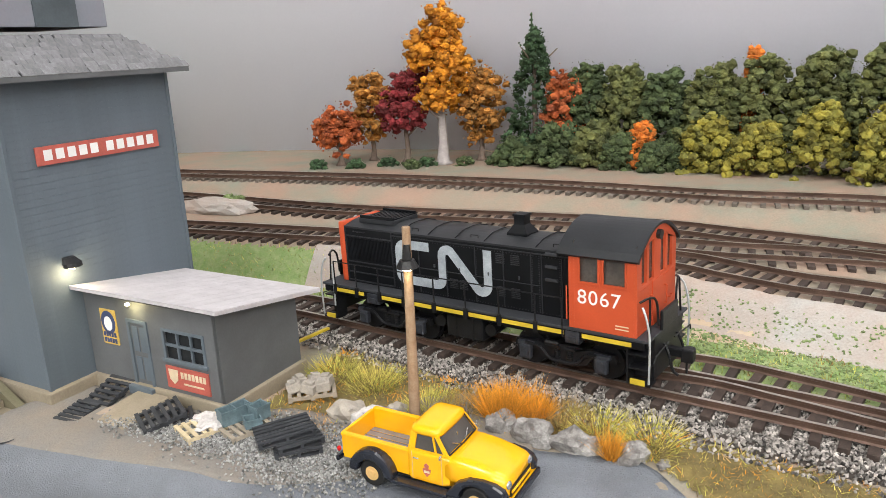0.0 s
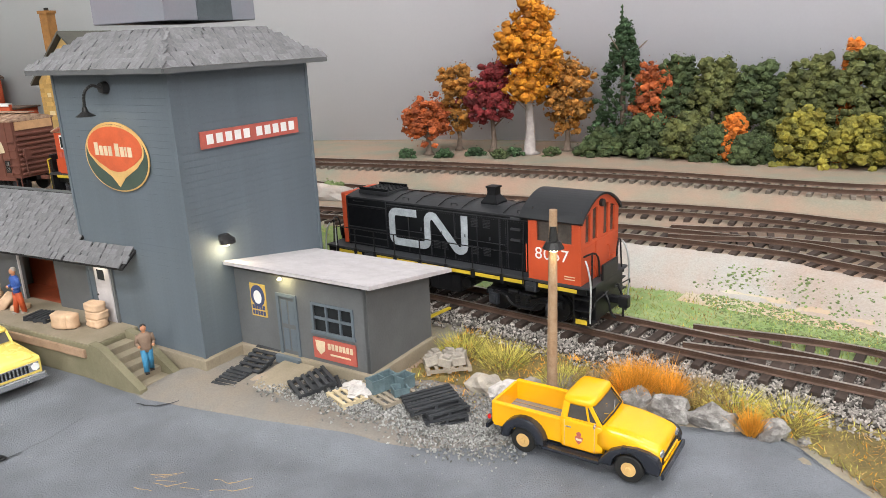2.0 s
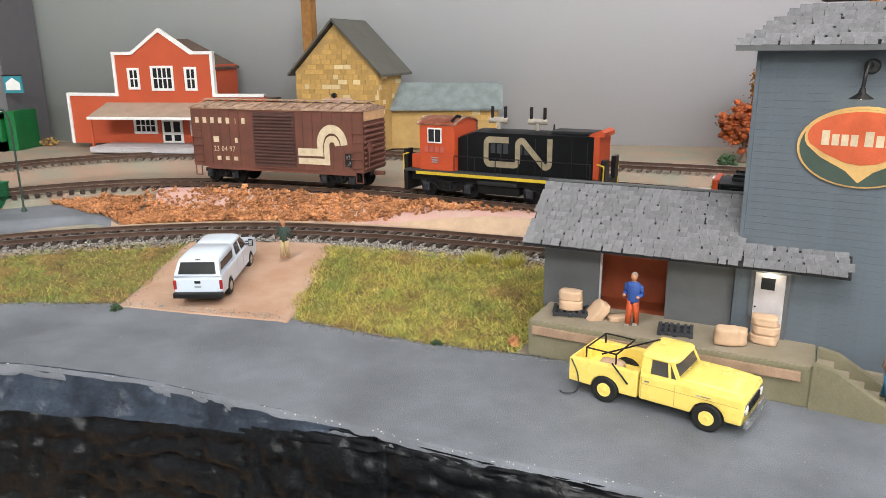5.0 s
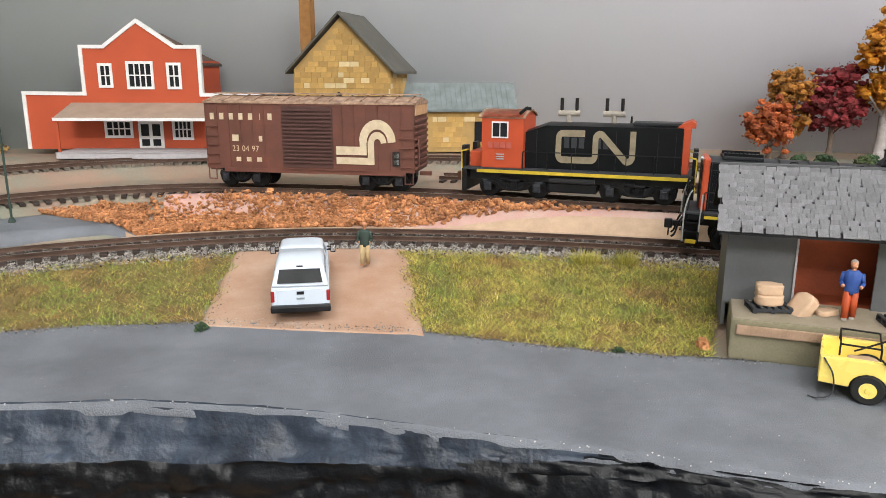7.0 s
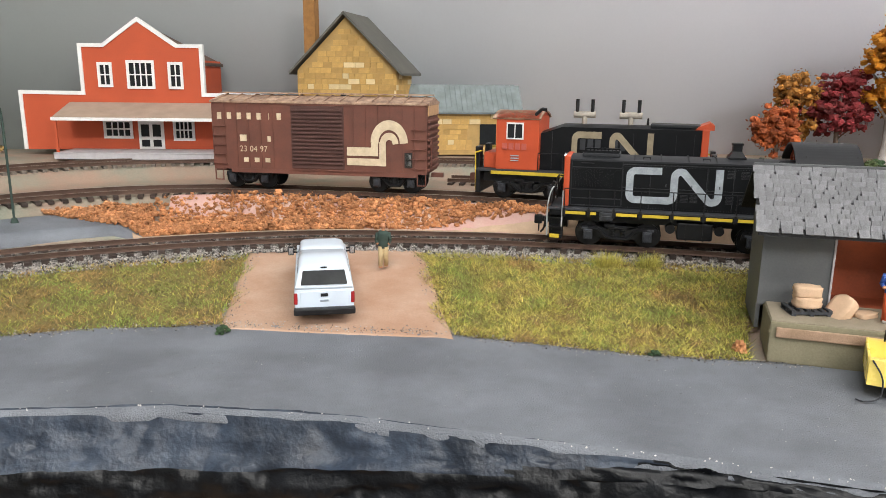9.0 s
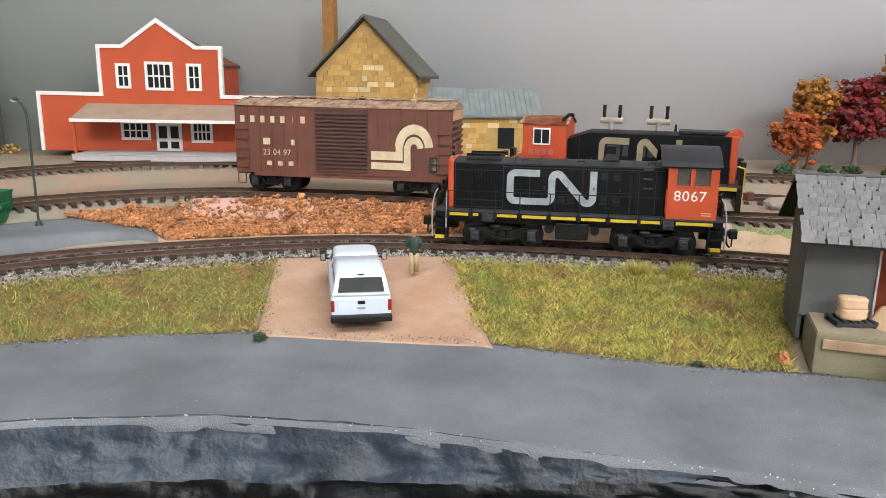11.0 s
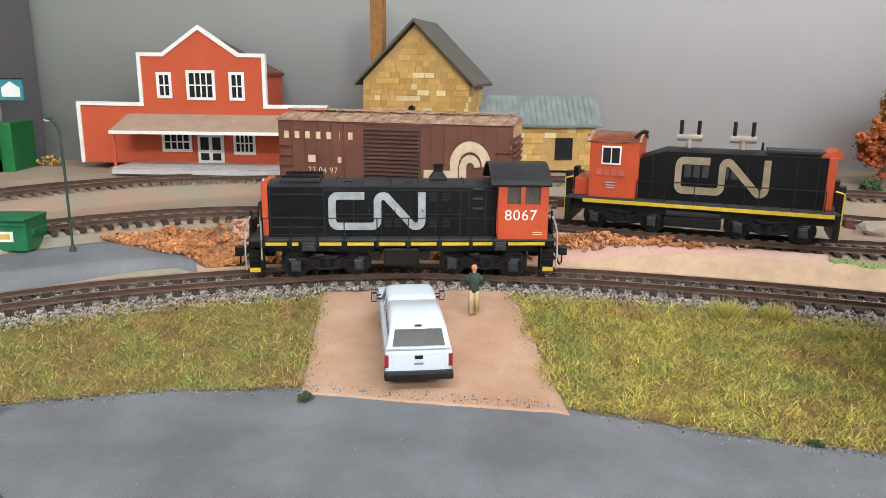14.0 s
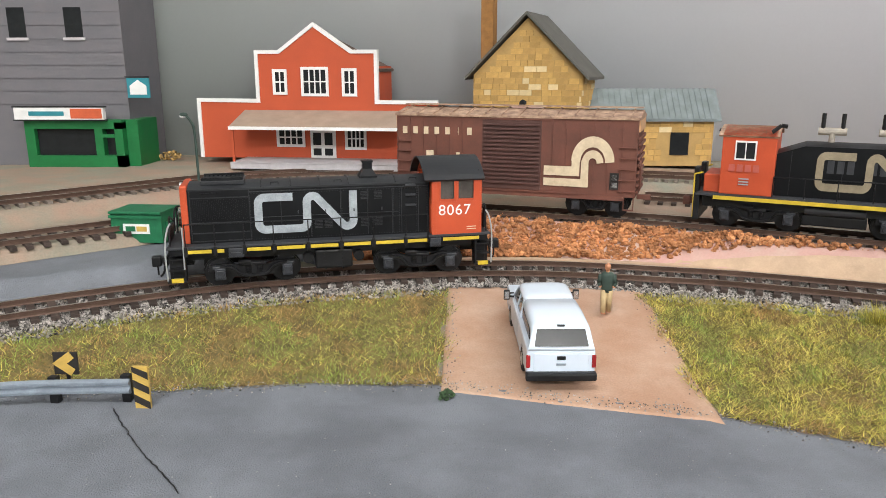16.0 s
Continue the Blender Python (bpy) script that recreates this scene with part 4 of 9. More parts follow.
def gooseneck(x, z):
    g = thing("wall_lamp", at(CX, CY, 0, -29), "dark gooseneck barn lamp over the oval emblem", "lamp")
    bm = bmesh.new()
    rod(bm, (x, -0.5, z), (x, -2.6, z), 2.3, 1.8, 14)
    part("base", bm, M["dark_metal"], g)
    bm = bmesh.new()
    wire(bm, spline([(x, -2.5, z), (x - 0.6, -5.5, z + 1.0), (x - 1.2, -8.2, z - 1.5), (x - 1.5, -8.8, z - 6.5)], 0.9), 0.55)
    part("arm", bm, M["dark_metal"], g)
    bm = bmesh.new()
    rod(bm, (x - 1.5, -8.8, z - 9.2), (x - 1.5, -8.8, z - 7.6), 3.4, 1.2, 16)
    rod(bm, (x - 1.5, -8.8, z - 7.6), (x - 1.5, -8.8, z - 6), 1.1, 0.8, 10)
    part("shade", bm, M["dark_metal"], g)
    bm = bmesh.new()
    part("bulb", ball(bm, (x - 1.5, -8.8, z - 8.9), 0.6, sub=1), M["lit"], g)


gooseneck(-33, 105.5)


def flood(y, z):
    g = thing("flood_lamp", at(CX, CY, 0, -29), "black flood lamp lit on the tower wall", "lamp")
    bm = bmesh.new()
    rod(bm, (0.6, y, z), (3.0, y, z + 0.3), 0.9, n=8)
    part("bracket", bm, M["dark_metal"], g)
    bm = bmesh.new()
    loft(bm, [[(2.0 + a * 0.4, y + b * 0.7, z + 1.4) for a, b in arc(0, 0, 3.2, 0, 330, 11)], [(3.6 + a * 0.75, y + b, z - 0.2) for a, b in arc(0, 0, 3.2, 0, 330, 11)], [(4.0 + a * 0.75, y + b, z - 1.6) for a, b in arc(0, 0, 3.2, 0, 330, 11)]])
    part("shade", bm, M["dark_metal"], g)
    bm = bmesh.new()
    part("bulb", ball(bm, (3.2, y, z - 2.2), (1.0, 1.4, 0.5), sub=2), M["lit"], g)


flood(13.2, 51)


def local_lamp(name, x, y, z, energy, color, size=0.0015):
    p = Matrix.Translation((CX * MM, CY * MM, 0)) @ Matrix.Rotation(CA, 4, "Z") @ Vector((x * MM, y * MM, z * MM))
    return lamp(name, "POINT", Matrix.Translation(p), energy, color, size)


local_lamp("emblem_light", -34.5, -8.8, 95.4, 0.0012, (1.0, 0.85, 0.6), 0.001)
local_lamp("flood_light", 4.4, 13.2, 46.5, 0.0065, (1.0, 0.82, 0.5))

# warehouse wing and loading dock
wing = mill("mill_warehouse", "low grey-blue warehouse wing with a shingled gable roof", "building")
for nm, bx in (("wall_left", (-143, -118.5, 5, 6.5, 13, 46)), ("wall_right", (-92, -66, 5, 6.5, 13, 46)), ("lintel", (-118.5, -92, 5, 6.5, 40.5, 46)), ("back_wall", (-143, -66, 34, 35.5, 4, 46)), ("end_wall", (-143, -141.5, 6.5, 34, 4, 46))):
    part(nm, B(bx, bevel=0.1), M["grey_wood"], wing)
bm = bmesh.new()
prism(bm, [(5, 46), (34, 46), (20, 58.5)], -143, -141.6, "x")
part("gable", bm, M["grey_wood"], wing)
part("sliding_door", B((-92.6, -68, 4.2, 5.0, 13.6, 41.5), bevel=0.15), M["grey_wood"], wing, "grey sliding freight door pushed open")
for bx in ((-119.1, -118.4, 4.3, 5.1, 13.6, 41.3), (-67.6, -66.8, 4.2, 5.2, 13.6, 42)):
    part("door_trim", B(bx), M["tin"], wing)
part("interior", B((-140, -68, 22, 23, 13.5, 45), (-141, -66, 6.5, 22, 13.4, 13.9)), M["inside"], wing, "rust-red inner wall and floor")
bm = bmesh.new()
prism(bm, [(-8.4, 40.2), (-8.4, 41.2), (20, 60.4), (48, 41.2), (48, 40.2), (20, 59.2)], -147, -65.3, "x")
wroof = part("roof", bm, M["shaded_shingle_bed"], wing, "weathered grey shingle roof")
shingles(wroof, (-147, -8.4, 41.2), (-65.6, -8.4, 41.2), (-65.6, 20, 60.4), (-147, 20, 60.4), 2.3, 3.4, 21, 420)
bm = bmesh.new()
prism(bm, [(-8.4, 40.2), (-8.4, 41.2), (-0.7, 46.4), (-0.7, 45.4)], -65.3, -30.5, "x")
croof = part("canopy", bm, M["shaded_shingle_bed"], wing, "shingled canopy over the side door")
shingles(croof, (-65.6, -8.4, 41.2), (-30.5, -8.4, 41.2), (-30.5, -0.7, 46.4), (-65.6, -0.7, 46.4), 2.3, 3.4, 22, 80)
part("ridge_cap", B((-147, -65.5, 19.2, 20.8, 60.2, 60.9)), M["grey_wood"], wing)
bm = bmesh.new()
bulb = part("door_bulb", ball(bm, (-54, -3.5, 40.2), 0.7, sub=1), M["lit"], wing)
local_lamp("door_light", -54, -3.6, 38.6, 0.0022, (1.0, 0.88, 0.66), 0.001)
bm = bmesh.new()
part("inside_bulb", ball(bm, (-104, 12, 43), 0.7, sub=1), M["lit"], wing)
local_lamp("inside_light", -104, 12, 41, 0.0020, (1.0, 0.85, 0.6), 0.001)

dock = mill("loading_dock", "stained tan concrete loading dock with a worn wooden lip", "loading dock")
part("slab", B((-140.5, -37.6, -21, 5, 0.3, 14), bevel=0.7), M["mossy"], dock)
part("deck", B((-140, -38.2, -20.4, 4.9, 13.9, 14.35), bevel=0.1), M["concrete"], dock)
part("lip", B((-138.5, -41.5, -22.1, -20.9, 9.2, 12.4), bevel=0.35), M["lip"], dock, "chipped brown wooden bumper")

# the wing stands a little askew to the tower, its far end nearer the road
for root, turn in ((wing, 5.2), (dock, 3.2)):
    root.matrix_basis = root.matrix_basis @ at(-40, 0, 0, turn) @ Matrix.Scale(0.93, 4, (1, 0, 0)) @ at(40, 0, 0)


stairs = mill("dock_stairs", "worn concrete stairs with sloped side walls", "stairs")
for k in range(5):
    part("step", B((-37 + k * 4.6, -37 + (k + 1) * 4.6 + 0.6, -18.4, -6.6, 0.4, 12.2 - k * 2.5), bevel=0.25), M["concrete"], stairs)
for y in (-21.4, -6.4):
    bm = bmesh.new()
    prism(bm, [(-37.2, 0.3), (-10.6, 0.3), (-10.6, 2.6), (-31, 14.4), (-37.2, 15.4)], y, y + 3.0)
    part("side_wall", bm, M["mossy"], stairs)

# office
office = mill("mill_office", "small grey shed office with a pale sloped board roof", "shed")
for nm, bx in (("front_wall_left", (0.7, 21.8, 17, 18.4, 8.6, 38.5)), ("front_wall_mid", (30.8, 38.4, 17, 18.4, 8.6, 38.5)), ("front_wall_right", (56.2, 62.6, 17, 18.4, 8.6, 38.5)), ("wall_over_door", (21.8, 30.8, 17, 18.4, 31.8, 38.5)), ("wall_over_window", (38.4, 56.2, 17, 18.4, 30.6, 38.5)), ("wall_under_window", (38.4, 56.2, 17, 18.4, 8.6, 20.4)), ("back_wall", (0.7, 61.2, 53, 54.4, 8.6, 34)), ("floor_board", (0.7, 61.2, 18.4, 53, 8.6, 9))):
    part(nm, B(bx), M["grey_wood"], office)
bm = bmesh.new()
prism(bm, [(17, 8.6), (54.4, 8.6), (54.4, 32.8), (17, 39.4)], 61.2, 62.8, "x")
part("end_wall", bm, M["grey_wood"], office)
part("foundation", B((0, 64.4, 15.6, 56, 1.0, 8.8), bevel=0.5), M["concrete"], office)
bm = bmesh.new()
prism(bm, [(13.0, 40.8), (13.0, 42.0), (63, 33.6), (63, 32.4)], -0.2, 67.5, "x")
oroof = part("roof", bm, M["tin"], office, "whitewashed plank roof")
pl = []
for k in range(14):
    bm = bmesh.new()
    prism(bm, [(12.8, 42.06), (12.8, 42.26), (63.2, 33.86), (63.2, 33.6)], k * 4.82, k * 4.82 + 4.66, "x")
    part("plank", bm, M["tin"], oroof)
odoor = part("door", B((21.8, 30.8, 17.2, 18.2, 8.8, 31.8)), M["grey_wood"], office)
part("frame", B((21.4, 22.6, 16.5, 17.2, 8.6, 32.2), (30.0, 31.2, 16.5, 17.2, 8.6, 32.2), (22.6, 30.0, 16.5, 17.2, 31.0, 32.2)), M["siding"], odoor)
bm = bmesh.new()
for x in (23.4, 26.9):
    box(bm, x, x + 2.6, 16.9, 17.2, 20.6, 29.6, bevel=0.1)
    box(bm, x, x + 2.6, 16.9, 17.2, 10.4, 18.8, bevel=0.1)
part("panel", bm, M["siding"], odoor)
part("step", B((20.5, 32, 14.2, 17, 5.6, 8.7), bevel=0.3), M["siding"], office)
win = part("window", B((38.4, 56.2, 17.9, 18.1, 20.4, 30.6)), M["dark_glass"], office)
part("frame", B((37.8, 56.8, 16.6, 17.0, 30.2, 31.2), (37.4, 57.2, 16.2, 17.0, 19.6, 20.8), (37.8, 38.8, 16.6, 17.0, 20.8, 30.2), (55.8, 56.8, 16.6, 17.0, 20.8, 30.2)), M["siding"], win)
part("bar", B((43.9, 44.6, 17.0, 17.8, 20.6, 30.4), (50, 50.7, 17.0, 17.8, 20.6, 30.4), (38.6, 56, 17.0, 17.8, 25.0, 25.8)), M["siding"], win)
ps = part("red_sign", B((37.8, 57, 16.5, 16.95, 10.4, 18.2)), M["sign_red"], office, "faded red sign with pale bars")
for k in range(7):
    part("bar", B((44.6 + k * 1.65, 45.8 + k * 1.65, 16.38, 16.5, 14.6, 16.8)), M["cream"], ps)
part("bar", B((45.5, 54.5, 16.38, 16.5, 12.4, 13.0)), M["cream"], ps)
bm = bmesh.new()
prism(bm, [(39, 17.2), (43.4, 17.2), (43, 13.6), (41.2, 12), (39.4, 13.6)], 16.38, 16.5)
part("shield", bm, M["cream"], ps)
fs = part("poster", B((8.6, 16.2, 16.55, 16.95, 21.4, 34)), M["sign_yellow"], office, "blue and yellow painted poster")
part("dark_disc", ellipse_plate(12.4, 29.4, 3.5, 4.2, 16.55, 16.42, 20), M["sign_blue"], fs)
part("pale_disc", ellipse_plate(12.4, 29.0, 2.0, 2.6, 16.42, 16.32, 20), M["white"], fs)
for r in (0, 1):
    for k in range(5):
        part("bar", B((9.2 + k * 1.32, 10.2 + k * 1.32, 16.42, 16.55, 24.2 - r * 2.2, 25.8 - r * 2.2)), M["sign_blue"], fs)
bm = bmesh.new()
part("wall_bulb", ball(bm, (26.3, 14.6, 38.4), (0.9, 0.8, 0.6), sub=2), M["lit"], office)
local_lamp("office_light", 26.3, 13.8, 36.6, 0.0030, (1.0, 0.85, 0.42), 0.0012)
bm = B((24.5, 38.6, -9.0, 15.5, 0, 1.5), bevel=0.6)
bmesh.ops.subdivide_edges(bm, edges=[e for e in bm.edges if e.calc_length() > 8], cuts=5)
for v in bm.verts:
    v.co.z += 2.2 + (v.co.y + 9) * 0.155 + 0.25 * noise.noise(v.co * 0.3)
    v.co.x += 0.9 * noise.noise(v.co * 0.22)
part("ramp_slab", bm, M["concrete"], office, "worn tan concrete ramp slab")


# ---- locomotives and cars ----
def box_ring(x, w, z0, z1, n=6, rise=0.0):
    """A cross-section of a hood: flat sides, gently arched top."""
    return [(x, -w, z0), *[(x, -(w - 2 * w * k / n), z1 + rise * math.sin(math.pi * k / n)) for k in range(n + 1)], (x, w, z0)]


def bogie(parent, x, base=28, name="bogie"):
    b = thing(name, at(x, 0, 0), "", "", parent=parent)
    b["label"] = "dusty black bogie with roller side frames"
    h = base / 2
    for s in (-1, 1):
        bm = bmesh.new()
        # cast side frame: arched beam over the axle boxes, dropped middle
        prism(bm, [(-h - 4.6, 7.0), (-h + 3.6, 7.0), (-h + 5.4, 4.6), (-3.6, 3.6), (3.6, 3.6), (h - 5.4, 4.6), (h - 3.6, 7.0), (h + 4.6, 7.0), (h + 4.0, 9.6), (h - 4, 10.0), (4.4, 8.6), (-4.4, 8.6), (-h + 4, 10.0), (-h - 4.0, 9.6)], s * 11.0, s * 12.8)
        part("side_frame", bm, M["under"], b)
        bm = bmesh.new()
        wire(bm, spline([(-h, s * 13.9, 9.2), (-h * 0.62, s * 13.9, 8.4), (-h * 0.36, s * 13.9, 5.2), (0, s * 13.9, 4.6), (h * 0.36, s * 13.9, 5.2), (h * 0.62, s * 13.9, 8.4), (h, s * 13.9, 9.2)], 1.5), 0.62)
        part("equaliser", bm, M["under"], b)
        bm = bmesh.new()
        for k in (-1, 1):
            for z in range(6):
                rod(bm, (k * 2.3, s * 13.0, 4.6 + z * 0.75), (k * 2.3, s * 13.0, 5.1 + z * 0.75), 1.15, n=8)
        box(bm, -4.4, 4.4, *sorted((s * 12.0, s * 14.2)), 9.0, 10.0, bevel=0.2)
        part("spring", bm, M["under"], b)
        bm = bmesh.new()
        rod(bm, (-h * 0.45, s * 13.4, 10.4), (-h * 0.1, s * 13.4, 10.4), 1.1, n=10)
        wire(bm, [(-h * 0.1, s * 13.4, 10.4), (h * 0.5, s * 13.4, 10.2)], 0.35)
        part("brake_cylinder", bm, M["under"], b)
        for a in (-1, 1):
            y0, y1 = sorted((s * 12.6, s * 14.6))
            bm = B((a * h - 2.1, a * h + 2.1, y0, y1, 3.6, 8.4), bevel=0.35)
            box(bm, a * h - 1.4, a * h + 1.4, *sorted((s * 14.4, s * 15.1)), 4.4, 7.6, bevel=0.3)
            box(bm, a * h - 2.9, a * h + 2.9, *sorted((s * 12.4, s * 14.2)), 8.2, 9.4, bevel=0.3)
            part("journal_box", bm, M["journal"], b)
            bm = bmesh.new()
            rod(bm, (0, s * 7.4, 0), (0, s * 9.4, 0), 5.8, n=20)
            rod(bm, (0, s * 7.0, 0), (0, s * 7.5, 0), 6.4, n=20)
            box(bm, -4.4, 4.4, min(s * 9.2, s * 9.6), max(s * 9.2, s * 9.6), -0.6, 0.6)
            part("wheel", bm, M["under"], b, m=at(a * h, 0, 5.8))
    part("bolster", B((-4, 4, -11, 11, 5, 9.6)), M["under"], b)
    return b


def handrail(parent, xs, y, z0, z1, material, r=0.26, name="handrail"):
    bm = bmesh.new()
    for x in xs:
        rod(bm, (x, y, z0), (x, y, z1), r * 1.15, n=6)
    wire(bm, [(xs[0], y, z1), (xs[-1], y, z1)], r)
    return part(name, bm, material, parent)


def text(parent, words, x, y, z, height, material, width=1.0, face=-1):
    """Solid letters standing on the side of a thing."""
    cu = bpy.data.curves.new("numbers", "FONT")
    cu.body, cu.size, cu.extrude, cu.align_x = words, height * 1.38 * MM, 0.05 * MM, "LEFT"
    cu.space_character = 1.1
    tmp = bpy.data.objects.new("numbers", cu)
    me = bpy.data.meshes.new_from_object(tmp)
    bpy.data.objects.remove(tmp)
    me.materials.append(material)
    ob = new("numbers", me)
    ob.parent = parent
    ob.matrix_basis = at(x, y, z, 0 if face < 0 else 180, 90) @ Matrix.Diagonal((width, 1, 1, 1))
    return ob


def worm(x0, x1, z0, z1, w):
    """Centre lines of the rounded two-part railway emblem."""
    a, b = x0 + w / 2, x1 - w / 2
    lo, hi = z0 + w / 2, z1 - w / 2
    span = b - a
    r = 2.6
    c1, m = a + span * 0.36, a + span * 0.505
    first = [(c1, hi)] + arc(a + r, hi - r, r, 90, 180, 5) + arc(a + r, lo + r, r, 180, 270, 5) + arc(m - r, lo + r, r, 270, 360, 5)
    second = arc(m + r, hi - r, r, 180, 60, 5) + arc(b - r, lo + r, r, 228, 360, 6) + [(b, hi + w * 0.5)]
    return first + second


def studs(bm, pts, r=0.2):
    """Small rivet heads."""
    for p in pts:
        ball(bm, p, r, sub=1)
    return bm


def switcher():
    L = thing("diesel_locomotive", at(0, 0, 0), "black and orange-red model diesel switcher with a pale emblem", "locomotive")
    DECK = 18.4
    part("frame", B((-60, 62, -10.5, 10.5, 11.5, 17.0)), M["under"], L)
    part("walkway", B((-66, 68.6, -16.9, 16.9, 17.5, DECK), bevel=0.15), M["walk"], L)
    for s in (-1, 1):
        y0, y1 = sorted((s * 16.3, s * 16.95))
        part("side_sill", B((-64.6, 67.2, y0, y1, 15.2, 17.5)), M["black_plastic"], L)
        bm = bmesh.new()
        y0, y1 = sorted((s * 16.95, s * 17.15))
        for x0, x1 in ((-58.7, -48.7), (-46.5, -43.8), (-34.8, -25.3), (-22.9, -11.4), (-9.2, 2.3), (4.7, 15.9), (18.2, 30.1), (31.7, 40.9), (47.3, 63.4)):
            box(bm, x0, x1, y0, y1, 15.7, 17.1)
        part("yellow_stripe", bm, M["stripe"], L, "yellow sill stripe")
        y0, y1 = sorted((s * 13.0, s * 17.3))
        for x0, x1 in ((-42.2, -36.2), (41.6, 46.4)):
            bm = B((x0, x1, y0, y1, 13.2, 17.2), bevel=0.3)
            box(bm, x0 + 1.0, x1 - 1.0, *sorted((s * 17.0, s * 17.9)), 13.8, 15.6, bevel=0.2)
            part("sand_box", bm, M["journal"], L)
    # hood
    bm = bmesh.new()
    loft(bm, [box_ring(-57.2, 10.9, DECK, 40.6, 10, 1.7), box_ring(42.6, 10.9, DECK, 40.6, 10, 1.7)])
    hood = part("hood", bm, M["black_plastic"], L, "black engine hood with louvres and rivets")
    bm = bmesh.new()
    loft(bm, [[(x, p[1] * 1.015, p[2] + 0.25) for p in box_ring(0, 10.9, 39.9, 40.6, 10, 1.7)] for x in (-57.0, 42.6)])
    part("hood_top", bm, M["black_roof"], hood)
    for s in (-1, 1):
        y0, y1 = sorted((s * 10.9, s * 11.3))
        lines = [(-56, -33.4, z, z + 0.45) for z in (36.9, 26.6, 22.4, 19.0)] + [(x, x + 0.35, 19, 40) for x in (-56.6, -33.2)]
        lines += [(x, x + 0.3, 19, 39.0) for x in (-20.5, -8.4, 4.2, 15.6, 26.2, 30.2, 37.6)] + [(-33, 42, 38.9, 39.3), (-33, 29, 28.2, 28.45)]
        for xa, xb, za, zb in lines:
            part("panel_line", B((xa, xb, y0, y1, za, zb)), M["black_roof"], hood)
        for k in range(30):
            part("shutter_slat", B((-55.4 + k * 0.72, -55.1 + k * 0.72, *sorted((s * 10.9, s * 11.15)), 28, 36.4)), M["black_plastic"], hood)
        for z in (39.2, 35.0, 30.6):
            part("louvre", B((32.0, 36.4, *sorted((s * 10.9, s * 11.9)), z, z + 0.9), bevel=0.15), M["walk"], hood)
        for x, z in ((-6.8, 22.6), (-2.6, 22.6), (7.0, 22.6), (12.8, 22.6), (18.6, 22.6), (12.8, 34.2), (18.6, 34.2)):
            bm = bmesh.new()
            for k in range(6):
                box(bm, x, x + 3.4, *sorted((s * 10.9, s * 11.18)), z + k * 0.62, z + k * 0.62 + 0.32)
            part("vent", bm, M["black_roof"], hood)
        bm = bmesh.new()
        for k in range(26):
            studs(bm, [(x, s * 11.0, 19.4 + k * 0.76) for x in (26.8, 29.4, 37.0, 41.6)], 0.24)
        for k in range(64):
            studs(bm, [(-32 + k * 1.14, s * 10.98, z) for z in (38.3, 19.2)], 0.2)
        for k in range(24):
            studs(bm, [(x, s * 10.98, 19.6 + k * 0.78) for x in (-32.6, -7.9, 4.8)], 0.18)
        tagged(part("rivets", bm, M["black_roof"], hood), kind="stuff")
        for x in (-13.6, -2.4, 9.6, 21.6):
            part("latch", B((x, x + 0.5, *sorted((s * 10.9, s * 11.5)), 29.4, 30.6)), M["walk"], hood)
        bm = bmesh.new()
        ln = worm(-31.2, 11.2, 21.4, 38.2, 3.3)
        band(bm, ln if s < 0 else [(-x - 20, z) for x, z in ln], 3.3, s * 11.2, s * 11.42)
        part("emblem", bm, M["logo"], hood, "worn silver-white painted emblem")
        bm = bmesh.new()
        wire(bm, [(-52, s * 11.4, 39.2), (-50.5, s * 12.4, 39.4), (-47.5, s * 12.4, 39.4), (-46, s * 11.4, 39.2)], 0.2)
        part("grab_iron", bm, M["under"], hood)
    bm = B((-60, -57.1, -11.2, 11.2, DECK, 42.4), bevel=0.8)
    for k in range(14):
        studs(bm, [(-58.5, s * 11.2, 19.6 + k * 1.6) for s in (-1, 1)], 0.22)
    part("nose", bm, M["loco_red"], hood, "orange-red radiator end")
    part("grille", B((-60.4, -59.9, -7.5, 7.5, 22, 39)), M["under"], hood)
    bm = bmesh.new()
    rod(bm, (-60.9, 0, 41.0), (-59.6, 0, 41.0), 1.6, n=14)
    part("nose_headlight", bm, M["chrome"], hood)
    fan = part("roof_fan", B((-52, -34.6, -7.6, 7.6, 41.8, 43.6), bevel=0.4), M["black_roof"], hood)
    bm = bmesh.new()
    for k in range(9):
        box(bm, -50.6 + k * 1.75, -49.6 + k * 1.75, -6.2, 6.2, 43.5, 44.0)
    for y in (-7.2, 6.4):
        box(bm, -51.6, -35.0, y, y + 0.8, 43.5, 44.8)
    part("shutter", bm, M["black_plastic"], fan)
    bm = bmesh.new()
    sq = lambda r: [(-r, -r), (r, -r), (r, r), (-r, r)]
    loft(bm, [[(17.1 + a, b, z) for a, b in sq(r)] for z, r in ((41.8, 3.9), (43.0, 3.9), (45.8, 2.0), (48.6, 2.0), (48.6, 2.4), (49.4, 2.4))])
    part("exhaust_stack", bm, M["black_plastic"], hood)
    for x in (-28, -16, -4, 8, 28):
        bm = bmesh.new()
        wire(bm, [(x, -10.4, 41.2), (x, -5, 42.75), (x, 0, 43.0), (x, 5, 42.75), (x, 10.4, 41.2)], 0.2)
        part("roof_seam", bm, M["black_plastic"], hood)
    for x in (-24, 2, 34):
        bm = bmesh.new()
        wire(bm, [(x, -9.4, 41.6), (x, -9.4, 42.6), (x + 3, -9.4, 42.6), (x + 3, -9.4, 41.6)], 0.18)
        part("lift_ring", bm, M["under"], hood)
    # cab
    X0, X1, W = 42.6, 64.6, 16.2
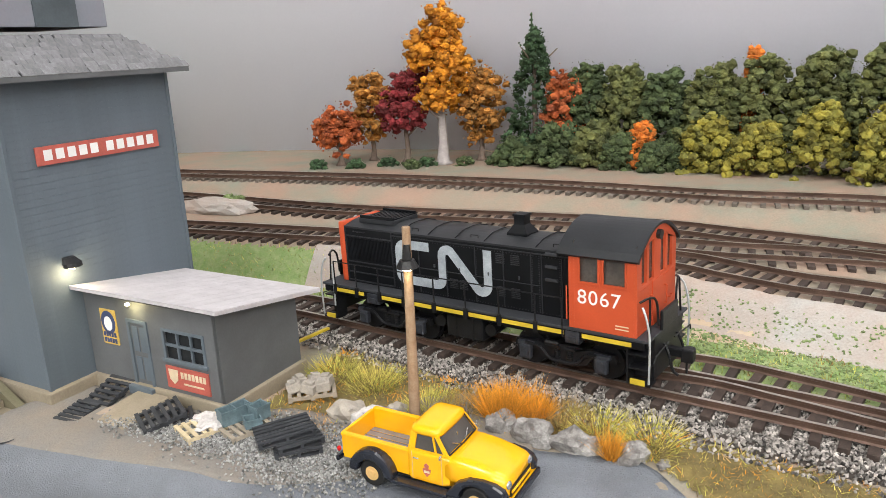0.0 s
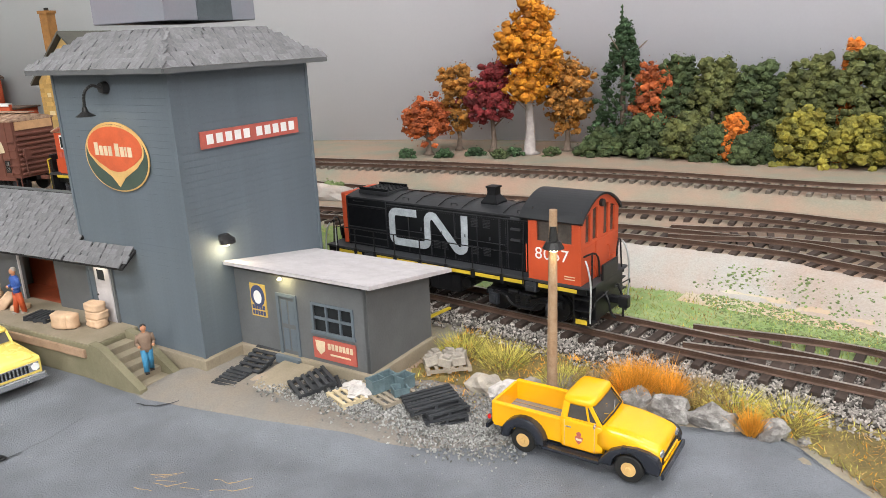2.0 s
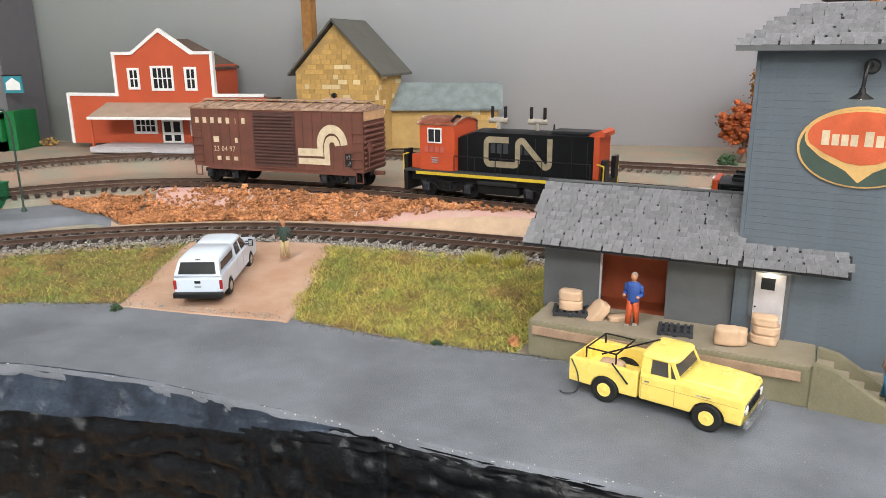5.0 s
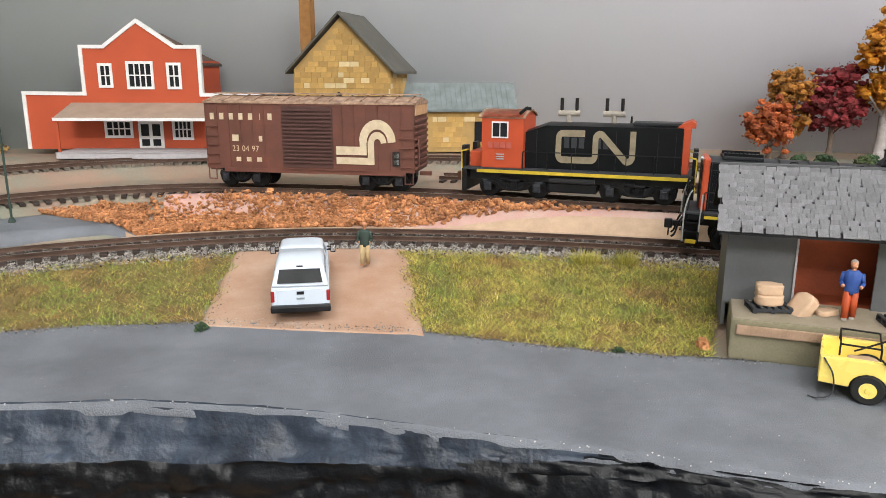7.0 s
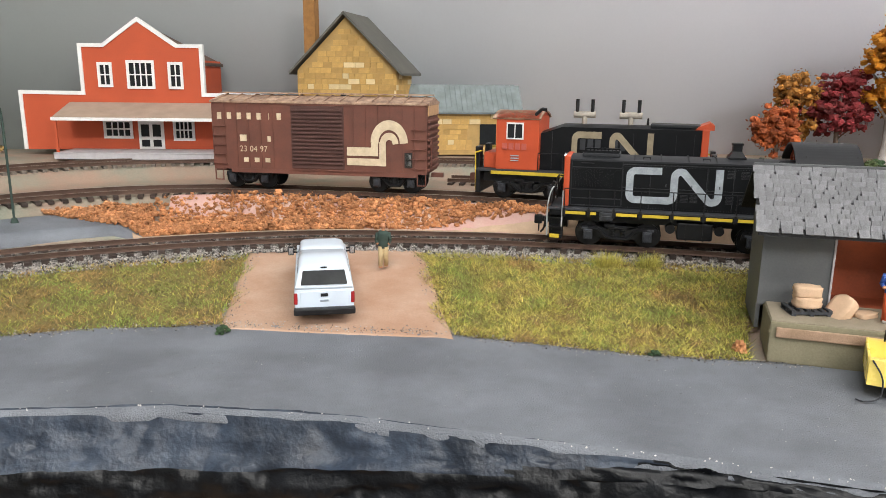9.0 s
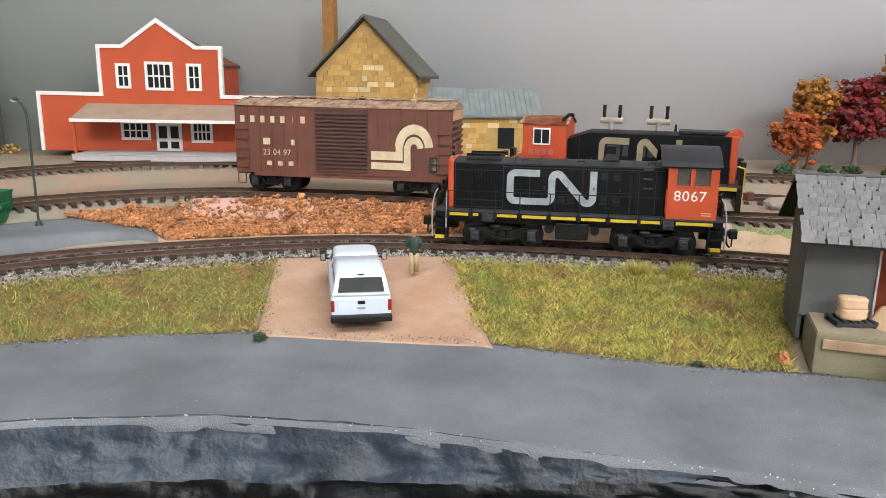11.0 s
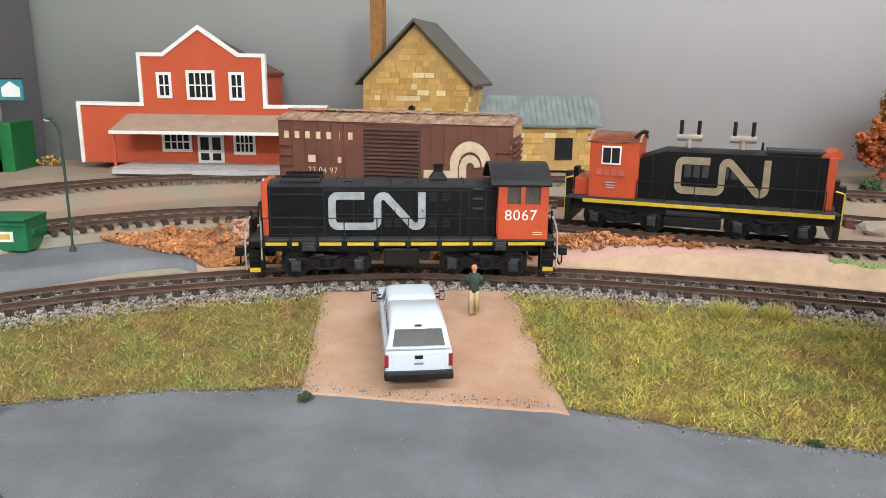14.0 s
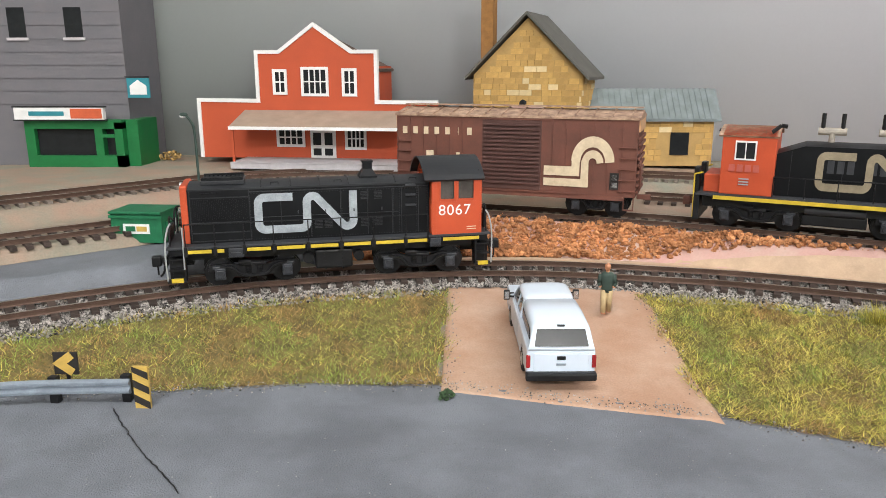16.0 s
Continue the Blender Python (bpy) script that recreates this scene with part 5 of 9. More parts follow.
    cab = part("cab", B((X0, X1, -W, W, DECK, 33.6)), M["loco_red"], L, "orange-red cab with an arched black roof")
    bm = bmesh.new()
    for s in (-1, 1):
        y0, y1 = sorted((s * (W - 0.8), s * W))
        for bx in ((X0, 46.2, y0, y1, 33.6, 43), (52.6, 54.0, y0, y1, 33.6, 43), (61.2, X1, y0, y1, 33.6, 43), (46.2, 61.2, y0, y1, 41.8, 43.0)):
            box(bm, *bx)
    for x0, x1 in ((X0, X0 + 0.8), (X1 - 0.8, X1)):
        for ya, yb in ((-W + 0.8, -12.6), (-8.6, -6.8), (-2.6, 2.6), (6.8, 8.6), (12.6, W - 0.8)):
            box(bm, x0, x1, ya, yb, 33.6, 43 if abs(ya + yb) > 20 else 46)
        arch = [(-W + 2 * W * k / 16, 42.6 + 7.2 * math.sin(math.pi * k / 16) ** 0.8) for k in range(17)]
        prism(bm, arch + [(y * 0.9, 41.0 + 5.2 * math.sin(math.pi * (k + 1) / 18) ** 0.7) for k, (y, z) in reversed(list(enumerate(arch)))], x0, x1, "x")
    part("cab_frame", bm, M["loco_red"], cab)
    part("cab_glass", B((46, 61.4, -W + 1.2, -W + 1.0, 33, 42.4), (46, 61.4, W - 1.2, W - 1.0, 33, 42.4), (X0 + 0.9, X0 + 1.0, -14.5, 14.5, 33, 46), (X1 - 1.0, X1 - 0.9, -14.5, 14.5, 33, 46)), M["cab_inside"], cab, "dark cab windows")
    for s in (-1, 1):
        y0, y1 = sorted((s * W, s * (W + 0.25)))
        for x0, x1 in ((46.2, 52.6), (54.0, 61.2)):
            part("window_trim", B((x0 - 0.3, x1 + 0.3, y0, y1, 33.2, 33.8), (x0 - 0.3, x1 + 0.3, y0, y1, 41.6, 42.1), (x0 - 0.3, x0 + 0.25, y0, y1, 33.8, 41.6), (x1 - 0.25, x1 + 0.3, y0, y1, 33.8, 41.6)), M["loco_red"], cab)
        bm = bmesh.new()
        wire(bm, [(X0 - 0.5, s * (W + 0.6), 21), (X0 - 0.5, s * (W + 0.6), 32)], 0.22)
        part("cab_handrail", bm, M["loco_red"], cab)
    bm = bmesh.new()
    for s in (-1, 1):
        for k in range(22):
            studs(bm, [(x, s * (W + 0.03), 19.4 + k * 1.06) for x in (X0 + 0.7, X0 + 1.9, X1 - 0.7)], 0.2)
        for k in range(16):
            studs(bm, [(45.2 + k * 1.2, s * (W + 0.03), 32.6)], 0.18)
            studs(bm, [(X1 + 0.03, s * (15.4 - k * 0.7), z) for z in (32.4, 19.6)], 0.18)
        for k in range(13):
            studs(bm, [(X1 + 0.03, s * 15.5, 19.6 + k * 1.9)], 0.18)
    tagged(part("cab_rivets", bm, M["loco_red"], cab), kind="stuff")
    for y in (-12.0, 12.0):
        bm = bmesh.new()
        wire(bm, [(X1, y, 24), (X1 + 1, y, 24.2), (X1 + 1, y - 3 * y / 12, 24.2), (X1, y - 3 * y / 12, 24)], 0.25)
        wire(bm, [(X1, y * 0.5, 29), (X1 + 1, y * 0.5, 29), (X1 + 1, y * 0.5, 23), (X1, y * 0.5, 23)], 0.22)
        part("grab_iron", bm, M["loco_red"], cab)
    bm = bmesh.new()
    outer = [(-17.5 + 35.0 * k / 20, 42.3 + 8.3 * math.sin(math.pi * k / 20) ** 0.8) for k in range(21)]
    prism(bm, outer + [(y * 0.96, z - 0.75) for y, z in reversed(outer)], 39.2, 65.6, "x")
    part("cab_roof", bm, M["black_roof"], cab, "arched black cab roof")
    for s in (-1, 1):
        text(cab, "8067", 45.4 if s < 0 else 60.6, s * (W + 0.06), 26.8, 4.7, M["white"], 1.03, s)
        y0, y1 = sorted((s * W, s * (W + 0.2)))
        part("builder_plate", B((58, 62.2, y0, y1, 21.2, 21.5), (58, 62.2, y0, y1, 20.2, 20.5)), M["cream"], cab)
    bm = bmesh.new()
    rod(bm, (X1 - 0.2, 0, 46.8), (X1 + 1.3, 0, 46.8), 1.5, n=14)
    part("headlight", bm, M["dark_metal"], cab)
    part("end_door", B((X1, X1 + 0.35, -4.2, 4.2, 18.6, 33)), M["loco_red"], cab)
    # ends: pilot plate, corner steps, coupler, hoses, rails
    for s in (-1, 1):
        xe = 68.6 if s > 0 else 66.0
        X = lambda a, b: tuple(sorted((s * (xe - a), s * (xe - b))))
        e = part("pilot", B((*X(0, 1.2), -12.0, 12.0, 4.2, 17.5), (*X(0, 6.8), -11.9, -11.3, 4.6, 17.5), (*X(0, 6.8), 11.3, 11.9, 4.6, 17.5)), M["under"], L)
        for q in (-1, 1):
            ya, yb = sorted((q * 12.0, q * 17.0))
            bm = B((*X(-0.6, 6.4), ya, yb, 3.8, 4.4), (*X(0.4, 6.4), ya, yb, 8.8, 9.3), (*X(0.8, 6.4), ya, yb, 13.2, 13.7))
            box(bm, *X(6.2, 6.8), ya, yb, 3.8, 17.5)
            part("steps", bm, M["under"], e)
            ya, yb = sorted((q * 16.9, q * 17.2))
            part("step_stripe", B((*X(1.0, 5.6), ya, yb, 4.0, 5.8)), M["stripe"], e)
            bm = bmesh.new()
            wire(bm, spline([(s * (xe + 0.3), q * 17.2, 5), (s * (xe + 0.5), q * 17.2, 14), (s * (xe + 0.2), q * 17.0, 21), (s * (xe - 1.4), q * 16.6, 27.2), (s * (xe - 3.4), q * 15.2, 29.4)], 2.0), 0.36)
            part("grab_rail", bm, M["rail_silver"], e, "silver grab rail")
            if s < 0:
                bm = bmesh.new()
                wire(bm, [(s * (xe - 6.4), q * 17.2, 9.5), (s * (xe - 6.6), q * 17.0, 26.6)], 0.34)
                part("step_rail", bm, M["rail_silver"], e)
            bm = bmesh.new()
            wire(bm, spline([(s * (xe - 3.4), q * 15.2, 29.4), (s * (xe - 1.5), q * 11.5, 30.2), (s * (xe - 0.8), q * 8.4, 27.6), (s * (xe - 0.6), q * 7.4, DECK)], 2), 0.4)
            wire(bm, [(s * (xe - 1.0), q * 13.2, DECK), (s * (xe - 1.4), q * 12.4, 30.0)], 0.36)
            part("end_rail", bm, M["under"], e)
            bm = bmesh.new()
            wire(bm, spline([(s * (xe + 0.6), q * 5.4, 14), (s * (xe + 2.4), q * 5.8, 10), (s * (xe + 3.4), q * 5.4, 5.5), (s * (xe + 5.6), q * 4.6, 3.4)], 1.6), 0.5)
            part("air_hose", bm, M["under"], e)
            bm = bmesh.new()
            wire(bm, [(s * (xe + 0.9), q * 2.6, 13.4), (s * (xe + 1.6), q * 15.4, 13.2), (s * (xe + 1.4), q * 16.2, 11.4)], 0.28)
            part("cut_lever", bm, M["under"], e)
        part("end_plate", B((*X(-0.5, 0.5), -6.6, 6.6, DECK, 24.6), bevel=0.3), M["under"], e)
        bm = B((*X(-5.4, 0), -1.4, 1.4, 8.4, 11.0), bevel=0.3)
        box(bm, *X(-8.4, -4.6), -2.6, 0.8, 7.4, 11.8, bevel=0.6)
        box(bm, *X(-7.6, -4.8), 0.6, 2.4, 7.8, 11.4, bevel=0.5)
        rod(bm, (s * (xe + 6.2), -1.2, 3.6), (s * (xe + 6.2), -1.2, 7.6), 0.4, n=6)
        part("coupler", bm, M["under"], e)
    for s in (-1, 1):
        xs = [-58.6, -47.2, -35.8, -24.0, -9.9, 3.6, 17.2, 31.0, 40.6]
        handrail(L, xs, s * 17.2, 15.0, 27.8, M["under"], 0.24)
        for x in xs[:-1]:
            part("stanchion_foot", B((x - 0.7, x + 0.7, *sorted((s * 16.9, s * 17.7)), 14.6, 18.6), bevel=0.15), M["under"], L)
    tank = part("fuel_tank", B((-7.2, 8.4, -14.2, 14.2, 5.6, 13.8), bevel=0.9), M["under"], L)
    part("tank_strap", B((-3.4, -2.8, -14.4, 14.4, 5.4, 13.8), (4.0, 4.6, -14.4, 14.4, 5.4, 13.8)), M["under"], tank)
    for s in (-1, 1):
        for x in (-10.2, 11.2):
            bm = bmesh.new()
            rod(bm, (x, s * 8, 10.4), (x, s * 13.6, 10.4), 2.2, n=14)
            part("air_tank", bm, M["under"], L)
    bogie(L, -33.8, 27.2)
    bogie(L, 38.6, 27.0)
    return L


loco = switcher()


def end_cab():
    L = thing("yard_locomotive", Matrix.Identity(4), "black hood diesel yard switcher with an orange-red cab", "locomotive")
    part("frame", B((-66, 66, -12, 12, 9, 13.4)), M["under"], L)
    part("walkway", B((-69, 69, -16.6, 16.6, 14.4, 15.8), bevel=0.15), M["walk"], L)
    part("side_sill", B((-60, 67, -16.9, -16.4, 13.2, 14.9), (-60, 67, 16.4, 16.9, 13.2, 14.9)), M["stripe"], L, "orange-yellow side sill")
    bm = bmesh.new()
    loft(bm, [box_ring(-31, 10.6, 15.8, 34.4, 8, 1.2), box_ring(-18, 10.6, 15.8, 38.2, 8, 1.4), box_ring(62, 10.6, 15.8, 38.2, 8, 1.4)])
    hood = part("hood", bm, M["black_plastic"], L, "black engine hood with a sloped rear")
    part("nose", B((62, 66, -10.9, 10.9, 15.8, 38.8), bevel=0.6), M["loco_red"], hood)
    bm = bmesh.new()
    prism(bm, [(58, 38.4), (68.5, 38.4), (68.5, 40.6), (66, 42), (60, 40)], -10, 10)
    part("number_lamp", bm, M["loco_red"], hood)
    part("roof_hatch", B((33, 61, -7.5, 7.5, 39, 40.6), bevel=0.4), M["black_roof"], hood)
    for x in (-6.5, 21):
        bm = bmesh.new()
        rod(bm, (x - 6.6, 0, 44.2), (x + 6.6, 0, 44.2), 1.7, n=12)
        rod(bm, (x, 0, 39), (x, 0, 43.6), 1.6, n=10)
        st = part("silencer", bm, M["scrap"], hood, "tan exhaust silencer with twin stacks")
        for d in (-4.6, 4.6):
            bm = bmesh.new()
            rod(bm, (x + d, 0, 45), (x + d, 0, 52), 1.1, n=10)
            part("exhaust_pipe", bm, M["under"], st)
    bm = bmesh.new()
    rod(bm, (31, 3, 39), (31, 3, 43), 0.9, 0.5, 8)
    part("bell", bm, M["under"], hood)
    for s in (-1, 1):
        bm = bmesh.new()
        ln = worm(-12, 35.5, 19.2, 36.2, 3.4)
        band(bm, ln if s < 0 else [(-x + 26, z) for x, z in ln], 3.4, s * 10.62, s * 10.85)
        part("emblem", bm, M["logo_tan"], hood, "dirty cream painted emblem")
        y0, y1 = sorted((s * 10.6, s * 10.8))
        bm = bmesh.new()
        for k, x in enumerate((-7, -2.5, 2, 12, 16.5)):
            box(bm, x, x + 3.2, y0, y1, 27, 32.4)
        part("louvre", bm, M["walk"], hood)
        for x in (-24, 0, 24, 48, 58):
            part("panel_line", B((x, x + 0.3, y0, y1, 16.5, 36)), M["black_roof"], hood)
        handrail(L, [-31, -16, -1, 15, 31, 47, 62], s * 16.2, 15, 24.8, M["under"])
    cab = part("cab", B((-57.5, -31, -15.6, 15.6, 15.8, 42.4), bevel=0.4), M["loco_red"], L, "orange-red cab with grey-brown roof")
    bm = bmesh.new()
    outer = [(-16.6 + 33.2 * k / 14, 42.2 + 3.6 * math.sin(math.pi * k / 14) ** 0.8) for k in range(15)]
    prism(bm, outer + [(y * 0.96, z - 0.7) for y, z in reversed(outer)], -59.5, -30, "x")
    part("cab_roof", bm, M["boxcar_roof"], cab)
    bm = bmesh.new()
    prism(bm, outer, -57.4, -31.2, "x")
    part("cab_top", bm, M["loco_red"], cab)
    for s in (-1, 1):
        y0, y1 = sorted((s * 15.6, s * 16.2))
        w = part("cab_window", B((-51, -40.4, y0, y1, 31.4, 40), bevel=0.1), M["white"], cab)
        part("pane", B((-50.2, -46, y0 - 0.1, y1 + 0.1, 32.2, 39.2), (-45.4, -41.2, y0 - 0.1, y1 + 0.1, 32.2, 39.2)), M["dark_glass"], w)
        for k in range(4):
            part("bar", B((-53.4 + k * 4.0, -50.4 + k * 4.0, y0, y1 - 0.3, 26.2, 29.4)), M["sign_red"], cab)
        part("louvre", B((-48, -43, y0, y1 - 0.2, 21.5, 22), (-48, -43, y0, y1 - 0.2, 22.8, 23.3), (-48, -43, y0, y1 - 0.2, 20.3, 20.8)), M["logo"], cab)
    bm = bmesh.new()
    wire(bm, [(-34, -14, 44), (-30, -14, 47), (-27, -14, 46.6)], 0.9)
    part("horn", bm, M["under"], cab)
    bm = bmesh.new()
    wire(bm, [(-58, -8, 43), (-60.5, -8, 44)], 0.9)
    part("horn", bm, M["under"], cab)
    part("rear_hood", B((-66, -57.5, -12, 12, 15.8, 24), bevel=0.5), M["loco_red"], L)
    for s in (-1, 1):
        e = part("pilot", B((min(s * 67, s * 70), max(s * 67, s * 70), -16, 16, 3, 15)), M["under"], L)
        part("mu_stand", B((min(s * 68, s * 71), max(s * 68, s * 71), -14, -7, 15, 27), (min(s * 68, s * 71), max(s * 68, s * 71), 7, 14, 15, 27), bevel=0.4), M["under"], e)
        for y in (-15.6, 15.6):
            bm = bmesh.new()
            wire(bm, [(s * 70, y, 4), (s * 70.4, y, 24), (s * 66, y, 25)], 0.4)
            part("grab_rail", bm, M["stripe"], e)
        bm = B((min(s * 70, s * 76), max(s * 70, s * 76), -1.4, 1.4, 8, 10.8), bevel=0.3)
        box(bm, min(s * 74, s * 78), max(s * 74, s * 78), -2.4, 2, 7.2, 11.4, bevel=0.6)
        part("coupler", bm, M["boxcar"], e, "rusty brown coupler")
    bm = bmesh.new()
    rod(bm, (-15, -12, 10.4), (13, -12, 10.4), 1.8, n=12)
    rod(bm, (-15, 12, 10.4), (13, 12, 10.4), 1.8, n=12)
    part("air_tank", bm, M["walk"], L)
    part("fuel_tank", B((-16, 14, -11.5, 11.5, 3.6, 8.4), bevel=0.7), M["under"], L)
    bogie(L, -38)
    bogie(L, 38)
    return L


yard_loco = end_cab()
yard_loco.matrix_basis = at(-261, 452, YARD_Z + 0.6, -25.5)


def boxcar():
    c = thing("boxcar", Matrix.Identity(4), "weathered brown steel boxcar with a pale curved emblem", "freight car")
    body = part("body", B((-72.5, 72.5, -16.6, 16.6, 11, 48)), M["boxcar"], c)
    bm = bmesh.new()
    prism(bm, [(-17.4, 47.6), (-17.4, 48.6), (0, 51.6), (17.4, 48.6), (17.4, 47.6)], -73.4, 73.4, "x")
    roof = part("roof", bm, M["boxcar_roof"], c, "rusty pale roof with raised ribs")
    for k in range(14):
        bm = bmesh.new()
        prism(bm, [(-17.6, 48.2), (-17.6, 49.2), (0, 52.2), (17.6, 49.2), (17.6, 48.2)], -70 + k * 10.6, -69.2 + k * 10.6, "x")
        part("roof_rib", bm, M["boxcar_roof"], roof)
    part("running_board", B((-73, 73, -3, 3, 52.4, 53.0)), M["boxcar_roof"], roof)
    for s in (-1, 1):
        y0, y1 = sorted((s * 16.6, s * 17.1))
        for x in (-72.3, -64, -55.6, -47.2, -38.8, -30.4, 24, 32, 40, 48, 56, 64, 71.6):
            part("side_post", B((x, x + 0.5, y0, y1 - 0.15, 12, 47.6)), M["boxcar"], body)
        door = part("door", B((-17.5, 18, y0, y1 + 0.4, 12.5, 46.4)), M["boxcar_door"], c, "brown ribbed sliding door")
        for k in range(15):
            yy = sorted((s * 17.3, s * 18.1))
            part("rib", B((-16.6, 17.2, yy[0], yy[1], 15 + k * 2.05, 16.0 + k * 2.05), bevel=0.2), M["boxcar_door"], door)
        part("door_track", B((-19, 44, y0, y1 + 0.7, 10.6, 12)), M["boxcar"], c)
        part("door_track", B((-20, 24, y0, y1 + 0.5, 46.6, 47.4)), M["boxcar"], c)
        part("side_sill", B((-60, 66, y0, y1, 9.2, 11.4)), M["boxcar"], c)
        for x0 in (-72, 62.6):
            bm = bmesh.new()
            for k in range(5):
                wire(bm, [(x0, s * 17.6, 14 + k * 5.2), (x0 + 9.4, s * 17.6, 14 + k * 5.2)], 0.32)
            part("ladder", bm, M["boxcar"], c)
        # plain bars for the road name, figures for the number
        for k in range(7):
            part("bar", B((-68.5 + k * 6.9 + (1.2 if k == 5 else 0), -65.7 + k * 6.9 - (1.4 if k == 5 else 0), y0 - 0.02, y1 + 0.02, 38.6, 42.2)), M["cream"], body)
        for k in range(3):
            part("bar", B((-51 + k * 7.5, -47.8 + k * 7.5, y0, y1, 15.2, 17.6)), M["cream"], body)
        if s < 0:
            text(body, "23 04 97", -53.5, -17.12, 21, 3.5, M["cream"], 1.02)
            part("bar", B((-53.2, -48.6, -17.1, -16.6, 26.6, 30.2), (-34, -31.8, -17.1, -16.6, 26.6, 29.6)), M["cream"], body)
        e = bmesh.new()
        q = (lambda x: x) if s < 0 else (lambda x: -x)
        band(e, [(q(x), z) for x, z in arc(48, 27.5, 9.6, 0, 180, 16)], 5.2, s * 17.0, s * 17.25)
        band(e, [(q(20), 22.6), (q(38.4), 22.6), (q(38.4), 27.6)], 4.6, s * 17.0, s * 17.22)
        band(e, [(q(x), z) for x, z in ([(20, 17)] + [(44, 17), (44, 18)] + arc(48, 27, 4.2, 180, 0, 10))], 3.8, s * 17.0, s * 17.2)
        box(e, min(q(41.5), q(45.6)), max(q(41.5), q(45.6)), *sorted((s * 17.0, s * 17.24)), 15, 28)
        part("emblem", e, M["cream"], body, "aged cream curved emblem")
        part("data_panel", B((min(q(58), q(63)), max(q(58), q(63)), y0, y1 + 0.05, 14.5, 22.5)), M["hair"], body)
        part("data_bars", B((min(q(58.8), q(62.2)), max(q(58.8), q(62.2)), y0, y1 + 0.1, 15.4, 18), (min(q(58.8), q(62.2)), max(q(58.8), q(62.2)), y0, y1 + 0.1, 19, 21.6)), M["white"], body)
        x0, x1 = sorted((s * 72.5, s * 73.6))
        part("end_patch", B((x0, x1 - 0.3, -15, 15, 42, 47.4)), M["boxcar_end"], body, "pale orange end patch")
        for k in range(9):
            part("end_rib", B((x0, x1 + 0.4, -15.4, 15.4, 12.6 + k * 3.2, 14.2 + k * 3.2), bevel=0.5), M["boxcar"], body)
        bm = bmesh.new()
        wire(bm, [(s * 74.4, -12, 30), (s * 74.4, -12, 14)], 0.5)
        rod(bm, (s * 73.6, -10, 26), (s * 74.6, -10, 26), 3.4, n=16)
        part("brake_gear", bm, M["boxcar"], body)
        bm = B((min(s * 72, s * 80), max(s * 72, s * 80), -1.4, 1.4, 8, 10.4), bevel=0.3)
        part("coupler", bm, M["boxcar"], c)
        part("step", B((min(s * 66, s * 72), max(s * 66, s * 72), -17, -16.2, 4.6, 5.2), (min(s * 66, s * 66.6), max(s * 66, s * 66.6), -17, -16.4, 5, 11), (min(s * 71.4, s * 72), max(s * 71.4, s * 72), -17, -16.4, 5, 11)), M["boxcar"], c)
    part("underframe", B((-70, 70, -3, 3, 7.5, 11), (-40, 40, -12, 12, 9.4, 11)), M["under"], c)
    bogie(c, -50, 20)
    bogie(c, 50, 20)
    return c


car = boxcar()


def shorten(ob, kx, kz):
    """Fit a car's length and height; its bogies keep their shape."""
    for o in ob.children:
        if o.name.startswith("bogie"):
            o.location.x *= kx
        else:
            for q in (o, *o.children_recursive):
                if q.matrix_basis == Matrix.Identity(4):
                    q.data.transform(Matrix.Diagonal((kx, 1, kz, 1)))
                else:
                    q.location = (q.location.x * kx, q.location.y, q.location.z * kz)
                    q.scale.x *= kx


shorten(car, 0.885, 1.05)
car.matrix_basis = at(-406.5, 509, YARD_Z + 0.6, -17.5)
shorten(yard_loco, 0.89, 1.05)


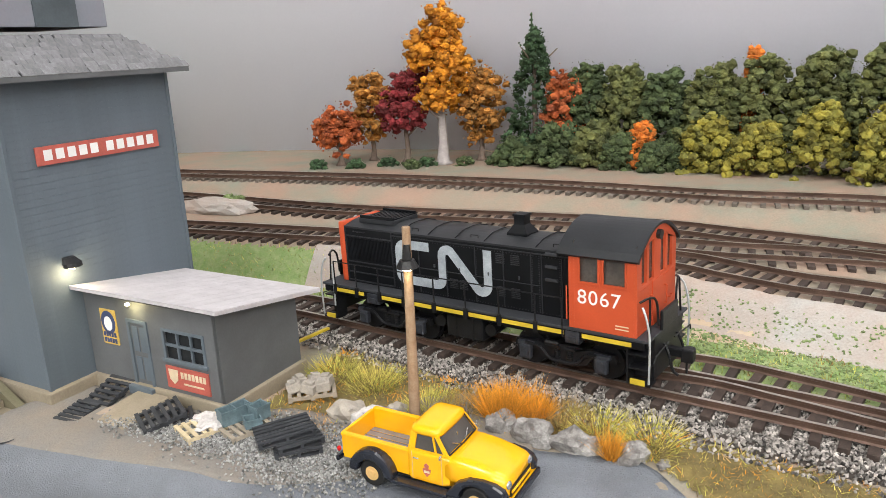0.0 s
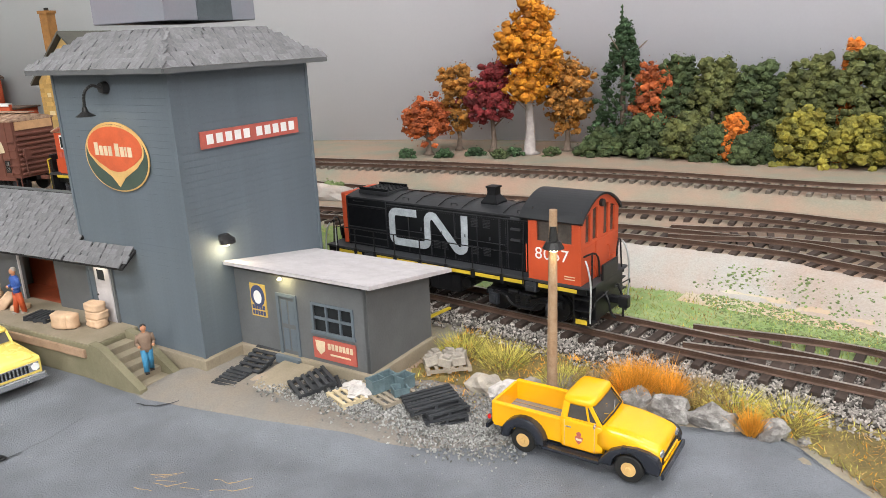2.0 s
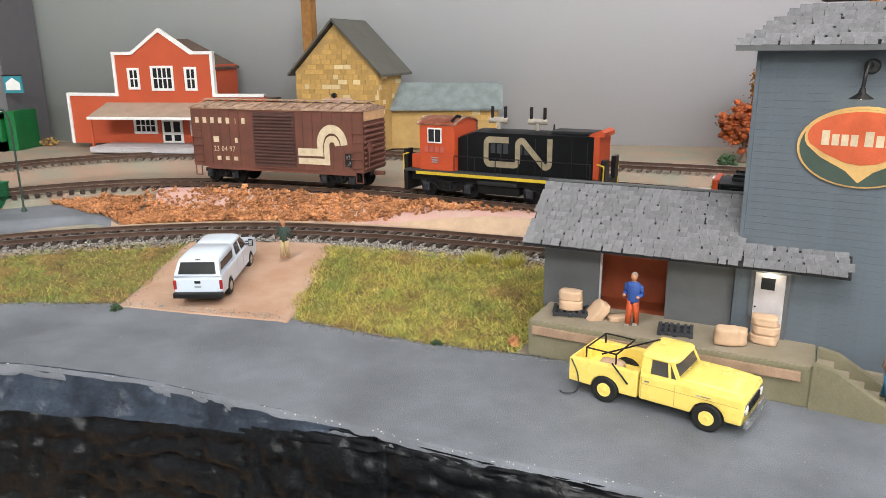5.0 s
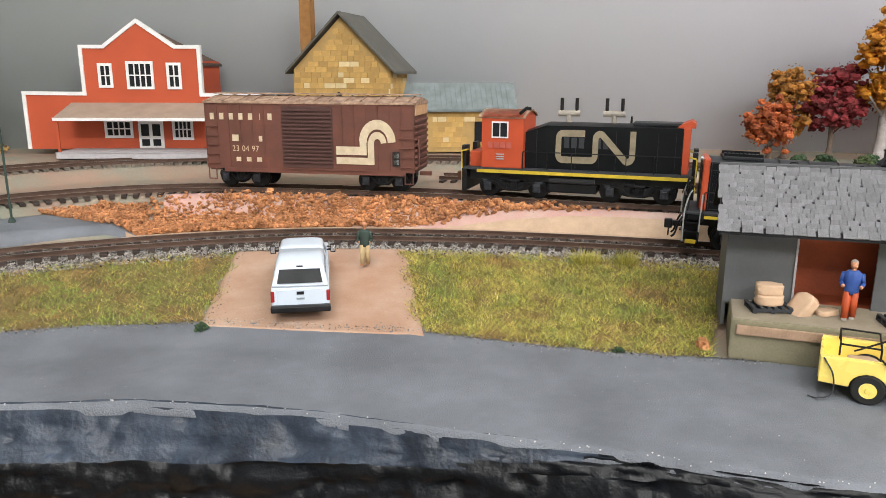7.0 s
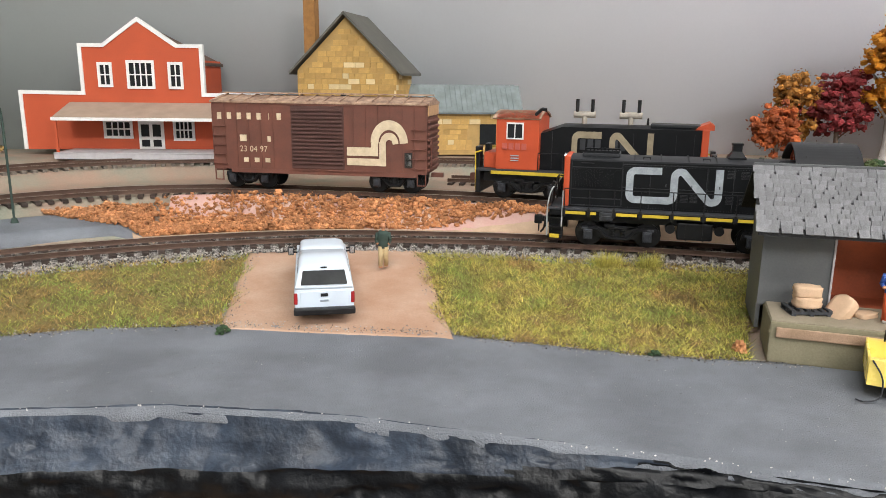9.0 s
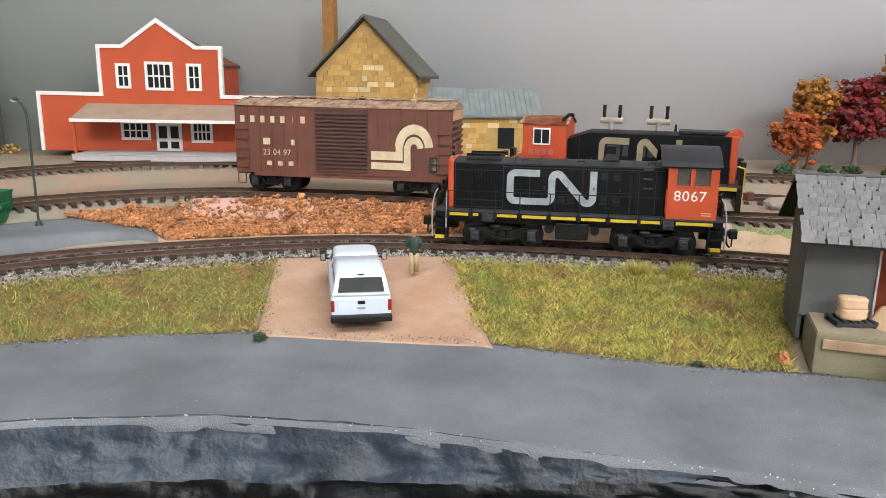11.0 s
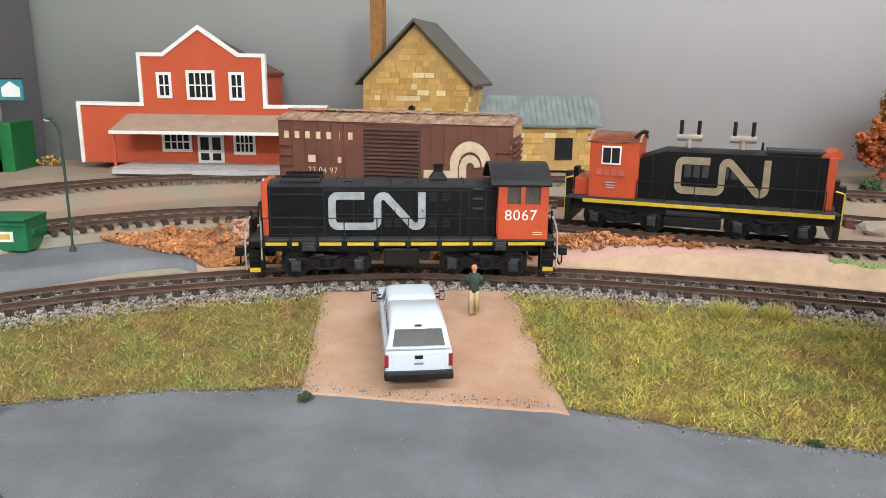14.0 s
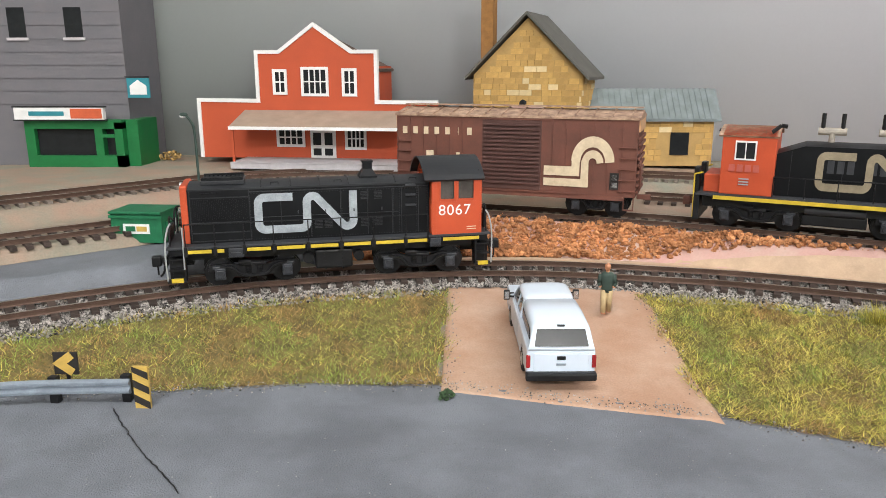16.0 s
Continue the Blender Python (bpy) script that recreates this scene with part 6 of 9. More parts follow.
# ---- buildings at the back ----
def red_store():
    s = thing("red_false_front_store", at(-544, 645, 34, -6) @ at(544, 0, 0), "orange-red wooden store with a white-trimmed false front", "store")
    outline = [(-633, 0), (-633, 42), (-587, 41.6), (-587, 76), (-570, 76), (-544, 94.5), (-517, 76), (-499, 76), (-499, 41), (-455, 41), (-455, 0)]
    bm = bmesh.new()
    prism(bm, outline, 0, 3)
    part("front_wall", bm, M["red_house"], s)
    bm = bmesh.new()
    band(bm, outline[0:10], 2.6, -1.0, 3.6)
    part("trim", bm, M["white"], s, "white cornice trim")
    part("side_wall", B((-588, -498, 3, 48, 0, 66), (-630, -458, 3, 40, 0, 36)), M["red_house"], s)
    bm = bmesh.new()
    prism(bm, [(-590, 64), (-544, 88), (-497, 64), (-497, 62), (-544, 86), (-590, 62)], 3, 52)
    part("roof", bm, M["brown_roof"], s, "dark brown gable roof")
    for bx in ((-631, -588.5, 3, 42, 36, 37.5), (-497.5, -456, 3, 42, 36, 37.5)):
        part("low_roof", B(bx), M["brown_roof"], s)
    for x0, x1, z0, z1, n in ((-575.4, -564.6, 46, 64, 2), (-554.2, -533.8, 45, 65.6, 4), (-524, -513, 45, 64.6, 2), (-574.6, -553, 8.4, 22.6, 4), (-523, -507, 7, 23, 4)):
        w = part("window", B((x0 + 0.8, x1 - 0.8, -0.3, 0.3, z0 + 0.8, z1 - 0.8)), M["dark_glass"], s)
        part("frame", B((x0, x1, -1.0, -0.3, z0, z0 + 2), (x0, x1, -1.0, -0.3, z1 - 2, z1), (x0, x0 + 2, -1.0, -0.3, z0 + 2, z1 - 2), (x1 - 2, x1, -1.0, -0.3, z0 + 2, z1 - 2)), M["white"], w)
        zm = (z0 + z1) / 2
        bars = [(x0 + 2 + (x1 - x0 - 4) * k / n - 0.45, x0 + 2 + (x1 - x0 - 4) * k / n + 0.45, -0.8, -0.3, z0 + 2, z1 - 2) for k in range(1, n)]
        part("bar", B(*bars, (x0 + 2, x1 - 2, -0.7, -0.3, zm - 0.45, zm + 0.45)), M["white"], w)
    d = part("door", B((-549, -530, -0.4, 0.3, 0, 21.4)), M["white"], s, "white double door with glass")
    part("pane", B((-547, -541, -0.6, -0.35, 10, 19), (-538.4, -532.4, -0.6, -0.35, 10, 19), (-547, -541, -0.6, -0.35, 2.5, 7.6), (-538.4, -532.4, -0.6, -0.35, 2.5, 7.6)), M["dark_glass"], d)
    bm = bmesh.new()
    prism(bm, [(-30, 24.0), (-30, 25.6), (0, 35), (0, 33.6)], -598, -470, "x")
    part("porch_roof", bm, M["tan_roof"], s, "tan sloped porch roof")
    part("porch_fascia", B((-598.5, -469.5, -30.6, -29.8, 23.2, 25.4)), M["white"], s)
    part("porch_deck", B((-598, -470, -32, 0, -4, 0.2), bevel=0.4), M["tin"], s, "grey plank porch deck")
    for x in (-596.5, -471.5):
        part("porch_post", B((x - 0.8, x + 0.8, -29, -27.4, 0.2, 24.2)), M["red_house"], s)
    for k in range(9):
        part("plank", B((-598 + k * 14.2, -584.2 + k * 14.2, -32.4, 0, 0.2, 0.7)), M["tin"], s)


red_store()


def stone_course(parent, x0, x1, z0, z1, y, h, w, seed, mats, clip=None, flip=None):
    """Separate squared stones on a wall face looking to -y (or to +x with flip)."""
    rnd = random.Random(seed)
    meshes = {}
    rows = int((z1 - z0) / h)
    for r in range(rows):
        z = z0 + r * h
        x = x0 - rnd.uniform(0, w * 0.6)
        while x < x1:
            k = rnd.choice((0.7, 1.0, 1.3))
            a, b = max(x, x0), min(x + w * k, x1)
            if b - a > 1.0 and (clip is None or (clip(a, z + h) and clip(b, z + h))):
                key = (round((b - a) * 2) / 2, rnd.random() < 0.13)
                if key not in meshes:
                    wd = key[0] - 0.35
                    meshes[key] = mesh_of("stone", B((0, wd, -0.45, 0.3, 0, h - 0.35)), mats[1] if key[1] else mats[0])
                ob = new("stone", meshes[key])
                ob.parent = parent
                ob.matrix_basis = at(a, y + rnd.uniform(-0.12, 0.12), z) if not flip else at(flip + rnd.uniform(-0.1, 0.1), a, z, 90)
            x += w * k


def stone_house():
    s = thing("stone_house", at(-398, 632, 30, -20) @ at(398, -632, 0), "yellow stone gabled house with a dark roof and ochre chimney", "house")
    x0, x1, yf, yb, ev, ap = -433, -355, 634, 676, 64, 102
    xm = (x0 + x1) / 2
    bm = bmesh.new()
    prism(bm, [(x0, 0), (x1, 0), (x1, ev), (xm, ap), (x0, ev)], yf, yb)
    wall = part("wall", bm, M["mortar"], s, "yellow coursed stone wall with pale stones")
    stone_course(wall, x0, x1, 30, 100, yf, 4.0, 7, 3, (M["stone"], M["stone_pale"]), lambda x, z: z < ev + (ap - ev) * (1 - abs(x - xm) / (xm - x0)) - 1)
    stone_course(wall, yf, yb, 30, 62, 0, 4.0, 7, 4, (M["stone"], M["stone_pale"]), None, x1)
    for sgn, xe in ((-1, x0 - 5), (1, x1 + 5)):
        bm = bmesh.new()
        k = (ap - ev) / (xm - x0)
        ze = ev - 5 * k
        prism(bm, [(xe, ze + 1.4), (xm, ap + 1.8), (xm, ap + 4.0), (xe, ze + 3.4)], yf - 5, yb + 12)
        part("roof_slope", bm, M["dark_roof"], s, "dark slate roof slope")
    ch = part("chimney", B((-432, -423, 646, 655, 60, 122)), M["brick_chim"], s, "tall ochre brick chimney")
    part("chimney_cap", B((-433, -422, 645, 656, 122, 124.5)), M["brick_chim"], ch)
    bm = bmesh.new()
    rod(bm, (-427.5, 650.5, 124.5), (-427.5, 650.5, 127), 2.0, n=10)
    part("chimney_pot", bm, M["under"], ch)
    part("doorway", B((xm - 12, xm + 14, yf - 0.9, yf, 34, 43)), M["foam"], s, "pinkish faded panel over the entry")
    bm = bmesh.new()
    ball(bm, (xm - 2, yf - 1.5, 45), (3, 1, 2.4), sub=1)
    part("lantern", bm, M["under"], s)
    a = thing("stone_annex", at(0, 0, 30), "low yellow stone annex with a blue-grey corrugated roof", "outbuilding")
    ax0, ax1, ay0, ay1 = -353.5, -260, 640, 672
    bm = bmesh.new()
    prism(bm, [(ay0, 0), (ay1, 0), (ay1, 36), ((ay0 + ay1) / 2, 52), (ay0, 36)], ax0, ax1, "x")
    aw = part("wall", bm, M["mortar"], a)
    stone_course(aw, ax0 + 30, ax1, 4, 35, ay0, 4.0, 7, 5, (M["stone"], M["stone_pale"]), lambda x, z: not (-293 < x < -274 and z < 27))
    part("window", B((-290, -277, ay0 - 0.8, ay0 + 0.2, 8, 24)), M["dark_glass"], a)
    bm = bmesh.new()
    prism(bm, [(ay0 - 4, 31.8), ((ay0 + ay1) / 2, 52.3), (ay1 + 4, 32), (ay1 + 4, 33), ((ay0 + ay1) / 2, 53.6), (ay0 - 4, 33.1)], ax0, ax1 + 4, "x")
    ar = part("roof", bm, M["annex_roof"], a)
    for k in range(23):
        p0, p1 = ax0 + k * 4.1, ax0 + k * 4.1 + 3.5
        bm = bmesh.new()
        prism(bm, [(ay0 - 4.2, 32.4), ((ay0 + ay1) / 2, 52.6), ((ay0 + ay1) / 2, 54.2), (ay0 - 4.2, 33.6)], p0, p1, "x")
        part("roof_sheet", bm, M["annex_roof"], ar)


stone_house()


def corner_shop():
    s = thing("grey_block_building", at(-9.7, 0, 28) @ Matrix.Diagonal((0.97, 1, 0.76, 1)), "tall grey block building with a green shopfront", "shop building")
    w = part("wall", B((-860, -690, 640, 700, 0, 190)), M["grey_block"], s, "dark grey painted block wall")
    for k in range(12):
        part("block_course", B((-860, -689.6, 639.5, 640, 48 + k * 12, 59.4 + k * 12)), M["grey_block"], w)
    for x in (-812, -773, -731):
        win = part("window", B((x, x + 13, 639.2, 639.8, 121, 148)), M["dark_glass"], s)
        part("sill", B((x - 1.5, x + 14.5, 638, 640, 118.5, 121)), M["tin"], win)
    f = part("shopfront", B((-764, -691, 628, 640, 2, 13), (-764, -757, 628, 640, 13, 38), (-712, -706, 628, 640, 13, 38), (-697, -691, 628, 640, 2, 44), (-764, -691, 628, 640, 38, 46)), M["shop_green"], s, "bright green painted shopfront")
    part("glass", B((-757, -712, 632, 633, 13, 38), (-706, -697, 634, 635, 2, 38)), M["dark_glass"], f)
    part("side_bay", B((-691, -682, 634, 668, 2, 46), bevel=0.5), M["shop_green"], f)
    part("transom", B((-706, -697, 627.5, 629, 30, 33)), M["shop_green"], f)
    sg = part("sign_board", B((-768, -702, 624, 628, 47, 58)), M["white"], s, "white and orange shop sign with a plain bar")
    part("orange_end", B((-726, -703, 623.6, 624, 48, 57)), M["sign_orange"], sg)
    part("bar", B((-757, -731, 623.6, 624, 50.5, 54.5)), M["teal"], sg)
    part("rim", B((-769, -701, 623.8, 628.2, 45.8, 47), (-769, -701, 623.8, 628.2, 58, 59.2)), M["under"], sg)
    h = thing("hanging_sign", at(12, 0, 36.5) @ Matrix.Diagonal((1, 1, 0.76, 1)), "teal hanging sign with a pale house shape", "sign")
    part("board", B((-689, -673, 636, 637.5, 55, 73)), M["teal"], h)
    bm = bmesh.new()
    prism(bm, [(-687, 58), (-675, 58), (-675, 66), (-681, 71.5), (-687, 66)], 635.6, 636)
    part("house_shape", bm, M["white"], h)
    bm = bmesh.new()
    rod(bm, (-690.5, 637, 74), (-673, 637, 74), 0.6, n=6)
    part("bracket", bm, M["under"], h)


corner_shop()

# parking lot things
def dumpster():
    d = thing("dumpster", at(-596.5, 466, 14.4, -4) @ Matrix.Scale(0.9, 4), "green steel dumpster with a plain pale label", "dumpster")
    bm = bmesh.new()
    prism(bm, [(-10.5, 1), (9, 1), (11, 15), (11, 17), (-10.5, 17)], -14.5, 14.5, "x")
    part("bin", bm, M["dumpster"], d)
    part("lid", B((-15, 15, -12, 11.6, 17, 18.4), bevel=0.4), M["dumpster"], d)
    part("rim", B((-15.2, 15.2, -11.4, -10.4, 14.6, 16.2)), M["dumpster"], d)
    for s in (-1, 1):
        part("side_sleeve", B((min(s * 14.5, s * 16.5), max(s * 14.5, s * 16.5), -6, 6, 9, 12)), M["dumpster"], d)
        part("foot", B((s * 10 - 1.5, s * 10 + 1.5, -9, 9, 0, 1.1)), M["under"], d)
    lb = part("label", B((-7.5, 7.5, -10.9, -10.5, 6, 11.5)), M["white"], d)
    part("bar", B((-6, -0.5, -11.1, -10.9, 7.4, 10.2)), M["dumpster"], lb)
    part("bar", B((0.2, 6, -11.1, -10.9, 7.4, 10.2)), M["sign_yellow"], lb)


dumpster()


def street_lamp():
    s = thing("street_lamp", at(-565, 459, 14.2) @ Matrix.Scale(0.93, 4), "dark green curved street lamp beside the parking lot", "street lamp")
    bm = bmesh.new()
    wire(bm, spline([(0, 0, 0), (0, 0, 40), (-0.3, 0, 60), (-1.8, 0, 65), (-4.2, 0, 68)], 3), 0.7, 8)
    part("pole", bm, M["dk_green"], s)
    bm = bmesh.new()
    rod(bm, (0, 0, 0), (0, 0, 3), 2.2, 1.2, 10)
    part("base", bm, M["dk_green"], s)
    bm = bmesh.new()
    ball(bm, (-5.2, 0, 68.2), (2.2, 1.6, 1.2))
    hd = part("head", bm, M["dk_green"], s)
    bm = bmesh.new()
    part("lens", ball(bm, (-5.6, 0, 67.6), (1.9, 1.3, 1.1)), M["white"], hd)


street_lamp()


def guardrail():
    g = thing("guardrail", at(0, 0, 0), "galvanised road guardrail on dark posts", "guardrail")
    bm = bmesh.new()
    pts = spline([(-640, 286, 0), (-600, 297, 0), (-565, 304.5, 0), (-533, 307, 0)], 4)
    prof = [(0, 5.0), (-1.0, 5.6), (-1.0, 6.4), (0, 7.0), (0, 7.6), (-1.0, 8.2), (-1.0, 9.0), (0, 9.6), (0.5, 9.6), (0.5, 5.0)]
    loft(bm, [[(p.x, p.y + a, b) for a, b in prof] for p in pts])
    part("beam", bm, M["guard"], g)
    for x, y in ((-557.8, 307), (-536.7, 309), (-590, 301), (-620, 293)):
        part("post", B((x - 1.3, x + 1.3, y - 0.6, y + 1.8, 0.2, 10), bevel=0.2), M["under"], g)
    e = thing("hazard_marker", at(-530.2, 305.6, 0.4), "yellow and black striped hazard marker post", "road sign")
    b = part("plate", B((-2.3, 2.3, -0.5, 0.5, 0, 14)), M["hazard"], e)
    for k in range(3):
        bm = bmesh.new()
        z = 0.6 + k * 4.7
        prism(bm, [(-2.3, z + 2.4), (2.3, z), (2.3, z + 2.2), (-2.3, z + 4.6 if z + 4.6 < 14 else 14)], -0.75, -0.5)
        part("stripe", bm, M["hair"], b)
    c = thing("chevron_sign", at(-556, 312, 3) @ Matrix.Scale(0.72, 4), "black and yellow chevron curve sign", "road sign")
    b = part("plate", B((-5.2, 5.2, -0.5, 0.4, 8, 18), bevel=0.2), M["hair"], c)
    bm = bmesh.new()
    band(bm, [(3, 17), (-2.5, 13), (3, 9)], 3.6, -0.75, -0.5)
    part("chevron", bm, M["hazard"], b)
    part("post", B((-0.7, 0.7, 0.3, 1.2, -1, 9)), M["under"], c)


guardrail()


# ---- road vehicles ----
def wheel(parent, x, y, z, r, w, rim_mat, side, name="wheel"):
    bm = bmesh.new()
    n = 24
    rings = []
    for dy, k in ((-w / 2, 0.62), (-w / 2, 0.9), (-w / 2 + 0.35, 1.0), (w / 2 - 0.35, 1.0), (w / 2, 0.9), (w / 2, 0.62)):
        rings.append([(x + r * k * math.cos(2 * math.pi * i / n), y + dy, z + r * k * math.sin(2 * math.pi * i / n)) for i in range(n)])
    loft(bm, rings)
    t = part(name, bm, M["tyre"], parent)
    bm = bmesh.new()
    yo = y + side * w / 2
    rod(bm, (x, yo - side * 0.5, z), (x, yo + side * 0.12, z), r * 0.52, n=20)
    rod(bm, (x, yo, z), (x, yo + side * 0.5, z), r * 0.24, r * 0.16, n=12)
    part("rim", bm, rim_mat, t)
    return t


def rring(x, w, z0, z1, r, n=4):
    """A rounded upright ring across a car at x."""
    out = []
    for cy, cz, a in ((w - r, z0 + r, -90), (w - r, z1 - r, 0), (-w + r, z1 - r, 90), (-w + r, z0 + r, 180)):
        out += [(x, cy + r * math.cos(radians(a + 90 * k / n)), cz + r * math.sin(radians(a + 90 * k / n))) for k in range(n + 1)]
    return out


def side_profile(pts, arches, z0):
    """Side outline with round wheel openings cut into the bottom edge."""
    bottom = []
    for cx, r in arches:
        h = z0
        bottom += [(cx + r * math.cos(radians(a)), max(z0, h + r * math.sin(radians(a)) * 0.92)) for a in range(180, -1, -20)]
    return bottom + pts


def bevelled_prism(pts, y0, y1, off=0.6):
    bm = bmesh.new()
    prism(bm, pts, y0, y1)
    es = [e for e in bm.edges if len(e.link_faces) == 2 and e.calc_face_angle(0) > 1.0]
    bmesh.ops.bevel(bm, geom=es, offset=off, segments=2, affect="EDGES", profile=0.6, clamp_overlap=True)
    return bm


def greenhouse(parent, base, top, zb, zt, wb, wt, paint, roof_h=1.1, posts=(), over=0.6, rear=1.5, front=1.0):
    """Cab windows: a glass body, corner pillars, sills and a rounded roof."""
    (b0, b1), (t0, t1) = base, top
    bm = bmesh.new()
    loft(bm, [[(b0 + 0.4, -wb + 0.4, zb), (b1 - 0.4, -wb + 0.4, zb), (b1 - 0.4, wb - 0.4, zb), (b0 + 0.4, wb - 0.4, zb)], [(t0 + 0.3, -wt + 0.3, zt), (t1 - 0.3, -wt + 0.3, zt), (t1 - 0.3, wt - 0.3, zt), (t0 + 0.3, wt - 0.3, zt)]])
    part("cab_glass", bm, M["car_glass"], parent, "smoky cab glass")
    bm = bmesh.new()
    for s in (-1, 1):
        for bx, tx, w in [(b0 + rear / 2, t0 + rear / 2 - 0.1, rear), (b1 - 0.5, t1 - 0.4, front), *posts]:
            loft(bm, [[(bx - w / 2, s * (wb - 0.9), zb - 0.2), (bx + w / 2, s * (wb - 0.9), zb - 0.2), (bx + w / 2, s * (wb + 0.05), zb - 0.2), (bx - w / 2, s * (wb + 0.05), zb - 0.2)], [(tx - w / 2, s * (wt - 0.9), zt + 0.1), (tx + w / 2, s * (wt - 0.9), zt + 0.1), (tx + w / 2, s * (wt + 0.05), zt + 0.1), (tx - w / 2, s * (wt + 0.05), zt + 0.1)]])
        box(bm, b0 + 0.2, b1 - 0.3, *sorted((s * (wb - 0.5), s * (wb + 0.08))), zb - 0.3, zb + 0.45)
    k = 0.25
    loft(bm, [[(b0, -wb, zb - 0.2), (b0 + 0.8, -wb, zb - 0.2), (b0 + 0.8, wb, zb - 0.2), (b0, wb, zb - 0.2)], [(b0 + (t0 - b0) * k, -wb, zb + (zt - zb) * k), (b0 + (t0 - b0) * k + 0.8, -wb, zb + (zt - zb) * k), (b0 + (t0 - b0) * k + 0.8, wb, zb + (zt - zb) * k), (b0 + (t0 - b0) * k, wb, zb + (zt - zb) * k)]])
    part("pillar_frame", bm, paint, parent)
    # crowned roof: rounded corners in plan, falling to a lip all round
    bm = bmesh.new()
    m, l = (t0 + t1) / 2, (t1 - t0) / 2 + over
    rings = []
    for z, f in ((-0.15, 0.965), (0.12, 1.0), (0.38, 0.995), (0.66, 0.95), (0.86, 0.84), (0.97, 0.62), (1.0, 0.3)):
        ring = []
        for i in range(28):
            a = 2 * math.pi * i / 28
            c, q = math.cos(a), math.sin(a)
            ring.append((m + l * f * math.copysign(abs(c) ** 0.34, c), (wt + 0.3) * f * math.copysign(abs(q) ** 0.34, q), zt + roof_h * z))
        rings.append(ring)
    loft(bm, rings)
    part("roof", bm, paint, parent, smooth=True)


def vintage_pickup():
    v = thing("vintage_pickup", at(-3.0, 178.6, 1.2, -29.6) @ Matrix.Scale(0.94, 4), "orange-yellow vintage pickup with dark navy fenders", "pickup truck")
    P = M["truck_orange"]
    part("chassis", B((-26, 25, -6.5, 6.5, 3.4, 5.6)), M["under"], v)
    bed = part("bed", B((-27.5, -4.6, -8.6, -7.7, 5.4, 13.4), (-27.5, -4.6, 7.7, 8.6, 5.4, 13.4), (-5.4, -4.6, -7.7, 7.7, 5.4, 13.4), bevel=0.2), P, v, "open orange-yellow cargo bed")
    part("bed_rail", B((-27.6, -4.6, -9.3, -7.6, 12.9, 13.7), (-27.6, -4.6, 7.6, 9.3, 12.9, 13.7), bevel=0.25), P, bed)
    part("tailgate", B((-28.4, -27.4, -7.9, 7.9, 5.8, 13.2), bevel=0.25), P, bed)
    for k in range(6):
        part("bed_board", B((-27.3, -5.5, -7.6 + k * 2.55, -5.4 + k * 2.55, 6.4, 7.2)), M["bed_wood"], bed)
    for k in range(5):
        part("bed_strip", B((-27.3, -5.5, -5.35 + k * 2.55, -5.1 + k * 2.55, 6.4, 7.4)), M["chrome"], bed)
    bm = bmesh.new()
    loft(bm, [rring(-4.6, 9.0, 5, 14.4, 1.4), rring(-3.6, 9.4, 4.6, 14.6, 1.4), rring(6, 9.4, 4.6, 14.6, 1.4), rring(8.6, 9.0, 5, 14.2, 1.6)])
    cab = part("cab", bm, P, v)
    greenhouse(cab, (-4.4, 8.4), (-3.6, 4.8), 14.2, 19.2, 9.0, 8.1, P, 2.3, [(4.6, 3.2, 0.5)], 0.8, 2.0, 1.1)
    bm = bmesh.new()
    loft(bm, [rring(7.0, 9.2, 6, 14.5, 2.6), rring(11, 9.3, 6, 14.4, 2.8), rring(16, 9.3, 6, 14.0, 3.0), rring(21, 9.1, 6, 13.1, 3.0), rring(24.2, 8.8, 6, 12.2, 2.8), rring(25.4, 8.2, 6.2, 11.2, 2.2)])
    hood = part("hood", bm, P, v, smooth=True)
    for s in (-1, 1):
        arch = lambda cx, r: [(cx + r * math.cos(radians(a)), 4.2 + r * math.sin(radians(a))) for a in range(0, 181, 15)]
        for nm, cx, y0, y1, ro in (("front_fender", 17.2, 8.4, 11.4, 7.4), ("rear_fender", -16.0, 8.2, 12.0, 7.6)):
            outer = arch(cx, ro)
            inner = list(reversed(arch(cx, 4.5)))
            if nm == "front_fender":
                outer = [(26.0, 4.4), (26.3, 7.4), (25.2, 9.4), (22.6, 10.6), (19, 11.0), (15, 10.6), (11.6, 8.8), (9.0, 5.8), (7.6, 3.8)]
                inner = [(12.3, 3.8)] + list(reversed(arch(cx, 4.9)))[1:-1] + [(22.1, 4.6)]
            a, b = sorted((s * y0, s * y1))
            part(nm, bevelled_prism(outer + inner, a, b, 0.9), M["fender"], v, "glossy dark navy fender")
        part("running_board", B((-9.5, 8.6, min(s * 8.6, s * 11.6), max(s * 8.6, s * 11.6), 3.4, 4.4), bevel=0.25), M["fender"], v)
        for cx in (17.2, -16.0):
            wheel(v, cx, s * 9.6, 4.2, 4.2, 2.6, M["sign_gold"], s)
        bm = bmesh.new()
        ball(bm, (25.3, s * 7.0, 9.6), (0.7, 1.35, 1.35))
        part("headlight", bm, M["chrome"], v)
        part("door_handle", B((-2.6, -0.8, s * 9.4 - 0.25, s * 9.4 + 0.25, 11.9, 12.3), bevel=0.1), M["chrome"], cab)
        part("door_line", B((-3.1, -2.9, s * 9.42 - 0.05, s * 9.42 + 0.05, 5.6, 14), (6.3, 6.5, s * 9.42 - 0.05, s * 9.42 + 0.05, 5.6, 14)), M["sign_gold"], cab)
        bm = bmesh.new()
        rod(bm, (6.2, s * 9.2, 14), (7.0, s * 10.8, 14.8), 0.2, n=6)
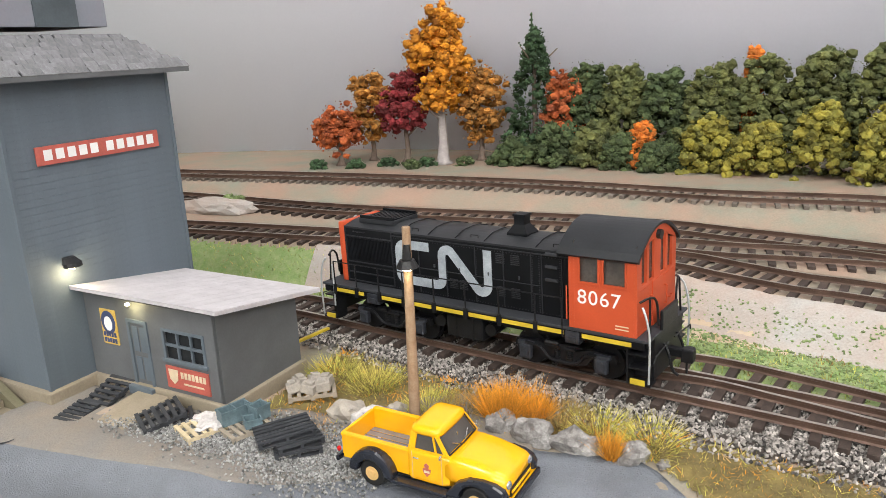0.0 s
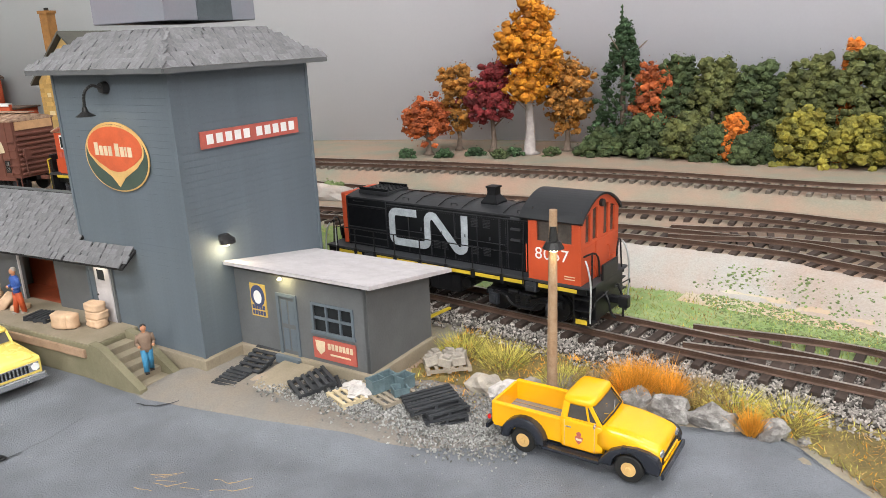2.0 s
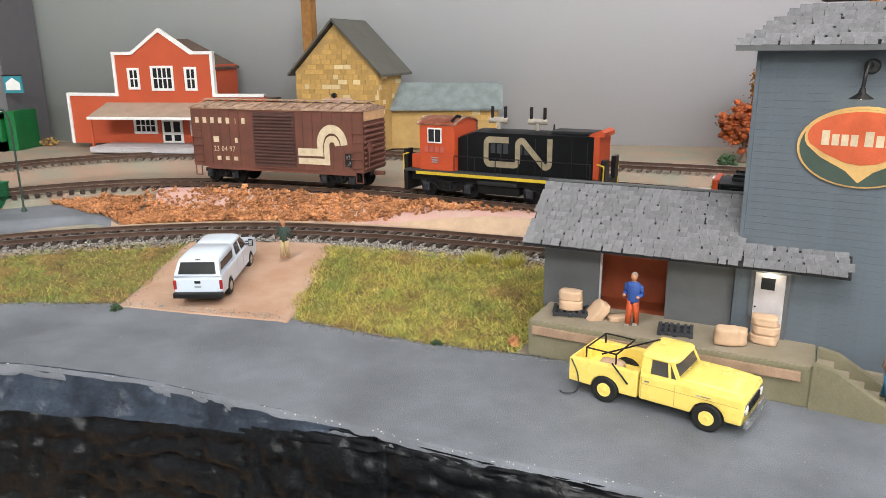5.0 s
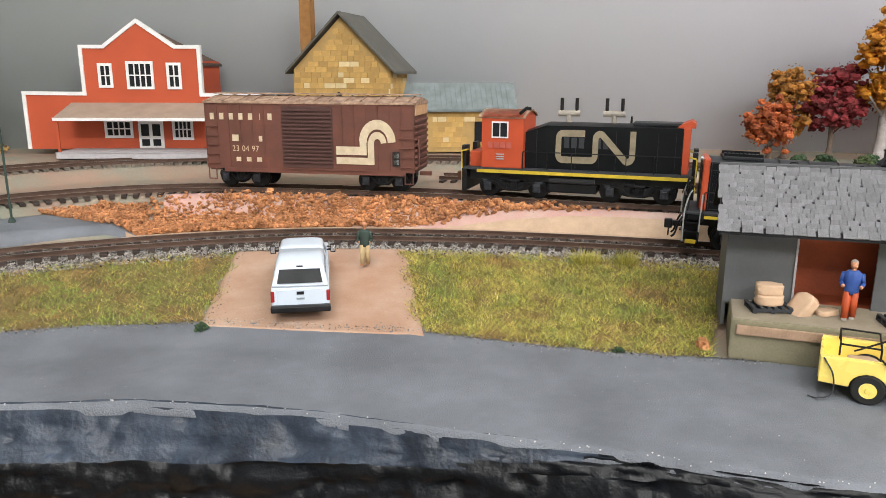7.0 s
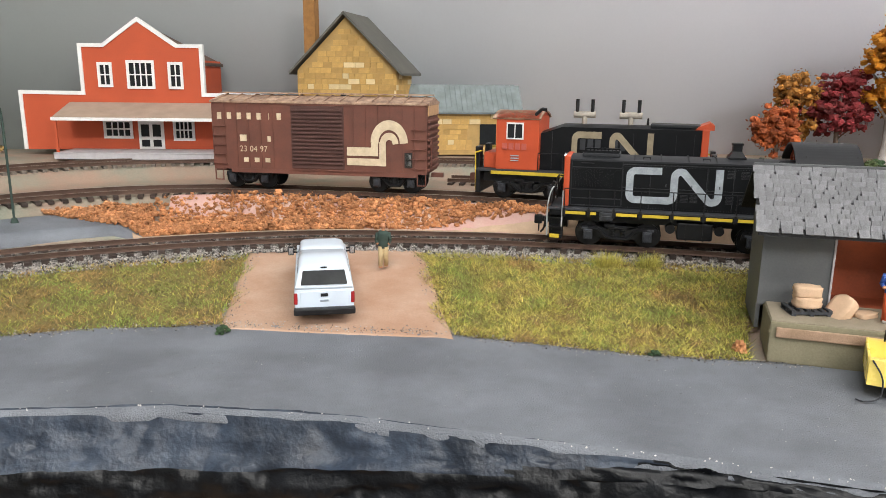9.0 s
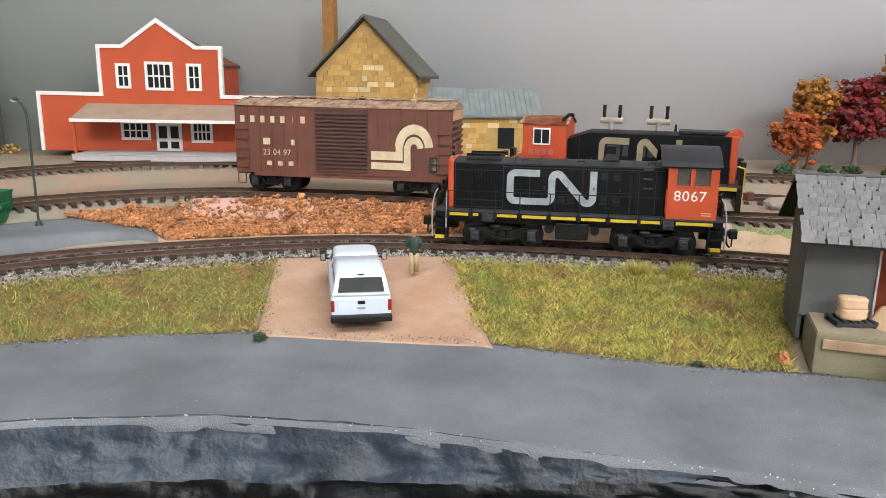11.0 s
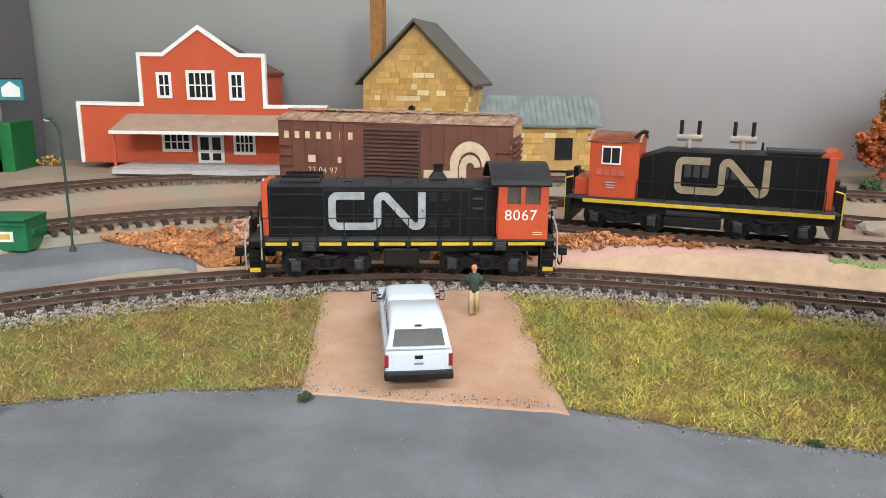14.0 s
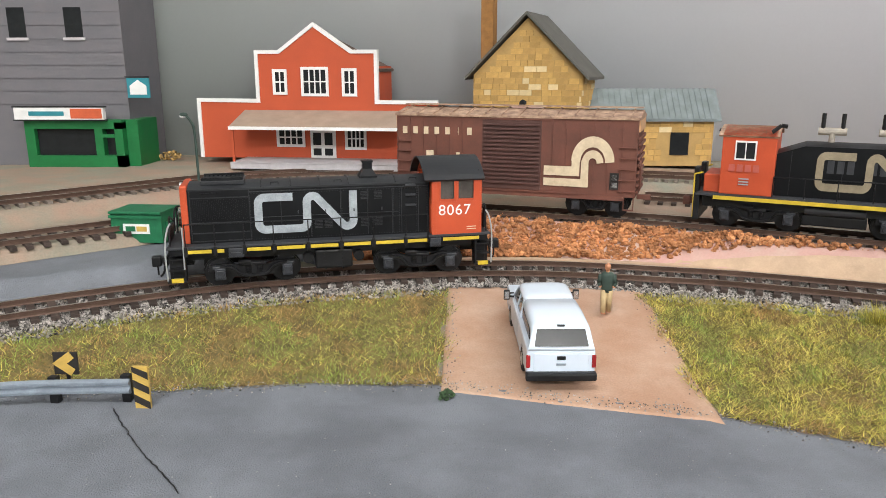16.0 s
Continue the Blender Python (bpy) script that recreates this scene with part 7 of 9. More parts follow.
        ball(bm, (7.0, s * 10.9, 15), (0.35, 0.9, 0.8), sub=1)
        part("mirror", bm, M["chrome"], cab)
        bm = bmesh.new()
        prism(bm, [(1.6, 6.9), (2.7, 8.2), (2.9, 9.4), (1.6, 9.7), (0.3, 9.4), (0.5, 8.2)], s * 9.38, s * 9.46)
        prism(bm, [(1.0, 9.7), (2.2, 9.7), (2.4, 10.6), (1.6, 11.2), (0.8, 10.6)], s * 9.38, s * 9.46)
        crest = part("crest", bm, M["sign_red"], cab, "small red painted shield crest")
        part("crest_band", B((0.7, 2.5, s * 9.46 - 0.03, s * 9.46 + 0.03, 8.2, 8.9)), M["cream"], crest)
        bm = bmesh.new()
        ball(bm, (-28.4, s * 9.4, 8.4), (0.7, 0.8, 1.0), sub=1)
        part("tail_light", bm, M["tail_red"], v)
    part("grille", B((24.6, 25.8, -6.6, 6.6, 5.8, 8.4), bevel=0.2), M["under"], v)
    part("grille_bar", B((25.4, 26.2, -6.4, 6.4, 6.9, 7.6), bevel=0.3), P, v)
    part("front_bumper", B((26.2, 27.2, -10.8, 10.8, 3.6, 5.6), bevel=0.35), M["fender"], v)
    part("front_apron", B((24.0, 26.2, -9.6, 9.6, 4.2, 5.6)), P, v)
    part("rear_bumper", B((-30, -29, -9.4, 9.4, 4.0, 5.6), bevel=0.3), M["fender"], v)
    part("windscreen_trim", B((6.2, 6.6, -0.2, 0.2, 14.4, 17.2)), M["chrome"], cab)
    for s in (-1, 1):
        bm = bmesh.new()
        wire(bm, [(8.35, s * 1.2, 14.7), (7.3, s * 4.6, 16.4)], 0.16)
        part("wiper", bm, M["chrome"], cab)
    bm = bmesh.new()
    wire(bm, [(8.3, -8.0, 14.6), (4.9, -7.3, 19.1), (4.9, 7.3, 19.1), (8.3, 8.0, 14.6), (8.6, 0, 14.6), (8.3, -8.0, 14.6)], 0.24)
    part("windscreen_seal", bm, M["under"], cab)


vintage_pickup()


def slab_pickup():
    v = thing("slab_side_pickup", at(-220.5, 231.5, 0.6, -34.6) @ Matrix.Scale(0.94, 4), "pale yellow pickup with chrome bumper and a cargo boom", "pickup truck")
    P = M["truck_yellow"]
    part("chassis", B((-26, 25, -7, 7, 3.6, 6)), M["under"], v)
    fr, rr = 17.4, -17.4
    prof = side_profile([(28, 4.6), (28.4, 12.2), (27.6, 13.4), (8, 14.2), (-5.4, 13.8), (-5.4, 5)], [(fr, 5.2)], 4.6)
    prof = [(-5.4, 4.6)] + prof[:-1]
    part("front_body", bevelled_prism(prof, -11, 11, 1.0), P, v)
    bm = bmesh.new()
    loft(bm, [rring(7.2, 9.6, 12.6, 15.0, 1.1), rring(10, 9.4, 12.6, 15.0, 1.1), rring(18, 9.2, 12.4, 15.0, 1.05), rring(25.2, 9.0, 12.0, 14.6, 0.9), rring(27.9, 8.6, 11.6, 13.7, 0.6)])
    part("hood", bm, P, v, smooth=True)
    for s in (-1, 1):
        pr = side_profile([(-6, 4.6), (-6, 13.6), (-31, 13.2), (-31, 5.4)], [(rr, 5.2)], 4.6)
        pr = [(-31, 4.8)] + pr[:-1]
        a, b = sorted((s * 8.6, s * 11))
        part("bed_side", bevelled_prism(pr, a, b, 0.4), P, v)
    bed = part("bed_floor", B((-30.6, -6, -8.7, 8.7, 6.2, 7.0), (-6.6, -6, -8.7, 8.7, 7, 13.4)), P, v)
    part("tailgate", B((-31.2, -30.4, -8.7, 8.7, 5.6, 13.0), bevel=0.2), P, v)
    greenhouse(v, (-5.3, 8.2), (-4.9, 5.2), 13.6, 19.2, 10.1, 9.5, P, 1.5, [(4.6, 3.8, 0.8)], 1.5, 3.2, 1.2)
    for s in (-1, 1):
        for cx in (fr, rr):
            wheel(v, cx, s * 9.9, 4.6, 4.7, 3.2, M["truck_yellow"], s)
        part("door_line", B((-4.6, -4.4, s * 11.0 - 0.06, s * 11.0 + 0.06, 5.4, 13), (6.6, 6.8, s * 11.0 - 0.06, s * 11.0 + 0.06, 5.4, 13), (-4.6, 27, s * 11.0 - 0.08, s * 11.0 + 0.08, 10.4, 10.6)), M["sign_yellow"], v)
        part("door_handle", B((-3.4, -1.8, s * 11.05 - 0.25, s * 11.05 + 0.25, 11.4, 11.8)), M["chrome"], v)
        part("name_bar", B((13.6, 18.2, s * 11.05 - 0.1, s * 11.05 + 0.1, 11.2, 11.5)), M["chrome"], v)
        bm = bmesh.new()
        rod(bm, (28.0, s * 8.4, 9.6), (28.7, s * 8.4, 9.6), 1.5, n=14)
        part("headlight", bm, M["white"], v)
    gr = part("grille", B((28.0, 28.6, -9.8, 9.8, 7.8, 11.4), bevel=0.2), M["chrome"], v, "chrome toothed grille")
    for k in range(9):
        part("tooth", B((28.5, 28.9, -6.2 + k * 1.4, -5.5 + k * 1.4, 8.2, 11)), M["under"], gr)
    part("front_bumper", B((28.6, 30.2, -11.4, 11.4, 4.4, 7.2), bevel=0.55), M["chrome"], v)
    # boom frame and loose cord on the bed
    bm = bmesh.new()
    for a, b in (((-26, -8, 13.4), (-26, -8, 17)), ((-15, -8, 13.4), (-15, -8, 17)), ((-26, -8, 17), (-15, -8, 17)), ((-26, 8, 13.4), (-26, 8, 17)), ((-26, 8, 17), (-15, 8, 17)), ((-26, -8, 17), (-26, 8, 17)), ((-15, -8, 17), (-15, 8, 17)), ((-22, -4, 14), (-4, 3, 21.5)), ((-22, -10, 9.6), (-15, -11.2, 8)), ((-15, -11.4, 15), (-9, -11.6, 9))):
        rod(bm, a, b, 0.32, n=6)
    part("boom_frame", bm, M["under"], v, "thin black boom frame")
    bm = bmesh.new()
    wire(bm, spline([(-30, -11.4, 13), (-27, -12.2, 8), (-27, -12.6, 2), (-31, -14, 0.5), (-34, -12.5, 0.6)], 1.2), 0.25)
    part("cord", bm, M["walk"], v)


slab_pickup()


def capped_pickup():
    v = thing("capped_pickup", at(-406, 355, 2.3, 92.5, 0, -2.2) @ Matrix.Scale(0.95, 4), "white crew-cab pickup with a matching bed cap", "pickup truck")
    P = M["truck_white"]
    part("chassis", B((-32, 32, -8, 8, 3.2, 6)), M["under"], v)
    f, r = 21.5, -19.5
    prof = side_profile([(34, 5), (34.6, 11.5), (33, 13.6), (17, 14.6), (-34.5, 14.2), (-34.8, 5)], [(r, 5.0), (f, 5.0)], 4.6)
    part("body", bevelled_prism(prof, -11.3, 11.3, 0.8), P, v)
    greenhouse(v, (-6.5, 17.5), (-5, 11.5), 14.2, 20.4, 10.6, 9.0, P, 2.0, [(5.4, 4.4, 0.9)], 0.8, 1.8, 1.1)
    bm = bmesh.new()
    loft(bm, [rring(-34.6, 10.9, 13.9, 14.9, 0.4), rring(-33.8, 10.6, 13.8, 16.6, 0.9), rring(-31.4, 9.9, 13.8, 21.2, 2.0), rring(-29.6, 9.8, 13.8, 22.2, 2.3), rring(-18, 9.8, 13.8, 22.7, 2.4), rring(-8, 9.7, 13.8, 22.4, 2.3), rring(-6.6, 9.2, 13.8, 21.6, 2.0)])
    cap = part("bed_cap", bm, P, v, "white fibreglass bed cap", smooth=True)
    bm = bmesh.new()
    loft(bm, [[(-34.85, -8.8, 15.6), (-34.85, 8.8, 15.6), (-33.0, 8.8, 15.6), (-33.0, -8.8, 15.6)], [(-32.25, -7.9, 20.5), (-32.25, 7.9, 20.5), (-30.6, 7.9, 20.5), (-30.6, -7.9, 20.5)]])
    part("rear_window", bm, M["dark_glass"], cap)
    for s in (-1, 1):
        part("side_window", B((-29, -9, min(s * 9.6, s * 10.0), max(s * 9.6, s * 10.0), 15.6, 19.4), bevel=0.1), M["dark_glass"], cap)
        for cx in (f, r):
            wheel(v, cx, s * 9.6, 4.4, 4.4, 3.0, M["scrap"], s)
        part("tail_light", B((-35.1, -34.0, min(s * 10.1, s * 11.5), max(s * 10.1, s * 11.5), 8.0, 12.4), bevel=0.3), M["tail_dark"], v)
        bm = bmesh.new()
        rod(bm, (14.2, s * 10.6, 15.2), (14.2, s * 12.8, 15.4), 0.4, n=6)
        rod(bm, (14.2, s * 10.6, 16.8), (14.2, s * 12.8, 16.6), 0.3, n=6)
        box(bm, 13.6, 14.8, min(s * 12.2, s * 14.6), max(s * 12.2, s * 14.6), 14, 18.0, bevel=0.4)
        mr = part("tow_mirror", bm, M["under"], v)
        part("glass", B((13.5, 13.62, min(s * 12.5, s * 14.3), max(s * 12.5, s * 14.3), 14.5, 17.5)), M["chrome"], mr)
        part("door_line", B((5, 5.2, s * 11.3 - 0.06, s * 11.3 + 0.06, 6, 14), (-6.4, -6.2, s * 11.3 - 0.06, s * 11.3 + 0.06, 6, 14)), M["guard"], v)
    part("tailgate_panel", B((-35.0, -34.6, -9.0, 9.0, 6.6, 13.0), bevel=0.15), P, v)
    part("handle", B((-35.3, -34.9, -1.4, 1.4, 11.0, 12.2)), M["under"], v)
    part("badge", B((-35.2, -34.9, -1.6, 1.6, 8.9, 9.7), bevel=0.1), M["guard"], v)
    part("rear_bumper", B((-37, -34.2, -11.7, 11.7, 4.0, 6.8), bevel=0.7), M["under"], v, "black rear step bumper")
    part("cap_lamp", B((-31.7, -30.4, -1.2, 1.2, 21.3, 21.6)), M["under"], v)


capped_pickup()


# ---- painted figures: plain one-piece shapes ----
def figure(name, m, label, legs, top, head_m, hair_m, stride=1.2, arm=(1.5, -2.2)):
    bm = bmesh.new()
    for s in (-1, 1):
        rod(bm, (s * 1.1 + 0, s * stride, 0.5), (s * 1.0, 0, 9.4), 1.0, 1.35, 8, 0)
        box(bm, s * 1.1 - 0.8, s * 1.1 + 0.8, s * stride - 1.6, s * stride + 0.8, 0, 0.9, 0.2, 3)
        rod(bm, (s * 2.5, 0, 15.6), (s * 3.2, arm[0] * 0.3, 12.2), 0.85, 0.75, 8, 1)
        rod(bm, (s * 3.2, arm[0] * 0.3, 12.3), (s * 2.6, arm[1], 10.6 + abs(arm[1]) * 0.5), 0.7, 0.6, 8, 1)
        ball(bm, (s * 2.6, arm[1], 10.6 + abs(arm[1]) * 0.5), 0.7, 2, 1)
    loft(bm, [[(a * k, b * k * 0.62, z) for a, b in arc(0, 0, 1, 0, 330, 11)] for z, k in ((8.6, 2.1), (10.2, 2.2), (13, 2.5), (15.4, 2.9), (16.6, 1.6))], True, 1)
    rod(bm, (0, 0, 16), (0, 0, 17.4), 0.7, n=8, mi=2)
    ball(bm, (0, -0.1, 18.4), (1.15, 1.3, 1.5), 2)
    ball(bm, (0, 0.25, 18.9), (1.22, 1.3, 1.25), 3)
    return single(name, bm, [legs, top, head_m, hair_m], label, "figurine", m=m, smooth=True)


def mill_pose(x, y, z, turn=0):
    return at(CX, CY, 0, -29) @ at(x, y, z, turn)


def dock_pose(x, y, z, turn=0):
    return mill_pose(-40 + (x + 40) * 0.93, y + (x + 40) * 0.075, z, turn + 4)


figure("figurine", dock_pose(-101.5, -8.5, 14.35, -10), "painted figurine in red overalls standing on the dock", M["red_overall"], M["blue_shirt"], M["skin"], M["scrap"], 1.2, (1.2, -2.2))
figure("figurine", mill_pose(-16.5, -12.4, 5.2, 60) @ Matrix.Scale(0.92, 4), "painted figurine in brown jacket on the dock stairs", M["denim"], M["jacket"], M["skin"], M["hair"], 1.6)
figure("figurine", at(-380, 381, 6.6, 172), "painted figurine in dark green shirt and khaki trousers", M["khaki"], M["dk_green"], M["skin"], M["skin"], 1.3, (0.5, 0.6))


# ---- sacks, pallets and yard clutter ----
def sack(name, m, size, seed, label="tan burlap feed sack"):
    rnd = random.Random(seed)
    bm = bmesh.new()
    bmesh.ops.create_cube(bm, size=2)
    bmesh.ops.subdivide_edges(bm, edges=bm.edges[:], cuts=4, use_grid_fill=True)
    for v in bm.verts:
        c = v.co
        n = Vector((c.x, c.y, c.z))
        k = 1 - 0.16 * (abs(n.x) ** 4 + abs(n.y) ** 4)
        bulge = 0.72 + 0.28 * math.cos(n.x * 1.25) * math.cos(n.y * 1.25)
        w = noise.noise(Vector((n.x * 1.7 + seed, n.y * 1.7, n.z * 1.7))) * 0.12
        v.co = Vector((n.x * k * size[0] * (1 + w), n.y * k * size[1] * (1 + w), (n.z * bulge * (1 + w) + 0.9) * size[2]))
    ob = single(name, bm, M["sack"], label, "sack", "feed sacks", m=m, smooth=True)
    return ob


DECK = 14.35
for k, (x, y, z, t, sz) in enumerate((
    (-127, -5.5, DECK + 1.9, 15, (5.2, 3.8, 2.1)), (-127.4, -5.3, DECK + 5.4, 4, (5.0, 3.6, 2.1)),
    (-66.1, -12.6, DECK + 0.2, 12, (4.8, 3.4, 3.4)), (-63.0, -11.4, DECK + 0.2, 8, (3.8, 3.0, 3.2)),
    (-54.8, -5.5, DECK, -10, (5.2, 3.8, 1.9)), (-54.4, -5.4, DECK + 3.3, 5, (5.0, 3.7, 1.8)), (-55, -5.5, DECK + 6.4, -4, (4.9, 3.6, 1.8)),
)):
    sack("feed_sack", dock_pose(x, y, z, t), sz, k)
sack("feed_sack", dock_pose(-114.9, -5.4, DECK + 0.9, 25) @ at(0, 0, 0, 0, 12, -50), (5.8, 4.4, 2.2), 20, "tan burlap feed sack leaning on a neighbour")
sack("feed_sack", dock_pose(-108, -4.8, DECK, 40), (4.6, 3.0, 0.9), 21, "pale flattened feed sack on the dock")
sack("feed_sack", at(-220.5, 231.5, 0.6, -34.6) @ at(-18, -1, 6.7, 10), (4.8, 3.6, 2.0), 22, "tan feed sack lying in the pickup bed")


def pallet(m, material, label, seed, size=(13.5, 11.5)):
    rnd = random.Random(seed)
    p = thing("pallet", m, label, "pallet", "scattered pallets")
    lx, ly = size
    for y in (-ly / 2 + 0.6, 0, ly / 2 - 0.6):
        part("stringer", B((-lx / 2, lx / 2, y - 0.5, y + 0.5, 0.5, 1.5)), material, p)
    n = 6
    for k in range(n):
        x = -lx / 2 + (lx - 1.3) * k / (n - 1) + rnd.uniform(-0.2, 0.2)
        part("slat", B((x, x + 1.2, -ly / 2, ly / 2, 1.5, 2.0)), material, p)
    for k in range(3):
        x = -lx / 2 + (lx - 1.4) * k / 2
        part("foot_slat", B((x, x + 1.4, -ly / 2, ly / 2, 0, 0.5)), material, p)
    return p


pallet(dock_pose(-127, -5.5, DECK, 14), M["pallet_dark"], "black wooden pallet under sacks on the dock", 1, (13, 9.5))
pallet(dock_pose(-85, -9, DECK, 8), M["pallet_dark"], "empty black pallet on the loading dock", 2, (12, 9))
G = lambda x, y: float(ground_z(np.array([x]), np.array([y]))[0]) + 0.6
pallet(mill_pose(15.0, 11.6, 5.6, 90) @ at(0, 0, 0, 3, 0, -17), M["pallet_dark"], "black pallet leaning by the tower foundation", 3)
pallet(mill_pose(14.6, -1.6, 3.6, 97) @ at(0, 0, 0, 0, 3, -7), M["pallet_dark"], "black pallet lying on the dirt lot", 4, (11, 9))
pallet(mill_pose(46, 5.6, 6.0, 62) @ at(0, 0, 0, 0, 6, -10), M["pallet_dark"], "dark grey pallet tilted on another", 5)
pallet(mill_pose(49.5, 6.4, 3.6, 50) @ at(0, 0, 0, 0, 4, -6), M["pallet_dark"], "dark grey pallet lying on gravel", 6)
pallet(at(-75.5, 205.2, G(-75, 205) + 0.2, 40), M["pallet_pale"], "pale new wood pallet with crumpled sacks", 7)
pallet(at(-62.5, 204.5, G(-62, 204) + 0.2, 42), M["pallet_grey"], "grey pallet under blue-grey crates", 8)
pallet(at(-49.3, 199.6, G(-48, 196) + 3.9, -67, 3, 0), M["pallet_dark"], "black pallet on top of a pallet stack", 9, (11.5, 17))
pallet(at(-45.5, 198.4, G(-48, 196) + 1.9, -62, 0, 0), M["pallet_dark"], "black pallet in the middle of a stack", 10, (11, 14))
pallet(at(-45.5, 197.6, G(-48, 196) - 0.2, -72), M["pallet_dark"], "black pallet at the bottom of a stack", 11, (11, 14))
pallet(at(-45.5, 228, G(-45, 228) + 0.3, 12), M["pallet_grey"], "grey pallet under a scrap load", 12, (16, 12))


def lump(name, m, size, material, label, category, seed, sub=3, amp=0.28, sharp=1.6):
    bm = bmesh.new()
    bmesh.ops.create_icosphere(bm, subdivisions=sub, radius=1)
    for v in bm.verts:
        c = v.co.copy()
        w = noise.noise(c * sharp + Vector((seed * 3.1, 0, 0))) * amp + noise.noise(c * sharp * 2.7 + Vector((seed, 9, 0))) * amp * 0.45
        f = c * (1 + w)
        v.co = Vector((f.x * size[0], f.y * size[1], (max(f.z, -0.45) + 0.45) * size[2]))
    return single(name, bm, material, label, category, m=m)


rnd = random.Random(8)
for k in range(4):
    lump("crumpled_sack", at(-74.5 + rnd.uniform(-3, 3), 207 + rnd.uniform(-3, 3), G(-75, 205) + 1.9, rnd.uniform(0, 180)), (3.8, 2.2, 1.2), M["paper"], "crumpled whitish paper sack on a pale pallet", "sack", k + 2, 3, 0.4, 2.2)
for x, y, h, t in ((-67.6, 205.8, 4.6, 40), (-64.2, 208.8, 4.8, 44), (-58.4, 208.2, 4.6, 52), (-59.5, 203.6, 2.6, 25)):
    c = thing("crate", at(x, y, G(-62, 204) + 2.2, t), "blue-grey open crate on a pallet", "crate", "blue-grey crates")
    part("shell", B((-2.6, 2.6, -2.2, -1.8, 0, h), (-2.6, 2.6, 1.8, 2.2, 0, h), (-2.6, -2.2, -1.8, 1.8, 0, h), (2.2, 2.6, -1.8, 1.8, 0, h), (-2.2, 2.2, -1.8, 1.8, 0, 0.4), bevel=0.1), M["crate"], c)
    part("rim", B((-2.8, 2.8, -2.4, -2.0, h - 0.5, h + 0.1), (-2.8, 2.8, 2.0, 2.4, h - 0.5, h + 0.1)), M["crate"], c)
for k in range(6):
    x, y = -50 + (k % 3) * 4.6 + rnd.uniform(-1, 1), 225 + (k // 3) * 5 + rnd.uniform(-1, 1)
    c = single("scrap_block", B((-2.4, 2.4, -1.8, 1.8, 0, 3.2), (-1.6, 1.2, -1.2, 1.2, 3.2, 4.2), bevel=0.3), M["scrap"], "dusty tan scrap casting on a pallet", "scrap", "scrap load", m=at(x, y, G(-45, 228) + 2.25, rnd.uniform(0, 180), rnd.uniform(-12, 12), rnd.uniform(-12, 12)))
for k, (x, y, s) in enumerate(((-32, 217, 6), (-24.5, 215, 4.6), (-17, 215, 4.4), (-28, 214, 4.0))):
    lump("wrapped_sack", at(x, y, G(x, y) - 0.6, 20 * k), (s, s * 0.7, s * 0.75), M["paper"] if k % 2 else M["scrap"], "dusty clear-wrapped bundle beside the gravel", "bundle", k + 30, 3, 0.35, 2.0)
for k, (x, y, a, b, c, t) in enumerate(((16, 202.5, 4.6, 3.6, 4.4, 10), (25, 194.8, 6.0, 4.0, 5.2, -30), (36.5, 188.6, 7.0, 3.6, 4.4, -24), (50.4, 180.6, 4.2, 3.4, 4.4, 5), (58, 177, 2.2, 1.8, 1.4, 40))):
    lump("rock", at(x, y, G(x, y) - 1.2, t), (a, b, c), M["rock"], "rough grey rock beside the road", "rock", k + 50, 3, 0.5, 1.25)
lump("foliage_clump", at(-266.5, 279, 0.8, 20), (1.8, 2.4, 2.6), M["orange_clump"], "rusty brown foliage clump at the dock corner", "clump", 71, 3, 0.6, 3.0)
bm = bmesh.new()
ramp_line = [(21, -8.5), (27, -10.5), (34, -9), (37, 2), (37.5, 17.2), (26, 17.4), (20.5, 4)]
loft(bm, [[(x * k + 29 * (1 - k), y * k + 4 * (1 - k), 3.2 + d * (0.9 + (y + 10) * 0.055)) for x, y in ramp_line] for k, d in ((1.03, 0), (1.0, 0.8), (0.96, 1.0))])
single("dirt_ramp", bm, M["ramp"], "smooth tan earth ramp before the office door", "ramp", kind="structure", m=mill_pose(0, 0, 0))
lump("plaster_rock", at(-140, 455, 19.0, -20), (26, 8, 7), M["plaster"], "white plaster rock by the tracks", "rock", 80, 3, 0.35, 1.6)
lump("tan_mound", at(96, 288, 8.5, -40), (10, 5, 4), M["cork"], "tan bare scenery mound behind the track", "mound", 81, 3, 0.3, 1.6)


def utility_pole():
    p = thing("utility_pole", at(-10.2, 206.5, 5), "raw wooden utility pole with a lit yard lamp", "utility pole")
    bm = bmesh.new()
    rod(bm, (0, 0, 0), (0.4, 0.6, 61), 1.75, 1.25, 12)
    part("pole", bm, M["pole"], p)
    bm = bmesh.new()
    rod(bm, (0.3, -1.2, 49.4), (0.3, -1.2, 51.6), 3.4, 2.2, 14)
    rod(bm, (0.3, -1.2, 51.6), (0.3, -0.6, 56), 1.4, 1.0, 8)
    part("lamp_shade", bm, M["dark_metal"], p)
    bm = bmesh.new()
    part("bulb", ball(bm, (0.3, -2.4, 48.9), (1.3, 0.8, 0.5)), M["lit"], p)


utility_pole()
lamp("pole_light", "POINT", Matrix.Translation((-0.0100, 0.2020, 0.0525)), 0.0022, (1.0, 0.82, 0.52), 0.001)
part_bar = single("yellow_post", B((-9, 9, -0.7, 0.7, 0, 1.0), bevel=0.2), M["stripe"], "short yellow painted bar beside the track", "bar", m=at(-52, 270, 8.0, 52))


